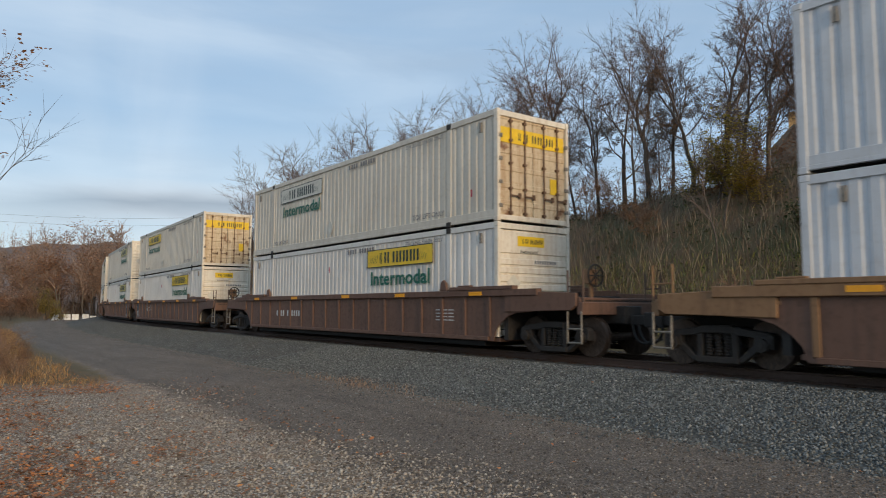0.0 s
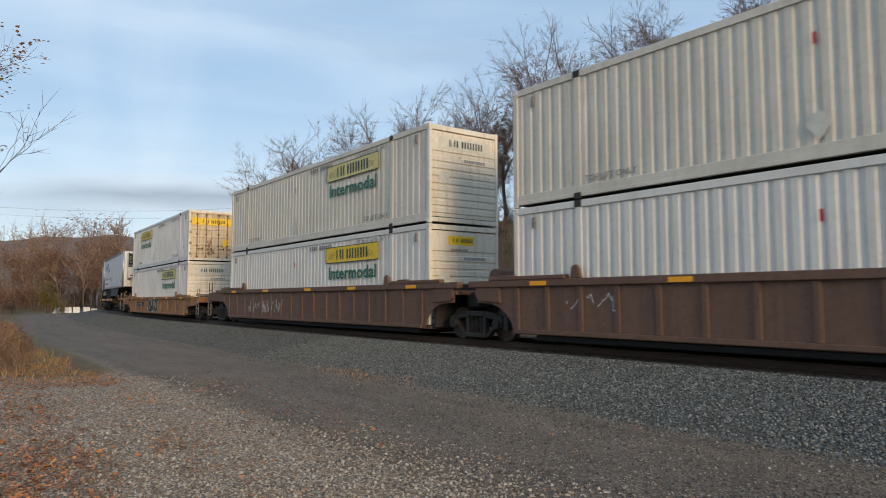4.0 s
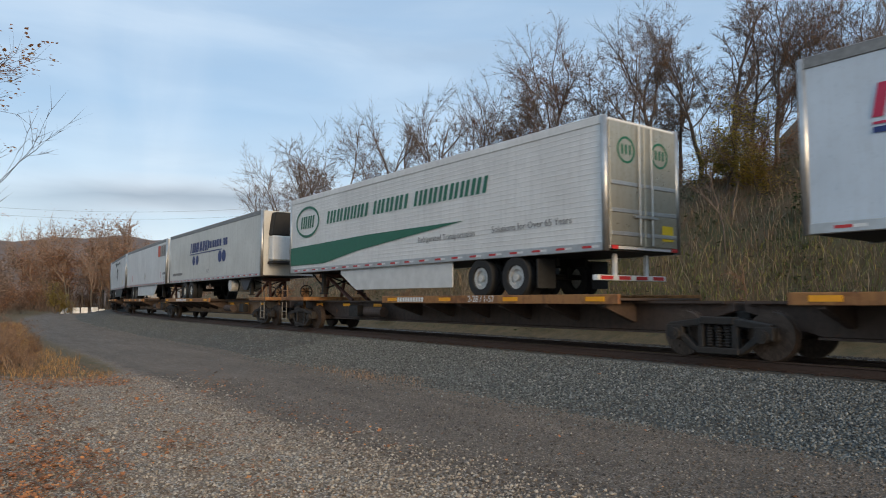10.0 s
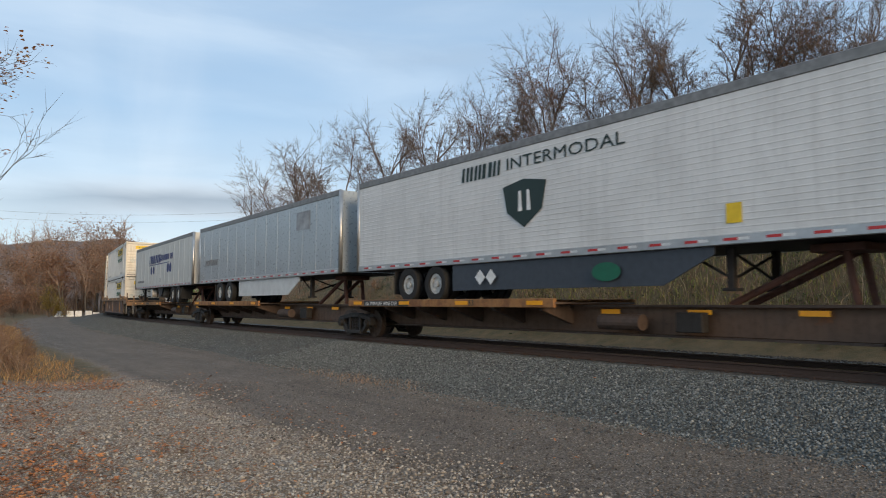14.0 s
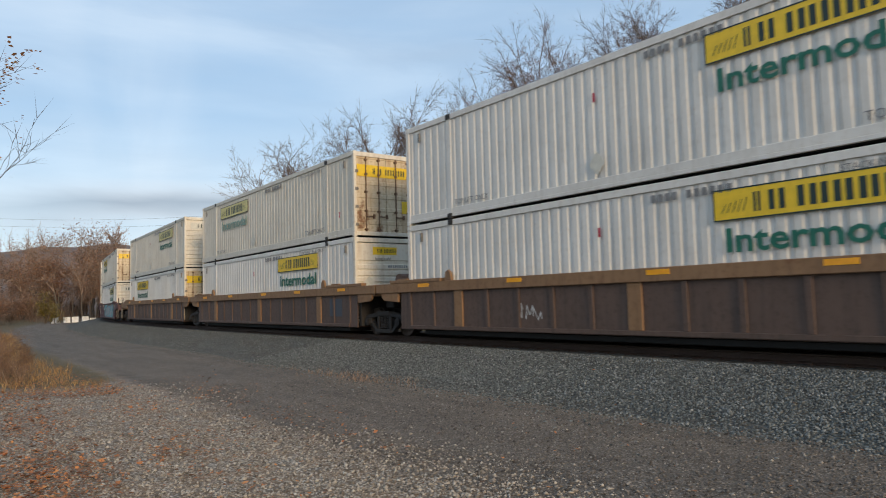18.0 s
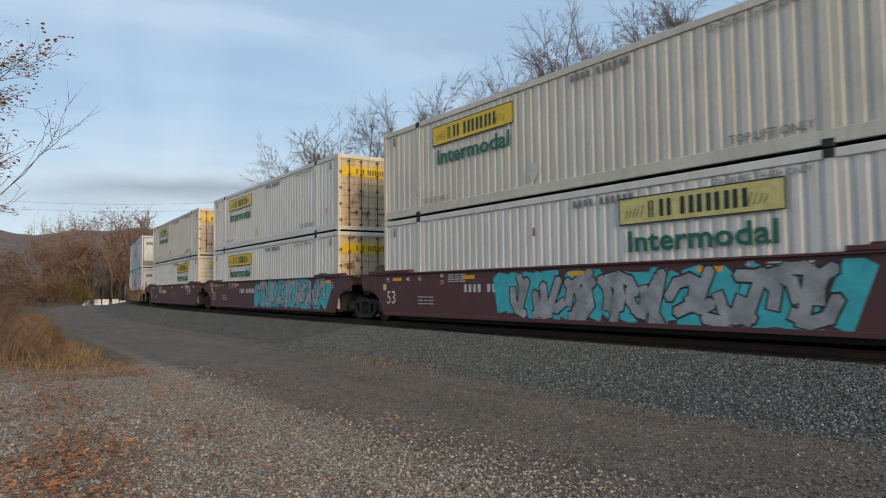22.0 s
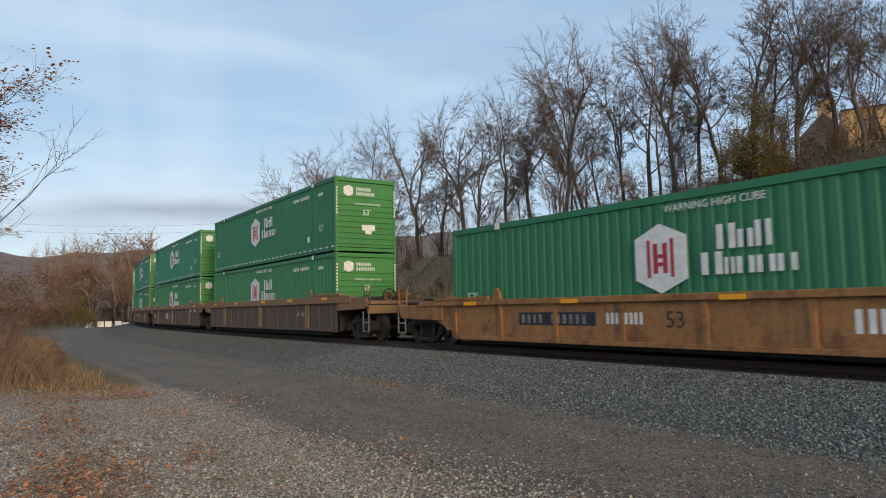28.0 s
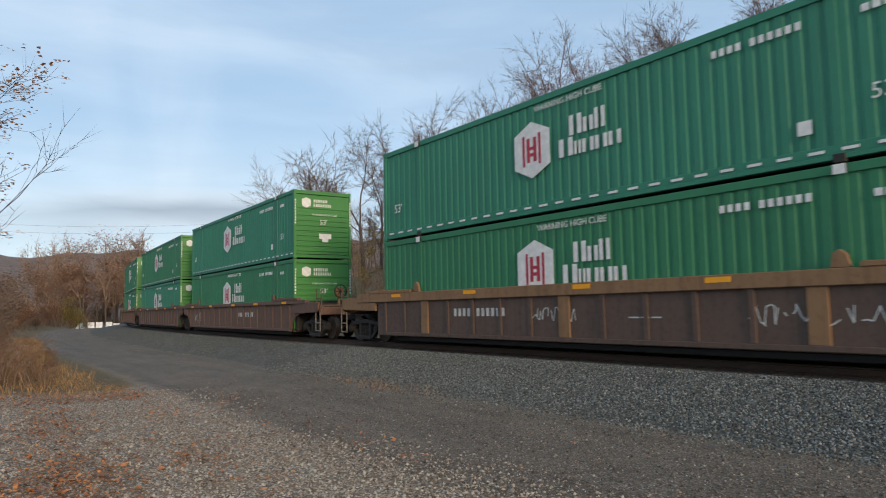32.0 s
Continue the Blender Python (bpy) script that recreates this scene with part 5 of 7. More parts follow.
SHRUBS = [tree_parts(51 + i, 1.7, 0.016, (3, 3, 3, 4), 0.004, up=0.5, lean=0.3, low=0.05, spread=1.3, twig=russet_twig, leaves=(2, 0.06, 0.024, brown_leaf), share=(0.45, 0.15, 0.3)[i]) for i in range(3)]
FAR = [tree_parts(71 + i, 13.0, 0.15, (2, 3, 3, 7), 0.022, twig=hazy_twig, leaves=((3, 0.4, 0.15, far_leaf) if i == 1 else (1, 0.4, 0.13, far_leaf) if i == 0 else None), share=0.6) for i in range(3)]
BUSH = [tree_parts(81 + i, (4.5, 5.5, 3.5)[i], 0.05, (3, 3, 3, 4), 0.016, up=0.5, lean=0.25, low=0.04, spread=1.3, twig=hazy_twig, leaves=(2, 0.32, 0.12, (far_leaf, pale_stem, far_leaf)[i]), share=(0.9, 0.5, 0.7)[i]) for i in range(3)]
GOLD = tree_parts(95, 3.2, 0.05, (4, 4, 4, 3), 0.005, up=0.5, lean=0.2, low=0.05, spread=1.25, leaves=(3, 0.12, 0.05, gold_leaf), share=0.8)
IVY = [tree_parts(61 + i, 0.9, 0.015, (4, 3, 3), 0.004, up=0.1, lean=0.5, spread=1.6, low=0.05, leaves=(3, 0.10, 0.05, ivy_leaf), share=0.9) for i in range(2)]
WOODS = "bare trees on the bank"
# station, offset, height of the top, kind
HERO = [(-99.5, 20, 21.0, 2), (-76.0, 19, 21.4, 0), (-75.5, 22, 22.5, 5), (-54.0, 19, 19.1, 2), (-43.0, 18, 19.6, 3), (-45.0, 21, 18.7, 0), (-32.5, 18, 18.1, 5), (-32.0, 20, 19.4, 3), (-24.0, 17, 16.3, 2),
        (-29.5, 22, 18.8, 0), (-17.5, 16, 16.5, 1), (-17.5, 18, 17.3, 4), (-11.0, 15, 17.1, 1), (-12.5, 18, 17.0, 4), (-7.5, 16, 15.7, 0), (-7.5, 18, 17.1, 3), (-3.5, 15, 15.6, 5),
        (-3.5, 17, 16.3, 0), (-1.0, 15, 15.2, 4), (0.0, 16, 15.8, 2), (1.5, 15, 15.4, 3), (3.0, 14, 14.4, 1), (4.0, 15, 14.6, 5), (5.5, 14, 14.2, 4), (6.5, 15, 14.3, 0)]


def height_of(parts):
    z = np.array([v.co.z for v in parts[1][1].vertices])
    return float(np.quantile(z, 0.997))


def plant():
    r = random.Random(3)
    for s, lat, top, k in HERO:
        x, y = track_xy(np.array([s]), np.array([float(lat)]))
        h = top - ground_at(float(x[0]), float(y[0]))
        stand("tree", HEROES[k], s, lat, h / height_of(HEROES[k]), "tall bare tree with a few brown leaves" if k in (1, 4) else "tall bare grey-brown tree on the bank", group=WOODS)
    for i in range(88):
        s = r.uniform(-62, 20) if i < 52 else r.uniform(-44, -12) if i < 74 else r.uniform(-14, 13)
        lat = r.uniform(11, 25) if i < 74 else r.uniform(12.5, 24)
        env = 8.6 + 0.05 * s
        k = r.randrange(7)
        stand("tree", KINDS[k], s, lat, max(0.4, env * r.uniform(0.5, 0.92) / height_of(KINDS[k])), "slender bare tree with a few brown leaves" if k in (1, 4) else "slender bare tree on the bank", group=WOODS)
    for i in range(34):
        k = r.randrange(3)
        s = r.uniform(-55, 20)
        stand("sapling", SAPLINGS[k], s, r.uniform(8.6, 18), r.uniform(0.5, 1.1), "yellow-green leafy sapling on the bank" if k == 2 else "thin bare sapling on the bank", "sapling", "saplings on the bank")
    for s, lat, sc in ((1.6, 12.6, 1.25), (0.4, 13.4, 1.0), (3.2, 12.2, 0.85)):
        stand("shrub", GOLD, s, lat, sc, "yellow-green leafy shrub at the top of the bank", "shrub", "shrubs on the bank")
    for i in range(14):
        stand("ivy_clump", IVY[i % 2], r.uniform(-30, 14), r.uniform(8.5, 17), r.uniform(0.7, 1.5), "low clump of dark green ivy on the bank", "ivy", "ivy on the bank")
    for i in range(40):
        k = r.randrange(3)
        stand("shrub", SHRUBS[k], r.uniform(-48, 20), r.uniform(7.4, 15), r.uniform(0.6, 1.3), "bare twiggy shrub on the bank", "shrub", "shrubs on the bank")
    # undergrowth along the crest
    for i in range(34):
        k = r.randrange(3)
        stand("shrub", SHRUBS[k], r.uniform(-13, 9), r.uniform(12.8, 17), r.uniform(1.1, 1.9), "twiggy brown shrub among the trees on the bank", "shrub", "shrubs on the bank")
    # roadside thicket
    for i in range(52):
        s = r.uniform(-40, -1.5) if i < 30 else r.uniform(-9, -1.2)
        lat = -10.5 - r.random() ** 1.5 * 6 + (max(0, -12 - s) * 0.05)
        k = r.randrange(3)
        stand("shrub", SHRUBS[k], s, lat, r.uniform(0.6, 1.15) * (0.6 if lat > -11.2 else 1), "rust-brown twiggy shrub beside the road", "shrub", "roadside shrubs")
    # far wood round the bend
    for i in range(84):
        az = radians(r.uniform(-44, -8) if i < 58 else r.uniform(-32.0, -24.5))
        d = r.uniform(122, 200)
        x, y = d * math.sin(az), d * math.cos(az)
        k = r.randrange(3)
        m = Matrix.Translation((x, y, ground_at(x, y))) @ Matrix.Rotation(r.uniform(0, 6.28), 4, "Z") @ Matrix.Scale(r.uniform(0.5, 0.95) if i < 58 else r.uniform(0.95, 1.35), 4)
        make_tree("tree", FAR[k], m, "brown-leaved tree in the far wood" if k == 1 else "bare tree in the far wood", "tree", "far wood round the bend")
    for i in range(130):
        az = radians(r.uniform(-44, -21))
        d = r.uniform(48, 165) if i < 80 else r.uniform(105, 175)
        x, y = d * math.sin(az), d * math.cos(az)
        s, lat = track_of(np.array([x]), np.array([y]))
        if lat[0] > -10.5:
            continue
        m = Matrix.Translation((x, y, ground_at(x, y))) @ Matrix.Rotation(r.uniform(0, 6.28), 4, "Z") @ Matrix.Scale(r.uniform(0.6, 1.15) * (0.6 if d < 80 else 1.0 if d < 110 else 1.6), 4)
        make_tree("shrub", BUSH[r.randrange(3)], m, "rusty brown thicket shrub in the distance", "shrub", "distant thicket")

    for az, d, sc, lab in ((-29.3, 101, 0.9, "low yellow-green shrub beside the barriers"), (-29.9, 104, 1.5, "golden-leaved shrub at the bend")):
        x, y = d * math.sin(radians(az)), d * math.cos(radians(az))
        make_tree("shrub", GOLD, Matrix.Translation((x, y, ground_at(x, y))) @ Matrix.Scale(sc, 4), lab, "shrub", "distant thicket")


def near_trees():
    dark_twig = plain("dark twig bark", (0.065, 0.048, 0.04), 0.95, var=0.3, scale=3)
    orange = speckle("orange-brown leaf", [(0.0, (0.3, 0.11, 0.045)), (0.6, (0.6, 0.23, 0.08)), (1.0, (0.7, 0.36, 0.14))], 0.7, thin=0.55)
    leafy = tree_parts(91, 10.6, 0.14, (3, 5, 5, 5, 4), 0.0045, up=0.3, low=0.75, spread=1.15, twig=dark_twig, leaves=(4, 0.06, 0.046, orange), share=0.6)
    make_tree("tree", leafy, Matrix.Translation((-11.9, 13.1, ground_at(-11.9, 13.1))) @ Matrix.Rotation(2.2, 4, "Z"), "young tree with sparse orange-brown leaves beside the lot", "tree")
    bare = tree_parts(97, 6.6, 0.03, (3, 3, 3, 2), 0.004, up=0.5, low=0.3, twig=dark_twig, toward=(0.42, 0.05, 1))
    make_tree("sapling", bare, Matrix.Translation((-10.95, 12.0, ground_at(-10.95, 12.0))), "bare sapling with long thin twigs", "sapling")


# ---- far things ----
barrier_mat = plain("white concrete", (0.78, 0.77, 0.74), 0.85, var=0.15, scale=2)


def barriers():
    me = Shape().lift([(-0.4, 0), (0.4, 0), (0.4, 0.12), (0.22, 0.3), (0.16, 0.78), (-0.16, 0.78), (-0.22, 0.3), (-0.4, 0.12)], -0.4, 0.4).mesh("concrete_barrier", barrier_mat, 0.03)
    for az, d, rz in ((-29.25, 103, 62), (-28.55, 105, 8), (-28.0, 105.5, -5), (-27.35, 106.5, 12), (-26.85, 107, 2)):
        x, y = d * math.sin(radians(az)), d * math.cos(radians(az))
        ob = new("concrete_barrier", me)
        ob.matrix_basis = pose(x, y, ground_at(x, y) - 0.01, 0, 0, rz - az)
        tagged(ob, "white concrete road barrier at the bend", "barrier", "barriers at the bend")


def house():
    brick = paint("sunlit tan brick", (0.62, 0.4, 0.18), 0.85, dirt=(0.18, 0.11, 0.06), dirty=0.5, scale=2)
    roofm = plain("dark roof felt", (0.07, 0.06, 0.055), 0.9, var=0.3)
    # glass lightened in colour in place of a reflection
    glass = plain("window glass with reflection in its colour", (0.2, 0.17, 0.12), 0.15)
    stone = paint("dark grey house stone", (0.09, 0.085, 0.08), 0.9, dirt=(0.05, 0.045, 0.04), dirty=0.5, scale=2)
    trim = plain("pale stone trim", (0.4, 0.36, 0.28), 0.8)
    root = group_root("house", "tan brick building on top of the wooded hill", "house")
    x, y = 35.2, 49.9
    z = ground_at(x, y) + 2.7
    root.matrix_basis = pose(x, y, z - 0.2, 0, 0, -28)
    part("wall", Shape().box(-7, 9, 0, 8, -6, 6.2).mesh("wall", brick), root)
    part("roof", Shape().prism([(-7.1, 6.2), (9.1, 6.2), (9.0, 6.34), (-7.0, 6.34)], -0.1, 8.1).mesh("roof", roofm, 0.05), root)
    gable = part("gable_wing", Shape().prism([(-9.9, -6), (-6.6, -6), (-6.6, 4.4), (-8.2, 6.2), (-9.9, 4.4)], -0.8, 6).mesh("gable_wing", stone, 0.03), root, None, "grey stone gabled wing")
    part("chimney", Shape().box(-8.6, -7.6, 1.0, 2.0, 4.6, 7.6).mesh("chimney", brick, 0.03), gable)
    for i in range(5):
        for zz in (1.2, 4.0):
            w = part("window", Shape().box(-0.5, 0.5, -0.02, 0.05, 0, 1.4).mesh("window", glass), root, place(-5.2 + i * 3.0, -0.02, zz), "dark window")
            part("sill", cached("hsill", lambda: Shape().box(-0.6, 0.6, -0.14, 0.05, -0.14, -0.02).box(-0.6, 0.6, -0.08, 0.05, 1.4, 1.56).mesh("sill", trim)), w)


def wires():
    m = M["dark"]
    for k, (za, zb) in enumerate(((20.5, 24.0), (19.2, 22.4))):
        sh = Shape()
        a, b = Vector((-105, 120, za)), Vector((-22, 150, zb))
        last = None
        for i in range(17):
            t = i / 16
            p = a.lerp(b, t) - Vector((0, 0, 3.0 * 4 * t * (1 - t)))
            if last:
                sh.tube(last, p, 0.02, 4, caps=False)
            last = p
        ob = new("power_line", sh.mesh("power_line", m))
        tagged(ob, "thin dark overhead wire crossing the valley", "wire", "overhead wires", kind="structure")


scatter_ballast()
scatter_lot()
scatter_road()
scatter_leaves()
scatter_grass()
scatter_thicket()
plant()
near_trees()
barriers()
house()
wires()


# ---- railway trucks ----
WHEEL_R = 0.43
WHEELSETS = []


def wheelset_mesh():
    sh = Shape().tube((0, -1.1, 0), (0, 1.1, 0), 0.085, 10)
    for s in (-1, 1):
        y = s * 0.76
        sh.tube((0, y - 0.065, 0), (0, y + 0.065, 0), WHEEL_R, 30)
        sh.tube((0, y - s * 0.09, 0), (0, y - s * 0.065, 0), WHEEL_R + 0.028, 30)
        sh.tube((0, y + s * 0.066, 0), (0, y + s * 0.10, 0), 0.17, 16, 0.12)
        for k in range(5):
            a = 2 * math.pi * k / 5
            sh.tube((0.29 * math.cos(a), y + s * 0.06, 0.29 * math.sin(a)), (0.29 * math.cos(a), y + s * 0.072, 0.29 * math.sin(a)), 0.05, 8)
    return sh.mesh("wheelset", M["wheel"])


def side_frame_mesh():
    """Cast side frame: arched top, sloping tension member, two windows and a spring nest."""
    sh = Shape()
    for s in (-1, 1):
        sh.prism([(s * 0.30, 0.60), (s * 1.02, 0.52), (s * 1.02, 0.64), (s * 0.30, 0.74)][::s], -0.09, 0.09)
        sh.prism([(s * 0.34, 0.12), (s * 0.48, 0.10), (s * 0.92, 0.44), (s * 0.86, 0.56)][::s], -0.08, 0.08)
        sh.prism([(s * 0.28, 0.2), (s * 0.40, 0.18), (s * 0.40, 0.64), (s * 0.28, 0.66)][::s], -0.08, 0.08)
        sh.prism([(s * 0.72, 0.36), (s * 1.06, 0.36), (s * 1.06, 0.60), (s * 0.72, 0.60)][::s], -0.10, 0.10)
    sh.prism([(-0.42, 0.08), (0.42, 0.08), (0.42, 0.20), (-0.42, 0.20)], -0.11, 0.11)
    sh.prism([(-0.34, 0.62), (0.34, 0.62), (0.34, 0.76), (-0.34, 0.76)], -0.11, 0.11)
    return sh.mesh("side_frame", M["truck"], bevel=0.015)


def spring_mesh():
    """A coil spring as a closed wavy column."""
    n, rows = 8, [(0.02, 0.20)] + [(0.075 if k % 2 else 0.052, 0.21 + k * 0.026) for k in range(16)] + [(0.02, 0.62)]
    vs = [(r * math.cos(6.2832 * i / n), r * math.sin(6.2832 * i / n), z) for r, z in rows for i in range(n)]
    return Shape().add(vs, [(k * n + i, k * n + (i + 1) % n, (k + 1) * n + (i + 1) % n, (k + 1) * n + i) for k in range(len(rows) - 1) for i in range(n)]).mesh("spring", M["truck"])


def truck(parent, x, s_unit):
    t = part("truck", cached("bolster", lambda: Shape().box(-0.2, 0.2, -1.0, 1.0, 0.5, 0.72).box(-0.15, 0.15, -0.2, 0.2, 0.7, 0.86).mesh("truck", M["truck"], 0.02)), parent, place(x, 0, 0), "grimy cast-steel wheel truck")
    for y in (-1.02, 1.02):
        part("side_frame", cached("sframe", side_frame_mesh), t, place(0, y, 0))
        for dx in (-0.18, 0.0, 0.18):
            part("spring", cached("spring", spring_mesh), t, place(dx, y, 0))
        for dx in (-0.87, 0.87):
            part("bearing_cap", cached("bearing", lambda: Shape().tube((0, -0.08, 0), (0, 0.08, 0), 0.12, 12).tube((0, -0.1, 0), (0, 0.1, 0), 0.06, 10).mesh("bearing_cap", M["truck"])), t, place(dx, y * 1.09, WHEEL_R))
    for dx in (-0.87, 0.87):
        w = part("wheelset", cached("wheelset", wheelset_mesh), t, place(dx, 0, WHEEL_R))
        WHEELSETS.append((w, dx, s_unit + x))
    part("brake_beam", cached("brake", lambda: Shape().box(-0.62, -0.5, -0.8, 0.8, 0.3, 0.4).box(0.5, 0.62, -0.8, 0.8, 0.3, 0.4).box(-0.5, 0.5, -0.05, 0.05, 0.32, 0.38).mesh("brake_beam", M["truck"])), t)
    return t


def coupler(parent, x, sgn):
    part("coupler", cached("coupler", lambda: Shape().box(-0.6, 0.5, -0.11, 0.11, 0.70, 0.92).box(0.42, 0.72, -0.17, 0.17, 0.66, 0.98).mesh("coupler", M["truck"], 0.02)), parent, place(x, 0, 0, 0 if sgn > 0 else 180), "rusty knuckle coupler")
    part("air_hose", cached("hose", hose_mesh), parent, place(x, -0.35, 0, 0 if sgn > 0 else 180))


def hose_mesh():
    n, rows, r = 7, 11, 0.03
    vs = []
    for i in range(rows):
        a = math.pi * i / (rows - 1)
        cx, cz = 0.4 - 0.3 * math.cos(a), 0.72 - 0.4 * math.sin(a)
        tx, tz = 0.3 * math.sin(a), -0.4 * math.cos(a)
        ln = math.hypot(tx, tz)
        for k in range(n):
            b = 2 * math.pi * k / n
            vs.append((cx - tz / ln * r * math.cos(b), r * math.sin(b), cz + tx / ln * r * math.cos(b)))
    return Shape().add(vs, [(i * n + k, i * n + (k + 1) % n, (i + 1) * n + (k + 1) % n, (i + 1) * n + k) for i in range(rows - 1) for k in range(n)]).mesh("air_hose", M["dark"], soft=True)


def handrail(parent, x, y, height, z0=1.2, mat=None):
    mat = mat or M["umber"]
    part("handrail", cached(("hrail", height, mat.name), lambda: Shape().tube((-0.22, 0, 0), (-0.22, 0, height), 0.022, 6).tube((0.22, 0, 0), (0.22, 0, height), 0.022, 6).tube((-0.22, 0, height * 0.55), (0.22, 0, height * 0.55), 0.018, 6).mesh("handrail", mat)), parent, place(x, y, z0))


def steps(parent, x, y, mat):
    part("step", cached(("step", mat.name), lambda: Shape().tube((-0.2, 0, 0.3), (-0.2, 0, 1.0), 0.022, 6).tube((0.2, 0, 0.3), (0.2, 0, 1.0), 0.022, 6).tube((-0.2, 0, 0.32), (0.2, 0, 0.32), 0.022, 6).tube((-0.2, 0, 0.62), (0.2, 0, 0.62), 0.022, 6).mesh("step", mat)), parent, place(x, y, 0))


def brake_wheel(parent, x, y, z):
    b = part("brake_housing", cached("bh", lambda: Shape().box(-0.08, 0.08, -0.16, 0.16, -0.2, 0.16).box(-0.04, 0.04, -0.05, 0.05, -0.9, -0.2).mesh("brake_housing", M["tan"], 0.02)), parent, place(x, y, z))
    part("brake_wheel", cached("bw", brake_wheel_mesh), b, place(0.14, 0, 0, 90))


def brake_wheel_mesh():
    sh = Shape().ring(0, 0, 0.27, 0.235, -0.02, 0.02, 20)
    for k in range(4):
        a = math.pi * k / 4
        sh.tube((-0.25 * math.cos(a), 0, -0.25 * math.sin(a)), (0.25 * math.cos(a), 0, 0.25 * math.sin(a)), 0.014, 5)
    return sh.mesh("brake_wheel", M["truck"])


# ---- well cars ----
STYLES = {
    "brown": dict(wall="brown", rib="brown", sill="brown", top=1.52, low=0.26, n=17, sillh=0.16, word="rust-brown"),
    "umber": dict(wall="umber", rib="umber", sill="tan", top=1.58, low=0.26, n=15, sillh=0.27, word="dark brown and tan"),
    "tan": dict(wall="brown", rib="tan", sill="tan", top=1.46, low=0.2, n=13, sillh=0.2, word="rusty tan"),
    "yellow": dict(wall="car_yellow", rib="car_yellow", sill="car_yellow", top=1.26, low=0.2, n=9, sillh=0.14, word="orange-yellow"),
    "maroon": dict(wall="maroon", rib="maroon", sill="maroon", top=1.56, low=0.22, n=0, sillh=0.05, word="dark maroon"),
}


def well_car(style, s_unit, front, rear, label, marks=()):
    """One rigid unit of a well car. front and rear: 'end' (own truck and coupler) or 'joint' (shared truck, owned by the unit ahead)."""
    c = STYLES[style]
    wall, rib, sill = M[c["wall"]], M[c["rib"]], M[c["sill"]]
    top, low = c["top"], c["low"]
    root = group_root("well_car", label, "rail car", "well cars of the freight train")
    half = 8.35
    arch = style != "umber"
    for sgn, rz in ((-1, 0), (1, 180)):
        y = sgn * 1.40
        if arch:
            curve = [(half - 0.35, low), (half - 0.27, low + 0.25), (half - 0.1, top - 0.82), (half + 0.15, top - 0.66), (half + 0.45, top - 0.57), (half + 1.0, top - 0.54), (half + 1.0, top - 0.02)]
            pts = curve + [(-px, pz) for px, pz in curve[::-1]]
        else:
            pts = [(-half, low), (half, low), (half, top - 0.02), (-half, top - 0.02)]
        part("side_wall", cached(("wall", style), lambda: Shape().prism(pts, -0.01, 0.02).mesh("side_wall", wall)), root, place(0, y - sgn * (0.02 if c["n"] else 0), 0, rz))
        s0, s1 = -half - 1.25, half + 1.25
        part("top_sill", cached(("sill", style), lambda: Shape().box(s0, s1, -0.075, 0.11, top - c["sillh"], top).mesh("top_sill", sill, 0.012)), root, place(0, y, 0, rz))
        part("bottom_sill", cached(("bsill", style), lambda: Shape().box(-half + 0.5, half - 0.5, -0.04, 0.06, low, low + 0.1).mesh("bottom_sill", wall, 0.01)), root, place(0, y, 0, rz))
        n = c["n"]
        if style in ("brown", "umber"):
            part("stringer", cached(("stringer", style), lambda: Shape().box(-half + 0.3, half - 0.3, -0.03, 0.03, -0.035, 0.0).box(-half + 0.3, half - 0.3, -0.03, 0.03, -0.11, -0.085).mesh("stringer", wall, 0.006)), root, place(0, y - sgn * 0.05, top - c["sillh"] - 0.06, rz))
        for i in range(n):
            x = -half + 0.5 + i * (2 * half - 1.0) / (n - 1)
            big = style == "umber" and min(abs(x), abs(abs(x) - 5.6)) < 0.5
            w = 0.17 if big else 0.06
            part("rib", cached(("rib", style, big), lambda: Shape().lift([(-0.035, top - c["sillh"]), (0.03, top - c["sillh"]), (0.03, low + 0.1), (-0.035 if big else -0.02, low + 0.1)][::-1], -w, w).mesh("rib", M["tan"] if big else rib, 0.008)), root, place(x, y, 0, rz))
        for x in (-6.0, 6.0):
            if style != "maroon":
                part("locating_tab", cached(("tab", style), lambda: Shape().prism([(-0.16, 0), (0.16, 0), (0.1, 0.22), (0.0, 0.3), (-0.12, 0.24)], -0.05, 0.03).mesh("locating_tab", sill, 0.012)), root, place(x, y, top, rz))
            part("sill_cap", cached(("cap", style), lambda: Shape().box(-1.25, 1.25, -0.09, 0.1, 0, 0.09).box(-0.9, -0.4, -0.06, 0.06, 0.09, 0.13).mesh("sill_cap", sill, 0.01)), root, place(x + (1.55 if x > 0 else -1.55), y, top, rz))
        for x in (-7.1, -3.4, 0.6, 3.9, 7.4):
            part("marker_plate", cached("mark", lambda: Shape().box(-0.26, 0.26, -0.004, 0.004, -0.05, 0.05).mesh("marker_plate", M["marker"])), root, place(x, sgn * (1.479 if style != "maroon" else 1.414), top - 0.09 if style != "maroon" else top - 0.2), "amber reflector plate")
    part("floor", cached(("wfloor", style), lambda: Shape().box(-half + 0.2, half - 0.2, -1.3, 1.3, 0.24, 0.33).mesh("floor", wall)), root)
    # added dark block below the floor, fills in the black shade under the car
    part("underframe", cached("under_shade", lambda: Shape().box(-half + 0.9, half - 0.9, -1.2, 1.2, 0.1, 0.235).mesh("underframe", M["dark"], 0.02)), root)
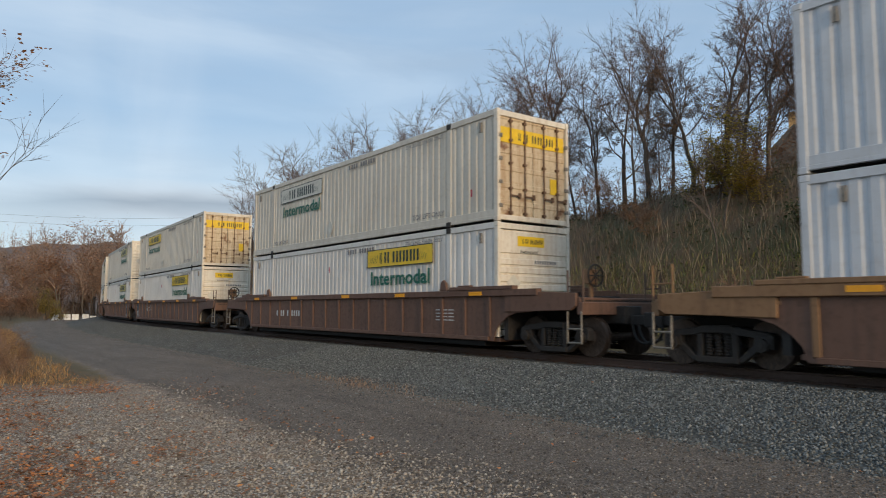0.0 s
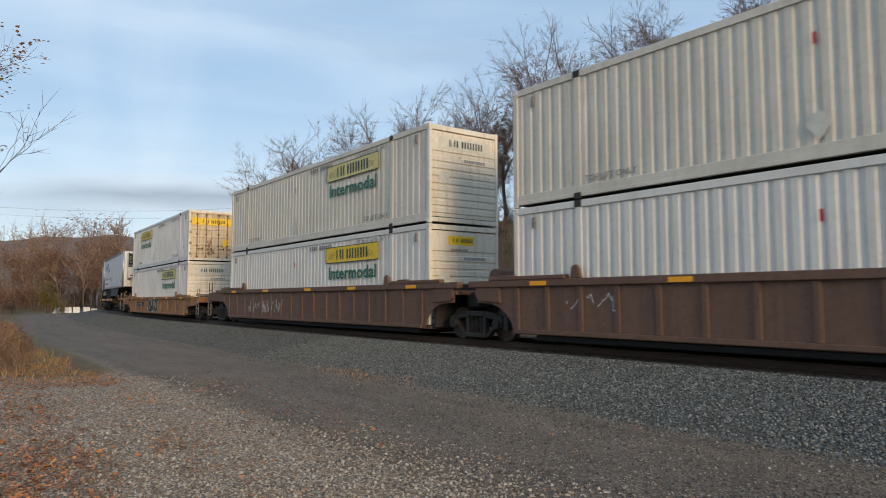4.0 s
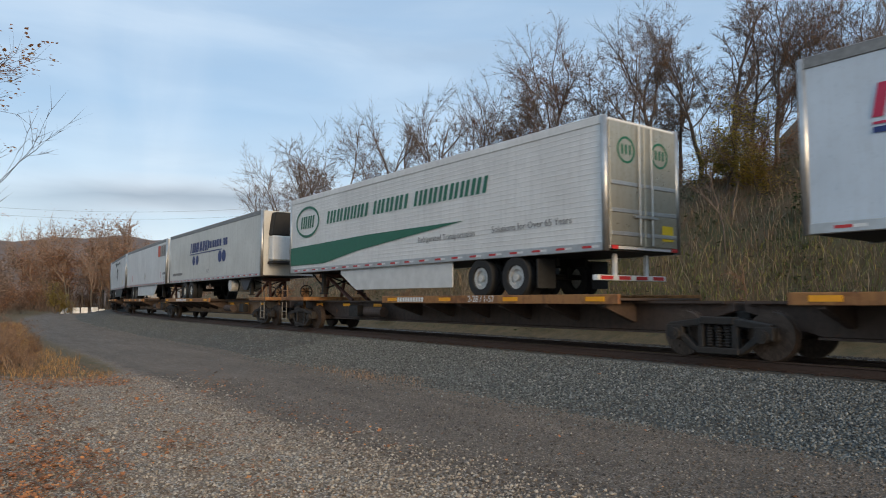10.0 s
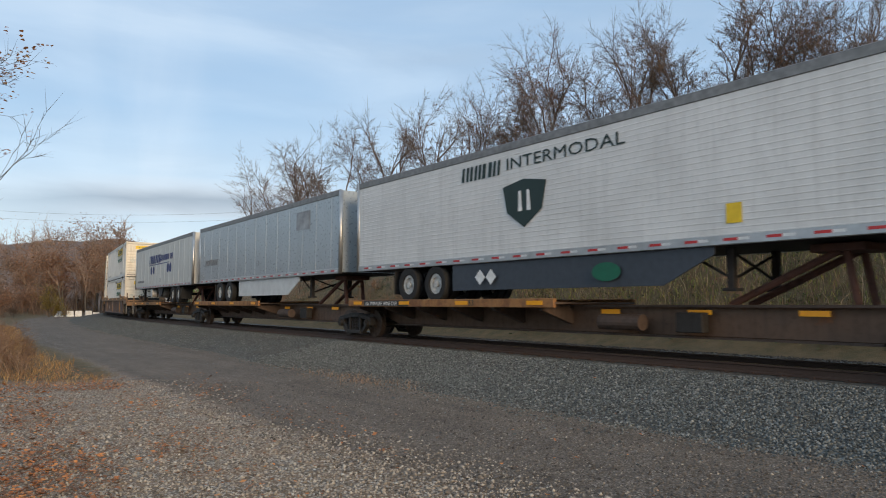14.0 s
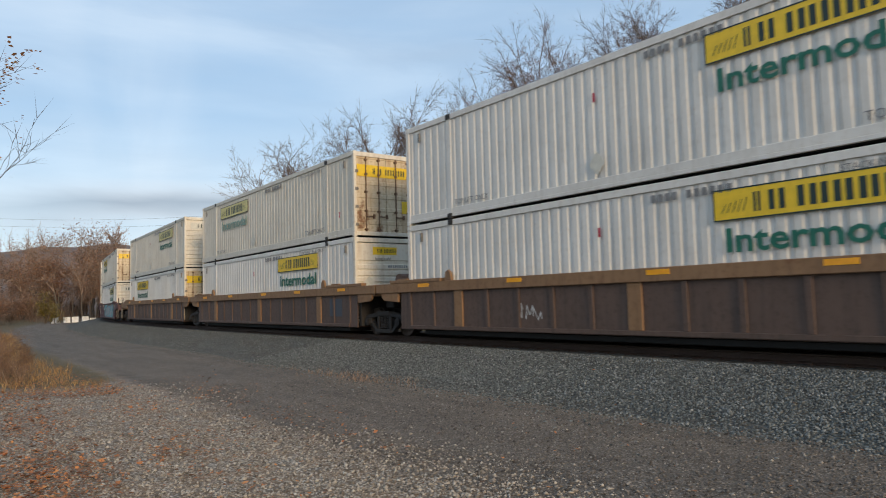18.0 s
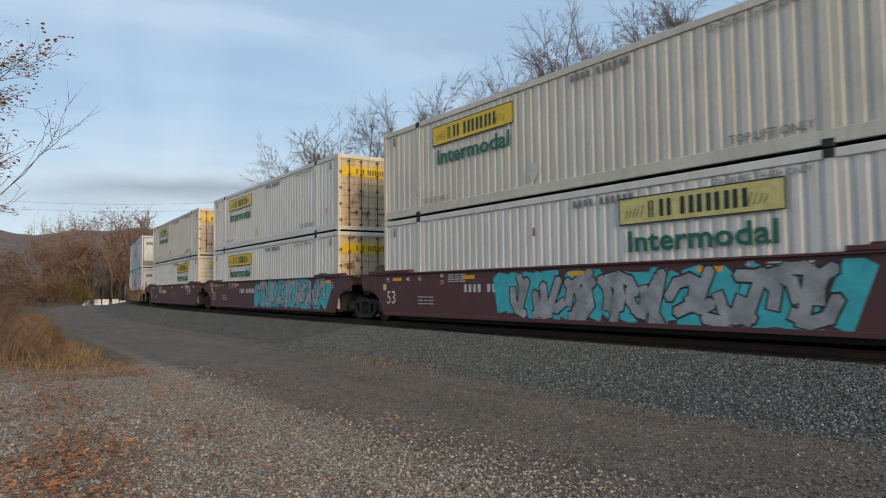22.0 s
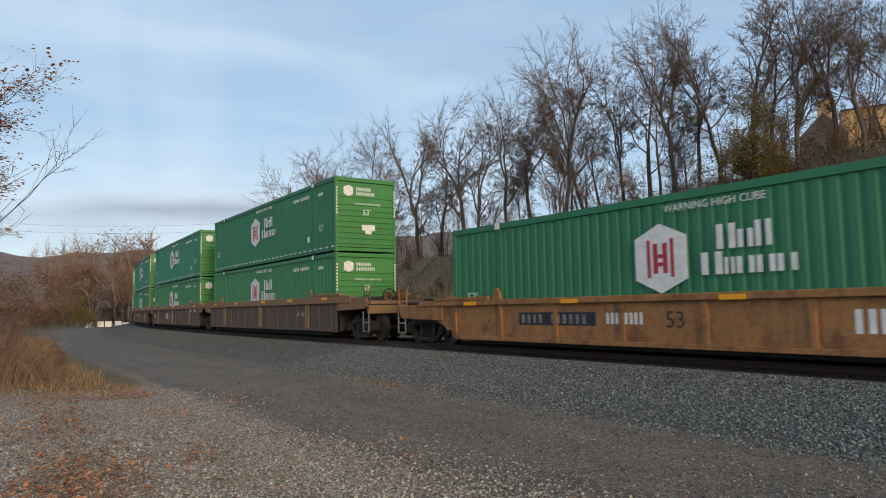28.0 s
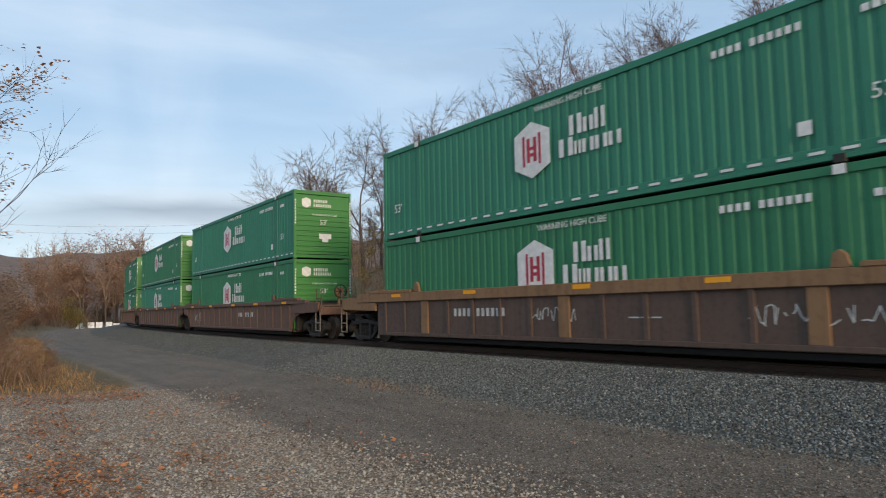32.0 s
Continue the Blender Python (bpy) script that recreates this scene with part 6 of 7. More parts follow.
    for sgn, kind in ((1, front), (-1, rear)):
        rz = 0 if sgn > 0 else 180
        reach = 10.85 if kind == "end" else 9.45
        part("end_bulkhead", cached(("bulk", style), lambda: Shape().box(half - 0.05, half + 0.1, -1.3, 1.3, 0.3, top - 0.03).mesh("end_bulkhead", M["truck"])), root, place(0, 0, 0, rz))
        part("draft_sill", cached(("draft", style, reach), lambda: Shape().box(half, reach + 0.3, -0.3, 0.3, 0.72, 1.12).mesh("draft_sill", M["truck"], 0.02)), root, place(0, 0, 0, rz))
        part("end_platform", cached(("plat", style, reach), lambda: Shape().box(half + 0.05, reach, -1.4, 1.4, top - 0.34, top - 0.22).mesh("end_platform", sill, 0.015)), root, place(0, 0, 0, rz))
        for y in (-1.4, 1.4):
            part("end_gusset", cached(("guss", style, reach), lambda: Shape().prism([(half + 0.1, top - 0.55), (reach - 0.25, top - 0.5), (reach - 0.1, top - 0.4), (reach - 0.1, top - 0.12), (half + 1.3, top - 0.08), (half + 0.9, top), (half + 0.1, top)], -0.04, 0.04).mesh("end_gusset", sill, 0.012)), root, place(0, y, 0, rz))
        if kind == "end":
            coupler(root, sgn * 11.3, sgn)
            part("end_beam", cached(("ebeam", style), lambda: Shape().box(10.75, 10.92, -1.4, 1.4, 0.92, 1.2).mesh("end_beam", sill, 0.015)), root, place(0, 0, 0, rz))
            for y in (-1.36, 1.36):
                handrail(root, sgn * 10.68, y, 0.8 if style != "yellow" else 0.55, 1.1, sill if style in ("yellow", "tan") else M["umber"])
                steps(root, sgn * 10.68, y * 1.03, M["bar_steel"])
            part("crosswalk", cached("crosswalk", lambda: Shape().box(10.2, 10.85, -1.25, 1.25, 1.2, 1.26).box(9.2, 9.9, -1.1, 1.1, 1.3, 1.36).mesh("crosswalk", M["truck"], 0.01)), root, place(0, 0, 0, rz))
            truck(root, sgn * 9.75, s_unit)
        elif sgn < 0:
            truck(root, -9.775, s_unit)
            part("air_reservoir", cached("resv", lambda: Shape().tube((0, -0.75, 0), (0, 0.75, 0), 0.22, 16).mesh("air_reservoir", M["brown"])), root, place(-9.4, 0, top + 0.12))
        else:
            part("joint_cover", cached(("jcov", style), lambda: Shape().box(9.3, 9.75, -0.9, 0.9, 0.85, top - 0.25).mesh("joint_cover", M["truck"], 0.03)), root)
    if front == "end":
        brake_wheel(root, 10.2, -0.3, top + (0.3 if style == "brown" else -0.05))
    for x, z, me, lab in marks:
        part("car_marking", me, root, place(x, -1.4135 + (0.02 if c["n"] else 0), z), lab)
    return root


def spine_car(s_unit, F, B, front, rear, flip, label, marks=(), beam_mat="spine", u_plate=None):
    """A spine car platform: F and B are its truck centres, flip puts the wheel deck at the +x end."""
    root = group_root("spine_car", label, "rail car", "spine cars of the freight train")
    L0, L1 = B + 0.2, F - 0.2
    beam = Shape().prism([(L0 - 0.1, 0.85), (L0 + 1.3, 0.42), (L1 - 1.3, 0.42), (L1 + 0.1, 0.85), (L1 + 0.1, 1.02), (L0 - 0.1, 1.02)], -0.32, 0.32)
    part("spine_beam", beam.mesh("spine_beam", M[beam_mat], 0.015), root)
    part("beam_flange", Shape().box(L0, L1, -0.48, 0.48, 1.0, 1.05).box(L0 + 1.3, L1 - 1.3, -0.45, 0.45, 0.38, 0.42).mesh("beam_flange", M["spine"]), root)
    d = -1 if not flip else 1
    x0, x1 = (-8.3, 1.0) if not flip else (-0.7, 8.5)
    x0, x1 = max(x0, B - 0.1), min(x1, F + 0.1)
    part("wheel_deck", Shape().box(x0, x1, -1.42, 1.42, 1.06, 1.11).mesh("wheel_deck", M["spine"]), root)
    for y in (-1.42, 1.42):
        part("deck_edge", cached(("dedge", round(x1 - x0, 2)), lambda: Shape().box(0, x1 - x0, -0.05, 0.05, 0.98, 1.19).mesh("deck_edge", M["car_yellow"], 0.012)), root, place(x0, y, 0), "weathered yellow deck edge")
        n = 6
        for i in range(n):
            x = x0 + 0.5 + i * (x1 - x0 - 1.0) / (n - 1)
            part("deck_bracket", cached("dbr", lambda: Shape().lift([(0.32 - 0.3, 0.62), (0.06, 0.58), (1.08, 0.92), (1.08, 1.04), (0.02, 1.04)], -0.07, 0.07).mesh("deck_bracket", M["spine"], 0.01)), root, place(x, 0.3 * (1 if y > 0 else -1), 0, 0 if y > 0 else 180))
        for i in range(4):
            part("marker_plate", cached("mark", lambda: Shape().box(-0.26, 0.26, -0.004, 0.004, -0.05, 0.05).mesh("marker_plate", M["marker"])), root, place(x0 + 0.6 + i * (x1 - x0 - 1.2) / 3, y * 1.04, 1.09), "amber reflector plate")
    if u_plate:
        part("stencil_plate", panel(2.5, 0.17, M["spray_black"]), root, place(u_plate, -1.4735, 1.0), "black stencil plate")
    for i in range(3):
        part("marker_plate", MESHES["mark"], root, place((2.2 + i * 2.2) * -d - 0.4, -0.49, 0.9), "amber reflector plate")
    hx = 6.6 * -d
    part("hitch_head", cached("hhead", lambda: Shape().box(-0.45, 0.45, -0.5, 0.5, 1.95, 2.1).mesh("hitch_head", M["hitch"], 0.02)), root, place(hx, 0, 0), "rusty dark trailer hitch")
    for y in (-0.35, 0.35):
        part("hitch_strut", cached(("strut", d), lambda: Shape().tube((0, 0, 1.98), (2.0 * d, 0, 1.05), 0.07, 8).tube((0.1, 0, 1.98), (0.25 * -d, 0, 1.05), 0.07, 8).mesh("hitch_strut", M["hitch"])), root, place(hx, y, 0))
    part("air_reservoir", cached("sresv", lambda: Shape().tube((-0.55, 0, 0), (0.55, 0, 0), 0.17, 16).mesh("air_reservoir", M["spine"])), root, place(2.3 * -d, -0.75, 0.68))
    part("valve_box", cached("svalve", lambda: Shape().box(-0.3, 0.3, -0.12, 0.12, -0.2, 0.2).mesh("valve_box", M["truck"], 0.02)), root, place(3.9 * -d, -0.6, 0.7))
    for sgn, kind, x in ((1, front, F), (-1, rear, B)):
        if kind == "end":
            coupler(root, x + sgn * 1.25, sgn)
            part("end_sill", Shape().box(min(x - sgn * 0.9, x + sgn * 1.2), max(x - sgn * 0.9, x + sgn * 1.2), -0.3, 0.3, 0.75, 1.05).mesh("end_sill", M["spine"], 0.02), root)
            part("end_platform", Shape().box(min(x - sgn * 0.9, x + sgn * 1.15), max(x - sgn * 0.9, x + sgn * 1.15), -1.4, 1.4, 1.06, 1.2).mesh("end_platform", M["car_yellow"], 0.015), root)
            for y in (-1.36, 1.36):
                handrail(root, x + sgn * 0.9, y, 0.45, 1.2, M["tan"])
                steps(root, x + sgn * 0.85, y * 1.03, M["bar_steel"])
            brake_wheel(root, x + sgn * 0.7, -0.6, 1.42)
            truck(root, x, s_unit)
        elif sgn < 0:
            truck(root, x, s_unit)
    for x, z, me, lab in marks:
        part("car_marking", me, root, place(x, -1.42 - 0.062, z), lab)
    return root


# ---- trailers ----
TB, TT = 2.12, 5.06


def ribbed_skin(mat, key):
    def make():
        sh = Shape()
        z = 0.0
        n = 22
        h = (TT - TB - 0.40) / n
        rows = []
        for i in range(n):
            z = TB + 0.18 + i * h
            rows += [(z, 0.0), (z + 0.004, -0.005), (z + 0.022, -0.005), (z + 0.026, 0.0)]
        rows.append((TT - 0.2, 0.0))
        m = len(rows)
        sh.add([(-7.98, y, z) for z, y in rows] + [(7.98, y, z) for z, y in rows], [(i, m + i, m + i + 1, i + 1) for i in range(m - 1)])
        return sh.mesh("side_skin", mat)
    return cached(("tribs", key), make)


def trailer(skin, label, ribs=False, panels=False, nose="plain", flip=False, skirt="", skirt_to=4.6, skirt_from=None, axle=-3.7, tank=None, leg=4.9, rail="top_rail", marks=()):
    """A 53-foot road trailer; x runs along the train, flip puts its doors at the +x end."""
    root = group_root("semi_trailer", label, "trailer", "road trailers on the spine cars")
    mat = M[skin]
    d = 1 if not flip else -1
    for y, rz in ((-1.28, 0), (1.28, 180)):
        if ribs:
            part("side_skin", ribbed_skin(mat, skin), root, place(0, y, 0, rz))
        else:
            part("side_skin", cached(("tside", skin), lambda: Shape().box(-7.98, 7.98, 0, 0.03, TB + 0.18, TT - 0.2).mesh("side_skin", mat)), root, place(0, y, 0, rz))
        if panels:
            for i in range(13):
                part("seam", cached(("seam", skin), lambda: Shape().box(-0.02, 0.02, -0.006, 0.01, TB + 0.18, TT - 0.2).mesh("seam", mat)), root, place(-7.3 + i * 1.22, y, 0, rz))
        part("top_rail", cached(("ttop", rail), lambda: Shape().box(-8.05, 8.05, -0.02, 0.05, TT - 0.2, TT).mesh("top_rail", M[rail], 0.012)), root, place(0, y, 0, rz))
        part("bottom_rail", cached("tbot", lambda: Shape().box(-8.05, 8.05, -0.02, 0.06, TB, TB + 0.18).mesh("bottom_rail", M["alu"], 0.012)), root, place(0, y, 0, rz))
    for i in range(20):
        x = -7.6 + i * 0.79
        part("reflector", cached("refl", lambda: Shape().box(0, 0.27, 0, 0.003, 0, 0.05).mesh("reflector", M["tape_red"])), root, place(x, -1.305, TB + 0.07), "red reflective strip")
        part("reflector", cached("reflw", lambda: Shape().box(0.28, 0.48, 0, 0.003, 0, 0.05).mesh("reflector", M["tape_white"])), root, place(x, -1.305, TB + 0.07), "white reflective strip")
    part("roof", cached(("troof", skin), lambda: Shape().box(-8.0, 8.0, -1.25, 1.25, TT - 0.06, TT - 0.02).mesh("roof", mat)), root)
    part("underfloor", cached("tunder", lambda: Shape().box(-8.0, 8.0, -1.2, 1.2, TB + 0.01, TB + 0.1).mesh("underfloor", M["dark"])), root)
    for x in (-8.03, 8.03):
        for y in (-1.25, 1.25):
            part("corner_post", cached("tpost", lambda: Shape().tube((0, 0, TB), (0, 0, TT - 0.02), 0.075, 10).mesh("corner_post", M["alu"], soft=True)), root, place(x, y, 0), "dull metal corner post")
        part("end_wall", cached(("tend", skin), lambda: Shape().box(-0.03, 0.03, -1.2, 1.2, TB + 0.05, TT - 0.05).mesh("end_wall", mat if nose != "doors" else M["steel_bright"])), root, place(x, 0, 0))
    if nose == "reefer":
        part("cooling_unit", cached("cool_a", lambda: Shape().lift([(-0.98, 2.75), (0.98, 2.75), (0.98, 4.95), (-0.98, 4.95)], 8.06, 8.62).mesh("cooling_unit", M["front"], 0.07)), root, None, "white refrigeration unit with black grilles")
        part("grille", cached("cool_g", lambda: grille(-0.94, -0.3, 3.72, 4.9)), root, place(8.62, 0, 0), "black louvred grille")
        part("grille", cached("cool_h", lambda: grille(0.74, 0.95, 3.72, 4.9)), root, place(8.62, 0, 0), "black louvred grille")
        dr = part("unit_door", cached("cool_door", lambda: Shape().box(8.62, 8.66, -0.24, 0.68, 3.66, 4.88).mesh("unit_door", M["front"], 0.02)), root, None, "cream service door")
        part("door_seal", cached("cool_seal", lambda: Shape().box(8.655, 8.665, -0.24, 0.68, 3.62, 3.66).box(8.655, 8.665, 0.68, 0.7, 3.62, 4.9).mesh("door_seal", M["dark"])), dr)
        for y, z in ((-0.7, 3.05), (0.05, 3.2), (0.35, 3.2)):
            part("latch", cached("cool_latch", lambda: Shape().box(8.62, 8.635, -0.1, 0.1, -0.03, 0.03).mesh("latch", M["dark"], 0.005)), root, place(0, y, z))
        part("sill_stain", cached("cool_sill", lambda: Shape().box(8.05, 8.3, -1.1, 1.1, 2.16, 2.72).mesh("sill_stain", M["front"], 0.02)), root, None, "stained cream lower nose panel")
        part("unit_frame", cached("cool_f", lambda: Shape().tube((8.66, -0.98, 2.85), (8.66, 0.98, 2.85), 0.03, 6).tube((8.66, -0.47, 2.85), (8.66, -0.47, 4.9), 0.02, 6).mesh("unit_frame", M["dark"])), root)
    elif nose == "reefer_black":
        part("cooling_unit", cached("cool_b", lambda: Shape().lift([(-0.98, 2.8), (0.98, 2.8), (0.98, 3.9), (-0.98, 3.9)], 8.06, 8.6).mesh("cooling_unit", M["tw"], 0.06)), root, None, "white lower cooling cabinet")
        part("cooling_top", cached("cool_c", lambda: Shape().lift([(-0.98, 3.92), (0.98, 3.92), (0.85, 4.95), (-0.85, 4.95)], 8.06, 8.56).mesh("cooling_top", M["dark"], 0.05)), root, None, "black louvred top")
        part("grille", cached("cool_k", lambda: grille(-0.2, 0.8, 4.0, 4.85)), root, place(8.57, 0, 0))
        part("unit_base", cached("cool_d", lambda: Shape().lift([(-1.0, 2.66), (1.0, 2.66), (1.0, 2.78), (-1.0, 2.78)], 8.06, 8.64).mesh("unit_base", M["dark"], 0.02)), root)
    elif nose == "doors":
        for y in (-1.17, 0.01):
            dd = part("door", cached("tdoor", lambda: Shape().box(0, 0.03, 0, 1.16, TB + 0.12, TT - 0.1).mesh("door", M["door_steel"], 0.012)), root, place(8.07, y, 0), "polished steel door leaf")
            part("lock_bar", cached("tlock", lambda: Shape().tube((0.06, 0, TB + 0.15), (0.06, 0, TT - 0.12), 0.02, 6).box(0.03, 0.08, -0.2, 0.2, TB + 0.75, TB + 0.8).mesh("lock_bar", M["alu"])), dd, place(0.02, 0.95 if y < 0 else 0.2, 0))
            for z in (2.5, 3.0, 3.6):
                part("hinge_strap", cached("tstrap", lambda: Shape().box(0.03, 0.05, 0.03, 1.13, -0.045, 0.045).mesh("hinge_strap", M["alu"], 0.008)), dd, place(0, 0, z), "bright horizontal strap")
            part("emblem", cached("temb", lambda: turned(Shape().ring(0, 0, 0.3, 0.25, 0, 0.003, 24).box(-0.16, -0.1, 0, 0.003, -0.1, 0.12).box(-0.03, 0.03, 0, 0.003, -0.1, 0.12).box(0.1, 0.16, 0, 0.003, -0.1, 0.12).mesh("emblem", M["fir_green"]))), dd, place(0.037, 0.55, 4.35))
        part("bumper", cached("tbump", lambda: Shape().box(7.6, 7.75, -1.2, 1.2, 1.5, 1.62).box(7.64, 7.72, -0.6, -0.5, 1.62, 2.1).box(7.64, 7.72, 0.5, 0.6, 1.62, 2.1).mesh("bumper", M["tape_white"], 0.01)), root)
        for y in (-0.9, -0.3, 0.3, 0.9):
            part("reflector", cached("refl2", lambda: Shape().box(7.755, 7.76, -0.2, 0.2, 1.52, 1.6).mesh("reflector", M["tape_red"])), root, place(0, y, 0))
        part("sign_panel", cached("tsign", lambda: Shape().box(8.105, 8.11, 0.6, 1.0, 2.4, 2.75).mesh("sign_panel", M["yellow"])), root)
        for y in (-1.05, 1.05):
            part("tail_lamp", cached("tlamp", lambda: Shape().box(8.1, 8.12, -0.1, 0.1, 2.16, 2.24).mesh("tail_lamp", M["tape_red"])), root, place(0, y, 0))
    # running gear
    for ax in (axle * d, (axle + 1.35) * d):
        w = part("axle", cached("taxle", lambda: Shape().tube((0, -1.1, 1.66), (0, 1.1, 1.66), 0.07, 8).box(-0.12, 0.12, -0.6, -0.45, 1.6, 2.0).box(-0.12, 0.12, 0.45, 0.6, 1.6, 2.0).mesh("axle", M["dark"])), root, place(ax, 0, 0))
        for y, rz in ((-1.02, 0), (1.02, 180)):
            part("tyre", cached("ttyre", lambda: tyre_mesh()), w, place(0, y, 1.63, rz))
            part("rim", cached("trim", lambda: rim_mesh()), w, place(0, y, 1.63, rz), "white-painted wheel rim")
    part("bogie_frame", cached("tbog", lambda: Shape().box(-1.4, 1.4, -0.55, -0.45, 1.9, 2.12).box(-1.4, 1.4, 0.45, 0.55, 1.9, 2.12).mesh("bogie_frame", M["dark"])), root, place((axle + 0.67) * d, 0, 0))
    for y in (-0.95, 0.95):
        part("mud_flap", cached("flap", lambda: Shape().box(-0.015, 0.015, -0.3, 0.3, 1.35, 2.05).mesh("mud_flap", M["tyre"])), root, place((axle - 0.75) * d, y, 0))
        part("landing_leg", cached("leg", lambda: Shape().box(-0.07, 0.07, -0.07, 0.07, 1.35, 2.12).box(-0.15, 0.15, -0.12, 0.12, 1.3, 1.36).mesh("landing_leg", M["truck"], 0.01)), root, place(leg * d, y * 0.85, 0))
    part("leg_brace", cached("brace", lambda: Shape().tube((0, -0.8, 1.5), (0, 0.8, 2.05), 0.03, 6).tube((0, 0.8, 1.5), (0, -0.8, 2.05), 0.03, 6).tube((0.05, -0.8, 1.5), (-1.0, -0.8, 2.1), 0.03, 6).mesh("leg_brace", M["truck"])), root, place(leg * d, 0, 0))
    if tank:
        across, tx = tank
        t = part("fuel_tank", cached("ftank", lambda: Shape().tube((-0.75, 0, 0), (0.75, 0, 0), 0.28, 20).mesh("fuel_tank", M["rim"])), root, place(tx, -0.45 if across else -0.85, 1.78, 90 if across else 0), "white cylindrical fuel tank")
        part("tank_strap", cached("fstrap", lambda: Shape().tube((-0.42, 0, 0), (-0.36, 0, 0), 0.29, 20).tube((0.36, 0, 0), (0.42, 0, 0), 0.29, 20).mesh("tank_strap", M["dark"])), t)
        part("tank_guard", cached("fguard", lambda: Shape().prism([(-0.8, 2.12), (-0.2, 1.55), (0.2, 1.55), (0.8, 2.12)], -0.05, 0.05).mesh("tank_guard", M["skirt_dark"])), root, place(tx + 1.5, -0.9, 0))
    if skirt:
        sm = M["skirt_dark"] if skirt == "dark" else M["skirt_white"]
        a, b = (skirt_from if skirt_from is not None else axle + 2.0) * d, skirt_to * d
        pts = [(a, TB), (a, 1.42), (b - 0.5 * d, 1.42), (b + 0.6 * d, TB - 0.15), (b + 0.6 * d, TB)]
        if d < 0:
            pts = pts[::-1]
        part("side_skirt", cached(("skirt", skirt, axle, skirt_to, skirt_from, d), lambda: Shape().prism(pts, -0.02, 0.02).mesh("side_skirt", sm, 0.004)), root, place(0, -1.2, 0), "%s aerodynamic side skirt" % ("dark" if skirt == "dark" else "white"))
    for x, z, me, lab in marks:
        part("side_marking", me, root, place(x, -1.2965, z), lab)
    return root


def grille(y0, y1, z0, z1):
    sh = Shape().box(-0.01, 0.0, y0, y1, z0, z1)
    n = 9
    for i in range(n):
        z = z0 + 0.04 + i * (z1 - z0 - 0.08) / n
        sh.lift([(y0 + 0.03, z), (y1 - 0.03, z), (y1 - 0.03, z + 0.05), (y0 + 0.03, z + 0.05)], 0.0, 0.03)
    return sh.mesh("grille", M["dark"])


def tyre_mesh():
    sh = Shape()
    for y in (-0.13, 0.16):
        sh.ring(0, 0, 0.50, 0.29, y - 0.12, y + 0.12, 28)
    return sh.mesh("tyre", M["tyre"], 0.02)


def rim_mesh():
    sh = Shape().ring(0, 0, 0.292, 0.2, -0.2, 0.0, 24).tube((0, -0.14, 0), (0, 0.0, 0), 0.205, 20).tube((0, -0.22, 0), (0, -0.1, 0), 0.09, 14)
    for k in range(5):
        a = 2 * math.pi * k / 5
        sh.tube((0.15 * math.cos(a), -0.15, 0.15 * math.sin(a)), (0.15 * math.cos(a), -0.135, 0.15 * math.sin(a)), 0.03, 8)
    return sh.mesh("rim", M["rim"])

# ---- the train ----


def scrawl(seed, w, h, mats, letters_n=5):
    """Painted lettering-like shapes in three flat layers: a cloud, fat outlines and their fill."""
    def stroke(sh, a, b, t, y):
        dx, dz = b[0] - a[0], b[1] - a[1]
        ln = math.hypot(dx, dz) or 1
        ux, uz = dx / ln * t * 0.6, dz / ln * t * 0.6
        nx, nz = -dz / ln * t, dx / ln * t
        pts = [(a[0] - ux - nx, a[1] - uz - nz), (b[0] + ux - nx, b[1] + uz - nz), (b[0] + ux * 2, b[1] + uz * 2), (b[0] + ux + nx, b[1] + uz + nz), (a[0] - ux + nx, a[1] - uz + nz)]
        sh.prism([(px, min(max(pz, 0.0), h)) for px, pz in pts], y, 0.0)

    def make(layer):
        r = random.Random(seed)
        sh = Shape()
        if layer == 0:
            n = int(w * 2.4)
            for i in range(n):
                x = w * i / n + r.uniform(-0.1, 0.1)
                stroke(sh, (x, h * r.uniform(0.12, 0.3)), (x + r.uniform(-0.2, 0.5), h * r.uniform(0.6, 0.86)), 0.26 + 0.1 * r.random(), -0.001 - 0.00005 * i)
            return sh.mesh("paint", mats[0])
        cell = w * 0.94 / letters_n
        for i in range(letters_n):
            x = w * 0.03 + cell * i
            ends = []
            for q in range(3):
                cx, cz = x + cell * (0.15 + 0.35 * q) + r.uniform(-0.1, 0.1), h * r.uniform(0.4, 0.6)
                a0, sweep_a = r.uniform(0, 6.28), r.choice((-1, 1)) * r.uniform(1.3, 2.6)
                rx, rz = cell * r.uniform(0.25, 0.5), h * r.uniform(0.28, 0.4)
                bend = [(cx + rx * math.cos(a0 + sweep_a * k / 3), cz + rz * math.sin(a0 + sweep_a * k / 3)) for k in range(4)]
                ends += list(zip(bend, bend[1:]))
            ends.append(((x + cell * 0.3, h * r.uniform(0.05, 0.3)), (x + cell * r.uniform(0.3, 0.7), h * r.uniform(0.75, 0.95))))
            for j, (a, b) in enumerate(ends):
                stroke(sh, a, b, 0.145 if layer == 1 else 0.105, (-0.0035 if layer == 1 else -0.006) - 0.0001 * j - 0.00005 * i)
        return sh.mesh("paint", mats[layer])
    return [make(0), make(1), make(2)]


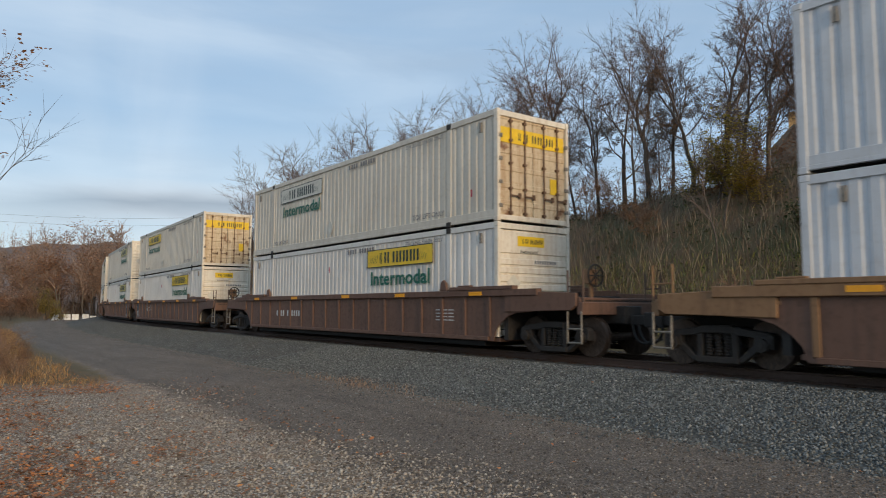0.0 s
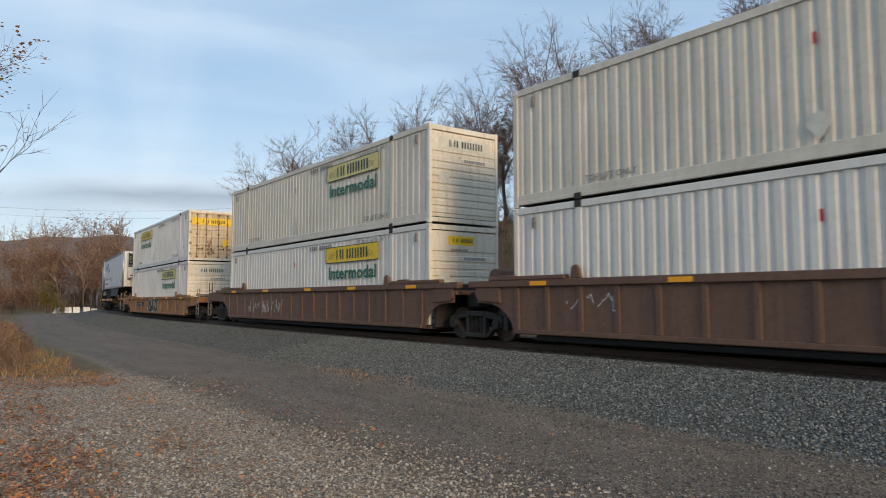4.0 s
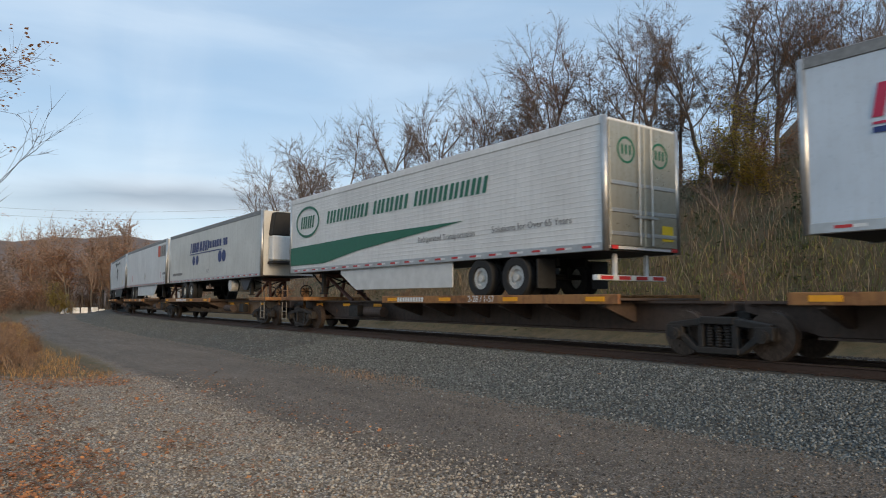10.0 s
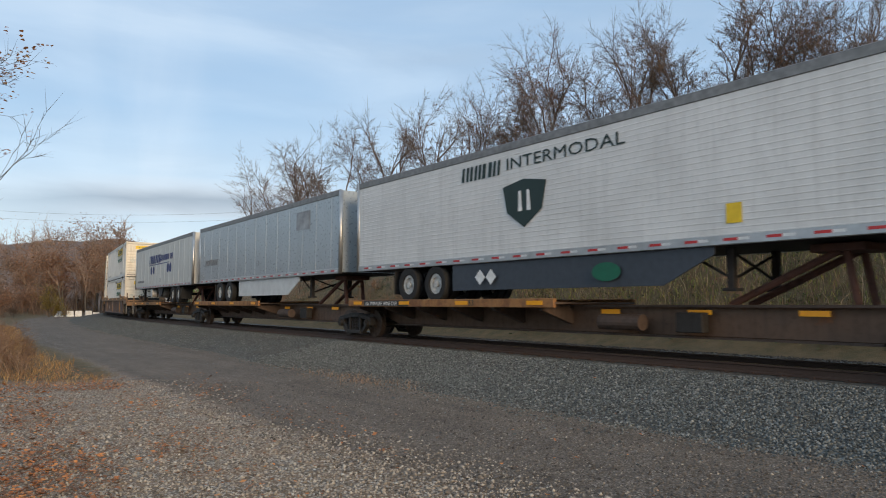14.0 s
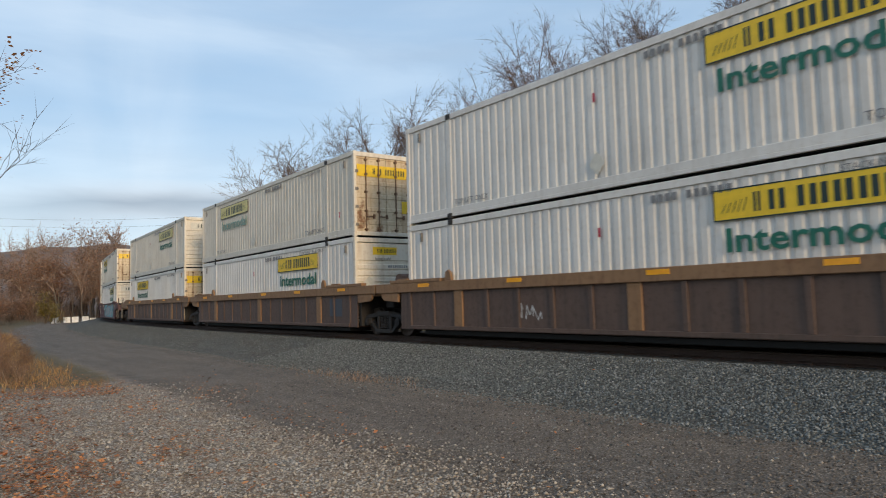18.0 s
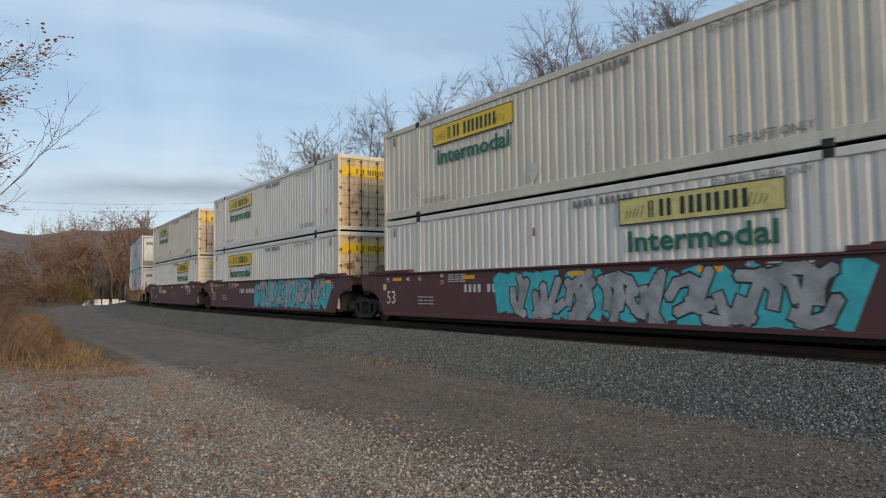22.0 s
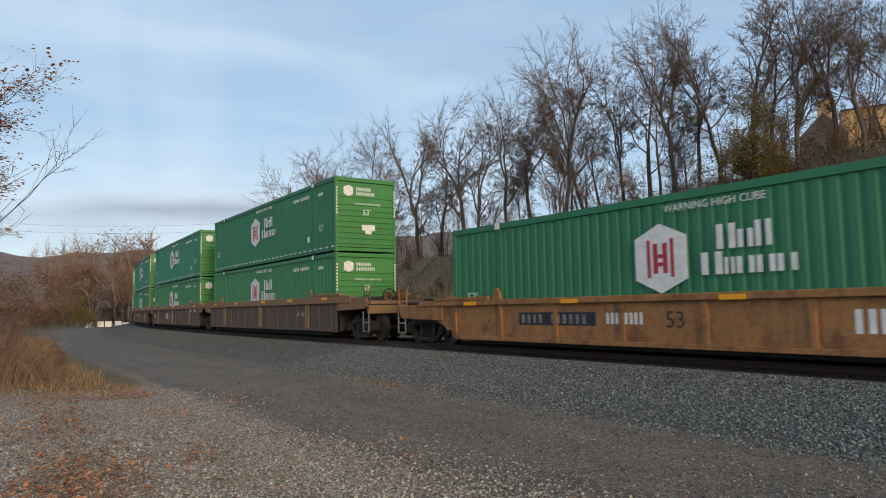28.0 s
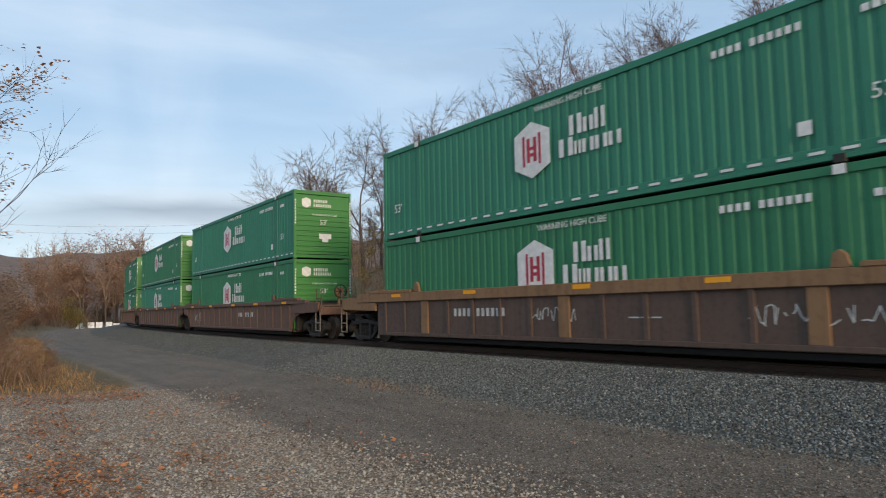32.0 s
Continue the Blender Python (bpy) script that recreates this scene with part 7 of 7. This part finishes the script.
def tag_line(seed, w, h, mat):
    """A thin scribbled line."""
    r = random.Random(seed)
    sh, x = Shape(), 0.0
    a = (0.0, h * 0.4)
    while a[0] < w:
        b = (a[0] + r.uniform(-0.02, 0.1), h * r.uniform(0, 1))
        if r.random() < 0.14:
            a = (a[0] + 0.1, h * r.uniform(0.1, 0.9))
            continue
        dx, dz = b[0] - a[0], b[1] - a[1]
        ln = math.hypot(dx, dz)
        nx, nz = -dz / ln * 0.011, dx / ln * 0.011
        sh.prism([(a[0] - nx, a[1] - nz), (b[0] - nx, b[1] - nz), (b[0] + nx, b[1] + nz), (a[0] + nx, a[1] + nz)], -0.002, 0.0)
        a = b
    return sh.mesh("tag_paint", mat)


CARS = []


def riding(s0, t, half=9.9):
    s = s0 + 14.9466 * t - 0.0019988 * t * t
    xa, ya, _ = on_track(s - half)
    xb, yb, _ = on_track(s + half)
    return pose((xa + xb) / 2, (ya + yb) / 2, RAIL, 0, 0, math.degrees(math.atan2(yb - ya, xb - xa)))


def load(ob, s0, z):
    CARS.append((ob, s0, z))


GRAF1 = scrawl(4, 7.9, 1.26, (M["spray_cyan"], M["spray_black"], M["spray_grey"]), 7)
GRAF2 = scrawl(8, 8.4, 1.18, (M["spray_cyan"], M["spray_black"], M["spray_grey"]), 8)
GRAF3 = scrawl(15, 2.9, 0.85, (M["spray_cyan"], M["spray_white"], M["spray_black"]), 6)
NUMBER_BARS = bars((0.11,) * 4 + (-0.2,) + (0.11,) * 6, 0.21, M["spray_white"], 0.09, hole=False)
DARK_PATCH = panel(2.5, 0.3, M["spray_black"])
BIG53 = letters("53", 0.42, M["pale_sign"])
T125 = letters("125 T", 0.2, M["white_ink"])
LOGO_BARS = bars((0.3, 0.3, 0.32), 0.38, M["white_ink"], 0.07)
SMALL = bars((0.26, 0.2, 0.24), 0.028, M["spray_white"], 0.05, hole=False)


def lined(x, z, n=4, step=0.09):
    return [(x, z - i * step, SMALL, "") for i in range(n)]


def stencils():
    """Load limits and small print that the maroon cars carry near their ends."""
    out = []
    for x, word in ((-7.75, "53"), (-6.55, "48"), (-5.9, "45"), (5.6, "45"), (6.3, "48"), (7.4, "53")):
        out.append((x, 1.3, letters(word, 0.13, M["white_ink"]), ""))
    for x in (-4.75, 4.6):
        out += [(x, 1.36, letters("40", 0.13, M["white_ink"]), ""), (x, 1.18, letters("20", 0.13, M["marker"]), "")]
        out += lined(x + 0.4, 1.42, 4, 0.06)
    out += [(-7.95, 1.02, panel(0.18, 0.2, M["pale_yellow"]), "pale yellow plate"), (-5.9, 0.6, SMALL, ""), (-5.9, 0.7, SMALL, ""), (-5.9, 0.8, SMALL, "")]
    return out


def painted(layers, x, z):
    return [(x, z, me, "sprayed graffiti") for me in layers]


WELLS = [
    (0, "tan", "end", "end", []),
    (1, "brown", "end", "end", lined(5.6, 1.0) + [(-5.2, 0.75, NUMBER_BARS, "")]),
    (2, "brown", "end", "joint", [(-7.9, 0.3, panel(1.15, 0.98, M["slate"]), "dark grey stencil patch"), (-7.8, 0.55, letters("125 T", 0.28, M["spray_white"], 0.03, 0.8), ""), (-7.8, 1.05, letters("53", 0.12, M["white_ink"]), ""), (-7.05, 1.05, letters("48", 0.12, M["white_ink"]), ""), (-4.6, 0.8, tag_line(1, 1.6, 0.45, M["spray_white"]), "white sprayed tag")] + lined(-7.7, 0.48, 2, 0.06)),
    (3, "brown", "joint", "joint", [(6.55, 0.34, panel(1.2, 0.94, M["slate"]), "dark grey stencil patch"), (6.65, 1.0, letters("48    53", 0.12, M["white_ink"]), ""), (6.75, 0.62, bars((0.14, 0.14, 0.14), 0.18, M["spray_grey"], 0.1), "")] + lined(6.7, 0.55, 4, 0.06) + [ (-6.3, 0.8, tag_line(3, 1.4, 0.4, M["spray_white"]), "")]),
    (4, "brown", "joint", "end", [(-5.4, 0.5, tag_line(7, 3.6, 0.6, M["spray_white"]), "white sprayed tag")]),
    (5, "yellow", "end", "end", painted(GRAF3, -1.6, 0.26) + [(-5.6, 0.62, DARK_PATCH, ""), (-5.5, 0.66, NUMBER_BARS, "")]),
    (14, "umber", "end", "joint", [(-3.4, 0.55, tag_line(11, 0.8, 0.4, M["spray_white"]), "white sprayed tag")]),
    (15, "umber", "joint", "joint", [(3.2, 1.36, tag_line(12, 1.2, 0.18, M["spray_black"]), "black scrawled tag"), (6.4, 0.6, panel(0.9, 0.6, M["skirt_dark"]), "")]),
    (16, "umber", "joint", "end", []),
    (17, "maroon", "end", "joint", painted(GRAF2, -1.9, 0.27) + lined(7.0, 1.3, 3) + [(-7.75, 0.6, BIG53, ""), (-3.6, 0.95, NUMBER_BARS, "")]),
    (18, "maroon", "joint", "joint", painted(GRAF1, -0.5, 0.27) + lined(7.1, 1.3, 3) + [(-7.75, 0.6, BIG53, ""), (-3.0, 0.95, NUMBER_BARS, ""), (-8.2, 1.3, T125, "")]),
    (19, "maroon", "joint", "end", [(-7.75, 0.6, BIG53, ""), (-4.3, 0.95, bars((0.16, 0.16, 0.16, 0.16, -0.3, 0.16, 0.16, 0.16, 0.16, 0.16, 0.16), 0.24, M["pale_yellow"], 0.1, hole=False), ""), (0.4, 0.75, bars((0.34, 0.34, 0.34, 0.34), 0.32, M["tan"], 0.06, 0.3), "faded tan name bars"), (6.2, 1.0, letters("B", 0.25, M["white_ink"]), "")] + lined(5.4, 1.2) + [(4.2, 1.2, tag_line(21, 2.6, 0.25, M["spray_white"]), "thin white tag")]),
    (20, "yellow", "end", "end", [(-4.5, 0.6, tag_line(31, 0.7, 0.3, M["spray_white"]), ""), (5.8, 0.5, panel(0.18, 0.24, M["white_ink"]), ""), (2.9, 0.62, panel(0.35, 0.25, M["spray_black"]), "")]),
    (21, "yellow", "end", "end", [(-5.2, 0.62, DARK_PATCH, ""), (-5.1, 0.66, NUMBER_BARS, ""), (-2.4, 0.66, bars((0.2, 0.2, 0.2, 0.2), 0.24, M["white_ink"], 0.05), "white sprayed tag"), (-0.9, 0.6, letters("53", 0.34, M["ink"]), ""), (2.6, 0.55, LOGO_BARS, ""), (7.2, 0.75, panel(0.26, 0.34, M["white_ink"]), "")]),
    (22, "umber", "end", "joint", [(4.4, 0.75, tag_line(41, 0.9, 0.3, M["spray_white"]), "")]),
    (23, "umber", "joint", "joint", [(-2.6, 0.68, LOGO_BARS, ""), (5.5, 1.1, NUMBER_BARS, ""), (-7.6, 0.8, T125, "")]),
    (24, "umber", "joint", "end", [(-4.2, 0.85, NUMBER_BARS, ""), (-1.2, 0.7, tag_line(51, 1.6, 0.35, M["spray_white"]), "white sprayed tag"), (4.4, 0.65, tag_line(52, 2.2, 0.4, M["spray_white"]), "white sprayed tag"), (1.8, 0.8, SMALL, "")]),
    (25, "brown", "end", "joint", [(-6.8, 0.5, tag_line(61, 1.2, 0.7, M["spray_white"]), ""), (1.2, 0.85, NUMBER_BARS, "")]),
    (26, "brown", "joint", "joint", []),
    (27, "brown", "joint", "end", []),
]
S0 = (19.45, -4.1, -27.6, -47.14, -66.78, -90.14, -111.37, -129.91, -150.16, -169.43, -186.62, -203.94, -221.29, -238.73, -260.23, -279.49, -299.06, -322.5, -342.02, -361.57, -384.98, -407.88, -431.54, -450.95, -470.58, -494.04, -513.2, -532.8)

for u, style, front, rear, marks in WELLS:
    lab = "%s well car of a freight train" % STYLES[style]["word"]
    if marks and marks[0][3] == "sprayed graffiti":
        lab = "%s well car with sprayed graffiti on its side" % STYLES[style]["word"]
    load(well_car(style, S0[u], front, rear, lab, marks + (stencils() if style == "maroon" else [])), S0[u], 0.0)

# containers in the wells: unit, lower end and sign, upper end and sign
BOXES = [
    (0, "front", "yellow", "front", "yellow"), (1, "front", "yellow", "doors", "white"), (2, "front", "yellow", "doors", "yellow"),
    (3, "front", "pale", "front", "pale"), (4, "front", "yellow", "front", "pale"), (5, "front", "pale", "doors", "yellow"),
    (14, "front", "yellow", "front", "yellow"), (15, "front", "yellow", "doors", "pale"), (16, "doors", "yellow", "front", "pale"),
    (17, "front", "pale", "doors", "yellow"), (18, "doors", "yellow", "doors", "yellow"), (19, "front", "yellow", "doors", "pale"),
]
for u, low_end, low_sign, up_end, up_sign in BOXES:
    for end, sign, z in ((low_end, low_sign, 0.35), (up_end, up_sign, 3.254)):
        where = "down in the well car" if z < 1 else "stacked on another container"
        lab = "white ribbed container with rusty doors, %s" % where if end == "doors" else "white ribbed container, %s" % where
        # unit 0 takes the cool white, bluish shade put into its colour
        load(container("white", end, sign, faded=(u in (15,) and z > 1), label=lab, tint="grey_white" if u == 0 else "cream" if z > 1 and u not in (5, 14, 18) else None), S0[u], z)
for z in (0.35, 3.254):
    load(container("cool", "reefer", label="smooth white refrigerated container with a grilled cooling unit", group="refrigerated containers"), S0[20], z)
GREENS = {(24, True): "teal", (25, True): "teal", (23, True): "teal", (26, False): "teal", (22, False): "moss", (23, False): "moss"}
for u in range(21, 28):
    for end, z in (("doors" if u == 24 else "front", 0.35), ("front", 3.254)):
        if u == 21 and z > 1:
            continue
        where = "down in the well car" if z < 1 else "stacked on another container"
        load(container("green", end, label="green ribbed container with white markings, %s" % where, group="green freight containers", tint=GREENS[(u, z > 1)] if (u, z > 1) in GREENS else "green"), S0[u], z)

# spine cars and their trailers
SPINES = [
    (6, 7.5, -9.93, "end", "joint", False, [(-7.0, 1.02, letters("2-28 / 1-57", 0.17, M["white_ink"]), ""), (-2.6, 1.02, bars((0.1,) * 10, 0.13, M["white_ink"], 0.04, hole=False), "")]),
    (7, 8.6, -9.8, "joint", "joint", False, [(-6.2, 1.02, letters("ALL PURPOSE SPINE CAR", 0.13, M["white_ink"]), "")]),
    (8, 10.45, -7.45, "joint", "end", True, [(0.2, 1.02, bars((0.1,) * 10, 0.13, M["white_ink"], 0.04, hole=False), ""), (3.6, 1.02, letters("2-28 / 1-57", 0.17, M["white_ink"]), "")]),
    (9, 7.8, -8.55, "end", "joint", False, [(-5.5, 1.02, bars((0.1,) * 14, 0.13, M["white_ink"], 0.06, hole=False), "")]),
    (10, 8.64, -8.6, "joint", "joint", False, [(-3.4, 1.02, letters("53", 0.16, M["ink"]), ""), (-0.6, 1.02, bars((0.1,) * 4, 0.13, M["white_ink"], 0.06, hole=False), "")]),
    (11, 8.72, -8.55, "joint", "joint", False, [(-7.2, 1.02, letters("ALL PURPOSE SPINE CAR", 0.12, M["white_ink"]), ""), (-2.0, 1.02, letters("53", 0.16, M["ink"]), "")]),
    (12, 8.8, -8.6, "joint", "joint", False, []),
    (13, 8.84, -7.25, "joint", "end", False, [(-3.0, 1.02, bars((0.1,) * 10, 0.13, M["ink"], 0.04, hole=False), "")]),
]
for u, F, B, front, rear, flip, marks in SPINES:
    load(spine_car(S0[u], F, B, front, rear, flip, "weathered spine car with a yellow-edged wheel deck", marks, "tan" if u in (9, 10) else "spine_brown" if u > 8 else "spine", {7: -6.3, 11: -7.3}[u] if u in (7, 11) else None), S0[u], 0.0)


def swoosh(mat):
    sh = Shape()
    n = 18

    def edge(i):
        a = radians(150 - 245 * i / n)
        w = 0.34 * math.sin(math.pi * i / n) ** 1.5 + 0.01
        return (1.04 * math.cos(a), 0.58 * math.sin(a)), ((1.04 - w) * math.cos(a), (0.58 - w * 0.42) * math.sin(a))
    for i in range(n):
        (a, b), (c, d) = edge(i), edge(i + 1)
        sh.prism([a, b, d, c][::-1], 0, 0.003)
    return sh.mesh("swoosh", mat)


def oval_ring(rx, rz, w, mat):
    sh, n = Shape(), 32
    for i in range(n):
        a, b = 6.2832 * i / n, 6.2832 * (i + 1) / n
        sh.prism([(rx * math.cos(a), rz * math.sin(a)), (rx * math.cos(b), rz * math.sin(b)), ((rx - w) * math.cos(b), (rz - w) * math.sin(b)), ((rx - w) * math.cos(a), (rz - w) * math.sin(a))], -0.006, 0.0)
    return sh.mesh("ring_emblem", mat)


DIAMOND = Shape().prism([(0, -0.2), (0.2, 0), (0, 0.2), (-0.2, 0)], 0, 0.003).mesh("placard", M["grey_ink"])
DIAMOND_W = Shape().prism([(0, -0.2), (0.2, 0), (0, 0.2), (-0.2, 0)], 0, 0.003).mesh("placard", M["white_ink"])
NAVY_DISC = disc(0.26, M["navy_ink"])
NAVY_MARKS = [(-3.4, 3.75, bars((0.58, 0.3, 0.3, 0.14, 0.58, 0.5, 0.42, 0.4), 0.54, M["navy_ink"], 0.035, 0.25), "navy name bars"),
        (0.1, 3.84, bars((0.22, 0.24, 0.08, 0.26, 0.26, 0.24, 0.16, 0.22), 0.36, M["navy_ink"], 0.08, hole=False), "navy name bars"), (2.65, 3.84, bars((0.08, 0.24, 0.2), 0.36, M["navy_ink"], 0.07, hole=False), "navy name bars"),
        (-3.45, 3.64, panel(5.9, 0.05, M["navy_ink"]), "")] + [(x, 3.3, NAVY_DISC, "navy disc") for x in (-2.64, -1.95)] + [(x, 3.31, disc(0.3, M["navy_ink"]), "navy disc") for x in (2.15, 2.8)] + [
        (-0.09, 2.5, letters("53'", 0.24, M["grey_ink"]), ""), (-7.25, 2.55, bars((0.11,) * 16, 0.15, M["grey_ink"], 0.03, hole=False), "")]
TRAILERS = [
    (6, dict(skin="tw", label="white refrigerated road trailer on a spine car", nose="reefer", skirt="dark", axle=-4.6, skirt_from=-2.2, skirt_to=3.9, marks=[
        (-7.27, 3.95, bars((0.29, 0.31, 0.31, 0.1, 0.31, 0.33, 0.27), 0.42, M["grey_ink"], 0.07), "grey name bars"), (-5.02, 4.03, swoosh(M["grey_ink"]), "grey swoosh"), (-4.15, 3.78, bars((0.11,) * 7, 0.24, M["grey_ink"], 0.045), ""),
        (-7.25, 2.98, letters("It's the Network that Delivers!", 0.245, M["grey_ink"]), ""), (-7.24, 2.53, bars((0.125,) * 18, 0.15, M["grey_ink"], 0.045, hole=False), ""), (-1.7, 3.0, Shape().prism([(-0.55, -0.1), (-0.2, -0.22), (0.3, -0.16), (0.55, 0.06), (0.3, 0.22), (-0.1, 0.14), (-0.4, 0.2)], 0, 0.003).mesh("torn_patch", M["spray_grey"]), "torn grey patch"), (6.6, 2.5, letters("53'", 0.22, M["navy_ink"]), "")])),
    (7, dict(skin="tb", label="pale blue-white refrigerated trailer on a spine car", nose="reefer_black", tank=(True, 3.6), axle=-4.55, leg=5.9, marks=[
        (-6.99, 3.84, bars((0.45, 0.32, 0.14, 0.42, 0.42, 0.38, 0.42), 0.52, M["magenta_ink"], 0.09, 0.2), "crimson name bars"), (-3.63, 3.86, Shape().prism([(0, 0), (0.92, 0.02), (0.74, 0.38), (0.86, 0.72), (0.5, 0.6), (0.2, 0.32)], 0, 0.003).mesh("emblem", M["magenta_ink"]), "crimson sail emblem"),
        (-6.98, 3.73, panel(4.2, 0.04, M["magenta_ink"]), ""), (-6.98, 3.6, panel(4.28, 0.09, M["navy_ink"]), "")] + [(x, 3.06, DIAMOND, "") for x in (0.54, 1.31, 2.11, 2.58)] + [(6.59, 2.55, bars((0.075,) * 4 + (-0.05,) + (0.075,) * 6, 0.2, M["navy_ink"], 0.022, hole=False), "navy number bars"), (7.55, 2.78, panel(0.16, 0.1, M["navy_ink"]), ""), (7.52, 2.62, panel(0.2, 0.03, M["red_ink"]), "")])),
    (8, dict(skin="tw", label="white ribbed trailer with green stripe and steel doors", ribs=True, nose="doors", flip=True, rail="tw", skirt="white", axle=-5.2, skirt_from=-2.59, skirt_to=3.3, leg=6.0, marks=[
        (-6.5, 4.06, cached("ring", lambda: oval_ring(1.0, 0.6, 0.09, M["fir_green"])), "green oval ring emblem"), (-7.1, 3.82, bars((0.32, 0.32, 0.32), 0.46, M["fir_green"], 0.07, 0.2), ""),
        (-4.9, 3.85, bars((0.4, 0.42, 0.44, 0.38, 0.38, 0.44, -0.3, 0.4, 0.44, 0.44, 0.44, -0.3, 0.38, 0.42, 0.4, 0.42, 0.38, 0.4, 0.4), 0.44, M["fir_green"], 0.09, 0.25), "green name bars"),
        (-7.98, 2.42, Shape().prism([(0, 0), (2.9, 0), (5.4, 0.32), (11.2, 0.78), (6.0, 0.8), (0, 0.7)], -0.006, 0.0).mesh("stripe", M["fir_green"]), "long green stripe"),
        (-7.4, 2.75, bars((0.09,) * 11, 0.13, M["white_ink"], 0.04, hole=False), ""), (1.0, 2.75, letters("Refrigerated Transportation", 0.17, M["grey_ink"]), ""), (4.35, 2.78, letters("Solutions for Over 65 Years", 0.175, M["grey_ink"]), ""), (-7.7, 2.36, letters("53'", 0.2, M["white_ink"]), "")])),
    (9, dict(skin="tc", label="cream refrigerated trailer with navy discs on a spine car", nose="reefer_black", tank=(True, 3.6), axle=-4.5, leg=5.6, marks=NAVY_MARKS)),
    (10, dict(skin="tw", label="plain white road trailer on a spine car", skirt="white", axle=-4.85, skirt_from=-2.9, skirt_to=4.1, marks=[
        (5.26, 3.98, panel(0.76, 0.74, M["orange_ink"]), "orange-red emblem"), (6.12, 3.97, bars((0.54, 0.54, 0.54), 0.74, M["grey_ink"], 0.09), "grey name bars"), (0.47, 2.82, cached("dring", lambda: Shape().prism([(0, -0.3), (0.24, 0), (0, 0.3), (-0.24, 0)], 0, 0.003).mesh("placard", M["pale_sign"])), ""), (0.47, 2.82, cached("dring2", lambda: Shape().ring(0, 0, 0.3, 0.27, -0.004, 0, 4).mesh("placard_edge", M["grey_ink"])), ""),
        (6.28, 2.54, panel(0.05, 0.42, M["red_ink"]), "red arrow"), (-5.2, 2.54, Shape().box(-0.025, 0.025, 0, 0.003, 0.12, 0.5).prism([(-0.1, 0.14), (0, 0), (0.1, 0.14)], 0, 0.003).mesh("arrow", M["red_ink"]), "red arrow"), (7.35, 2.42, letters("53'", 0.2, M["ink"]), ""), (7.0, 2.75, bars((0.12,) * 6, 0.16, M["grey_ink"], 0.03, hole=False), "")])),
    (11, dict(skin="tw", label="white ribbed refrigerated trailer with a grey shield emblem", ribs=True, nose="reefer_black", skirt="dark", axle=-5.1, skirt_from=-3.0, skirt_to=4.2, marks=[
        (-2.5, 4.3, bars((0.28, 0.28, 0.1, 0.36, 0.26), 0.38, M["ink"], 0.06, 0.12), "dark block name bars"), (-0.75, 4.38, letters("INTERMODAL", 0.3, M["ink"], 0.0, 1.42), ""),
        (-0.85, 3.4, Shape().prism([(0.75, -0.5), (1.35, -0.1), (1.5, 0.55), (0.75, 0.68), (0.0, 0.55), (0.15, -0.1)], -0.006, 0.0).mesh("shield", M["ink"]), "dark shield emblem"), (-0.5, 3.3, Shape().prism([(0.2, 0), (0.34, 0), (0.3, 0.5), (0.22, 0.5)], -0.01, -0.006).prism([(0.5, 0), (0.64, 0), (0.58, 0.5), (0.5, 0.5)], -0.01, -0.006).mesh("shield_bars", M["white_ink"]), ""),
        (5.1, 2.5, panel(0.3, 0.36, M["yellow"]), "yellow warning plate"), (-1.75, 1.75, DIAMOND_W, ""), (-1.33, 1.75, DIAMOND_W, ""), (2.35, 1.74, disc(0.2, M["fir_green"], sx=1.9), "green oval emblem")])),
    (12, dict(skin="tg", label="dull grey road trailer on a spine car", skirt="white", axle=-4.7, skirt_from=-2.1, skirt_to=4.0, panels=True, marks=[(4.4, 3.9, panel(1.2, 0.7, M["spray_grey"]), "faded grey emblem"), (-7.0, 3.0, bars((0.2,) * 8, 0.3, M["grey_ink"], 0.05), ""), (0.2, 2.7, letters("53", 0.26, M["grey_ink"]), "")])),
    (13, dict(skin="tc", label="cream ribbed road trailer with navy discs", panels=True, tank=(True, -2.85), flip=True, axle=-4.85, leg=6.9, marks=NAVY_MARKS)),
]
for u, kw in TRAILERS:
    load(trailer(**kw), S0[u], 0.0)


def wheel_turns(w, dx, s0):
    """Turns a wheelset while its car is near; the wheel rolls on the rail."""
    def turn(t):
        return -math.degrees((s0 + 14.9466 * t - 0.0019988 * t * t) / WHEEL_R)
    t0 = max(0.0, (-72 - s0) / 14.95)
    t1 = min(32.0, (24 - s0) / 14.85)
    if t1 <= 0 or t0 >= 32:
        return
    f0, f1 = math.floor(t0 * FPS), math.ceil(t1 * FPS)
    rows = [(k / FPS, pose(dx, 0, WHEEL_R) @ Matrix.Rotation(radians(-turn(k / FPS)), 4, "Y")) for k in range(f0, f1 + 1)]
    if f0 > 0:
        rows.insert(0, (0.0, rows[0][1]))
    if f1 < 32 * FPS:
        rows.append((32.0, rows[-1][1]))
    walk(w, rows)


def motions():
    for ob, s0, z in CARS:
        walk(ob, [(t, Matrix.Translation((0, 0, z)) @ riding(s0, t)) for t in range(33)])
    for w, dx, s0 in WHEELSETS:
        wheel_turns(w, dx, s0)


motions()
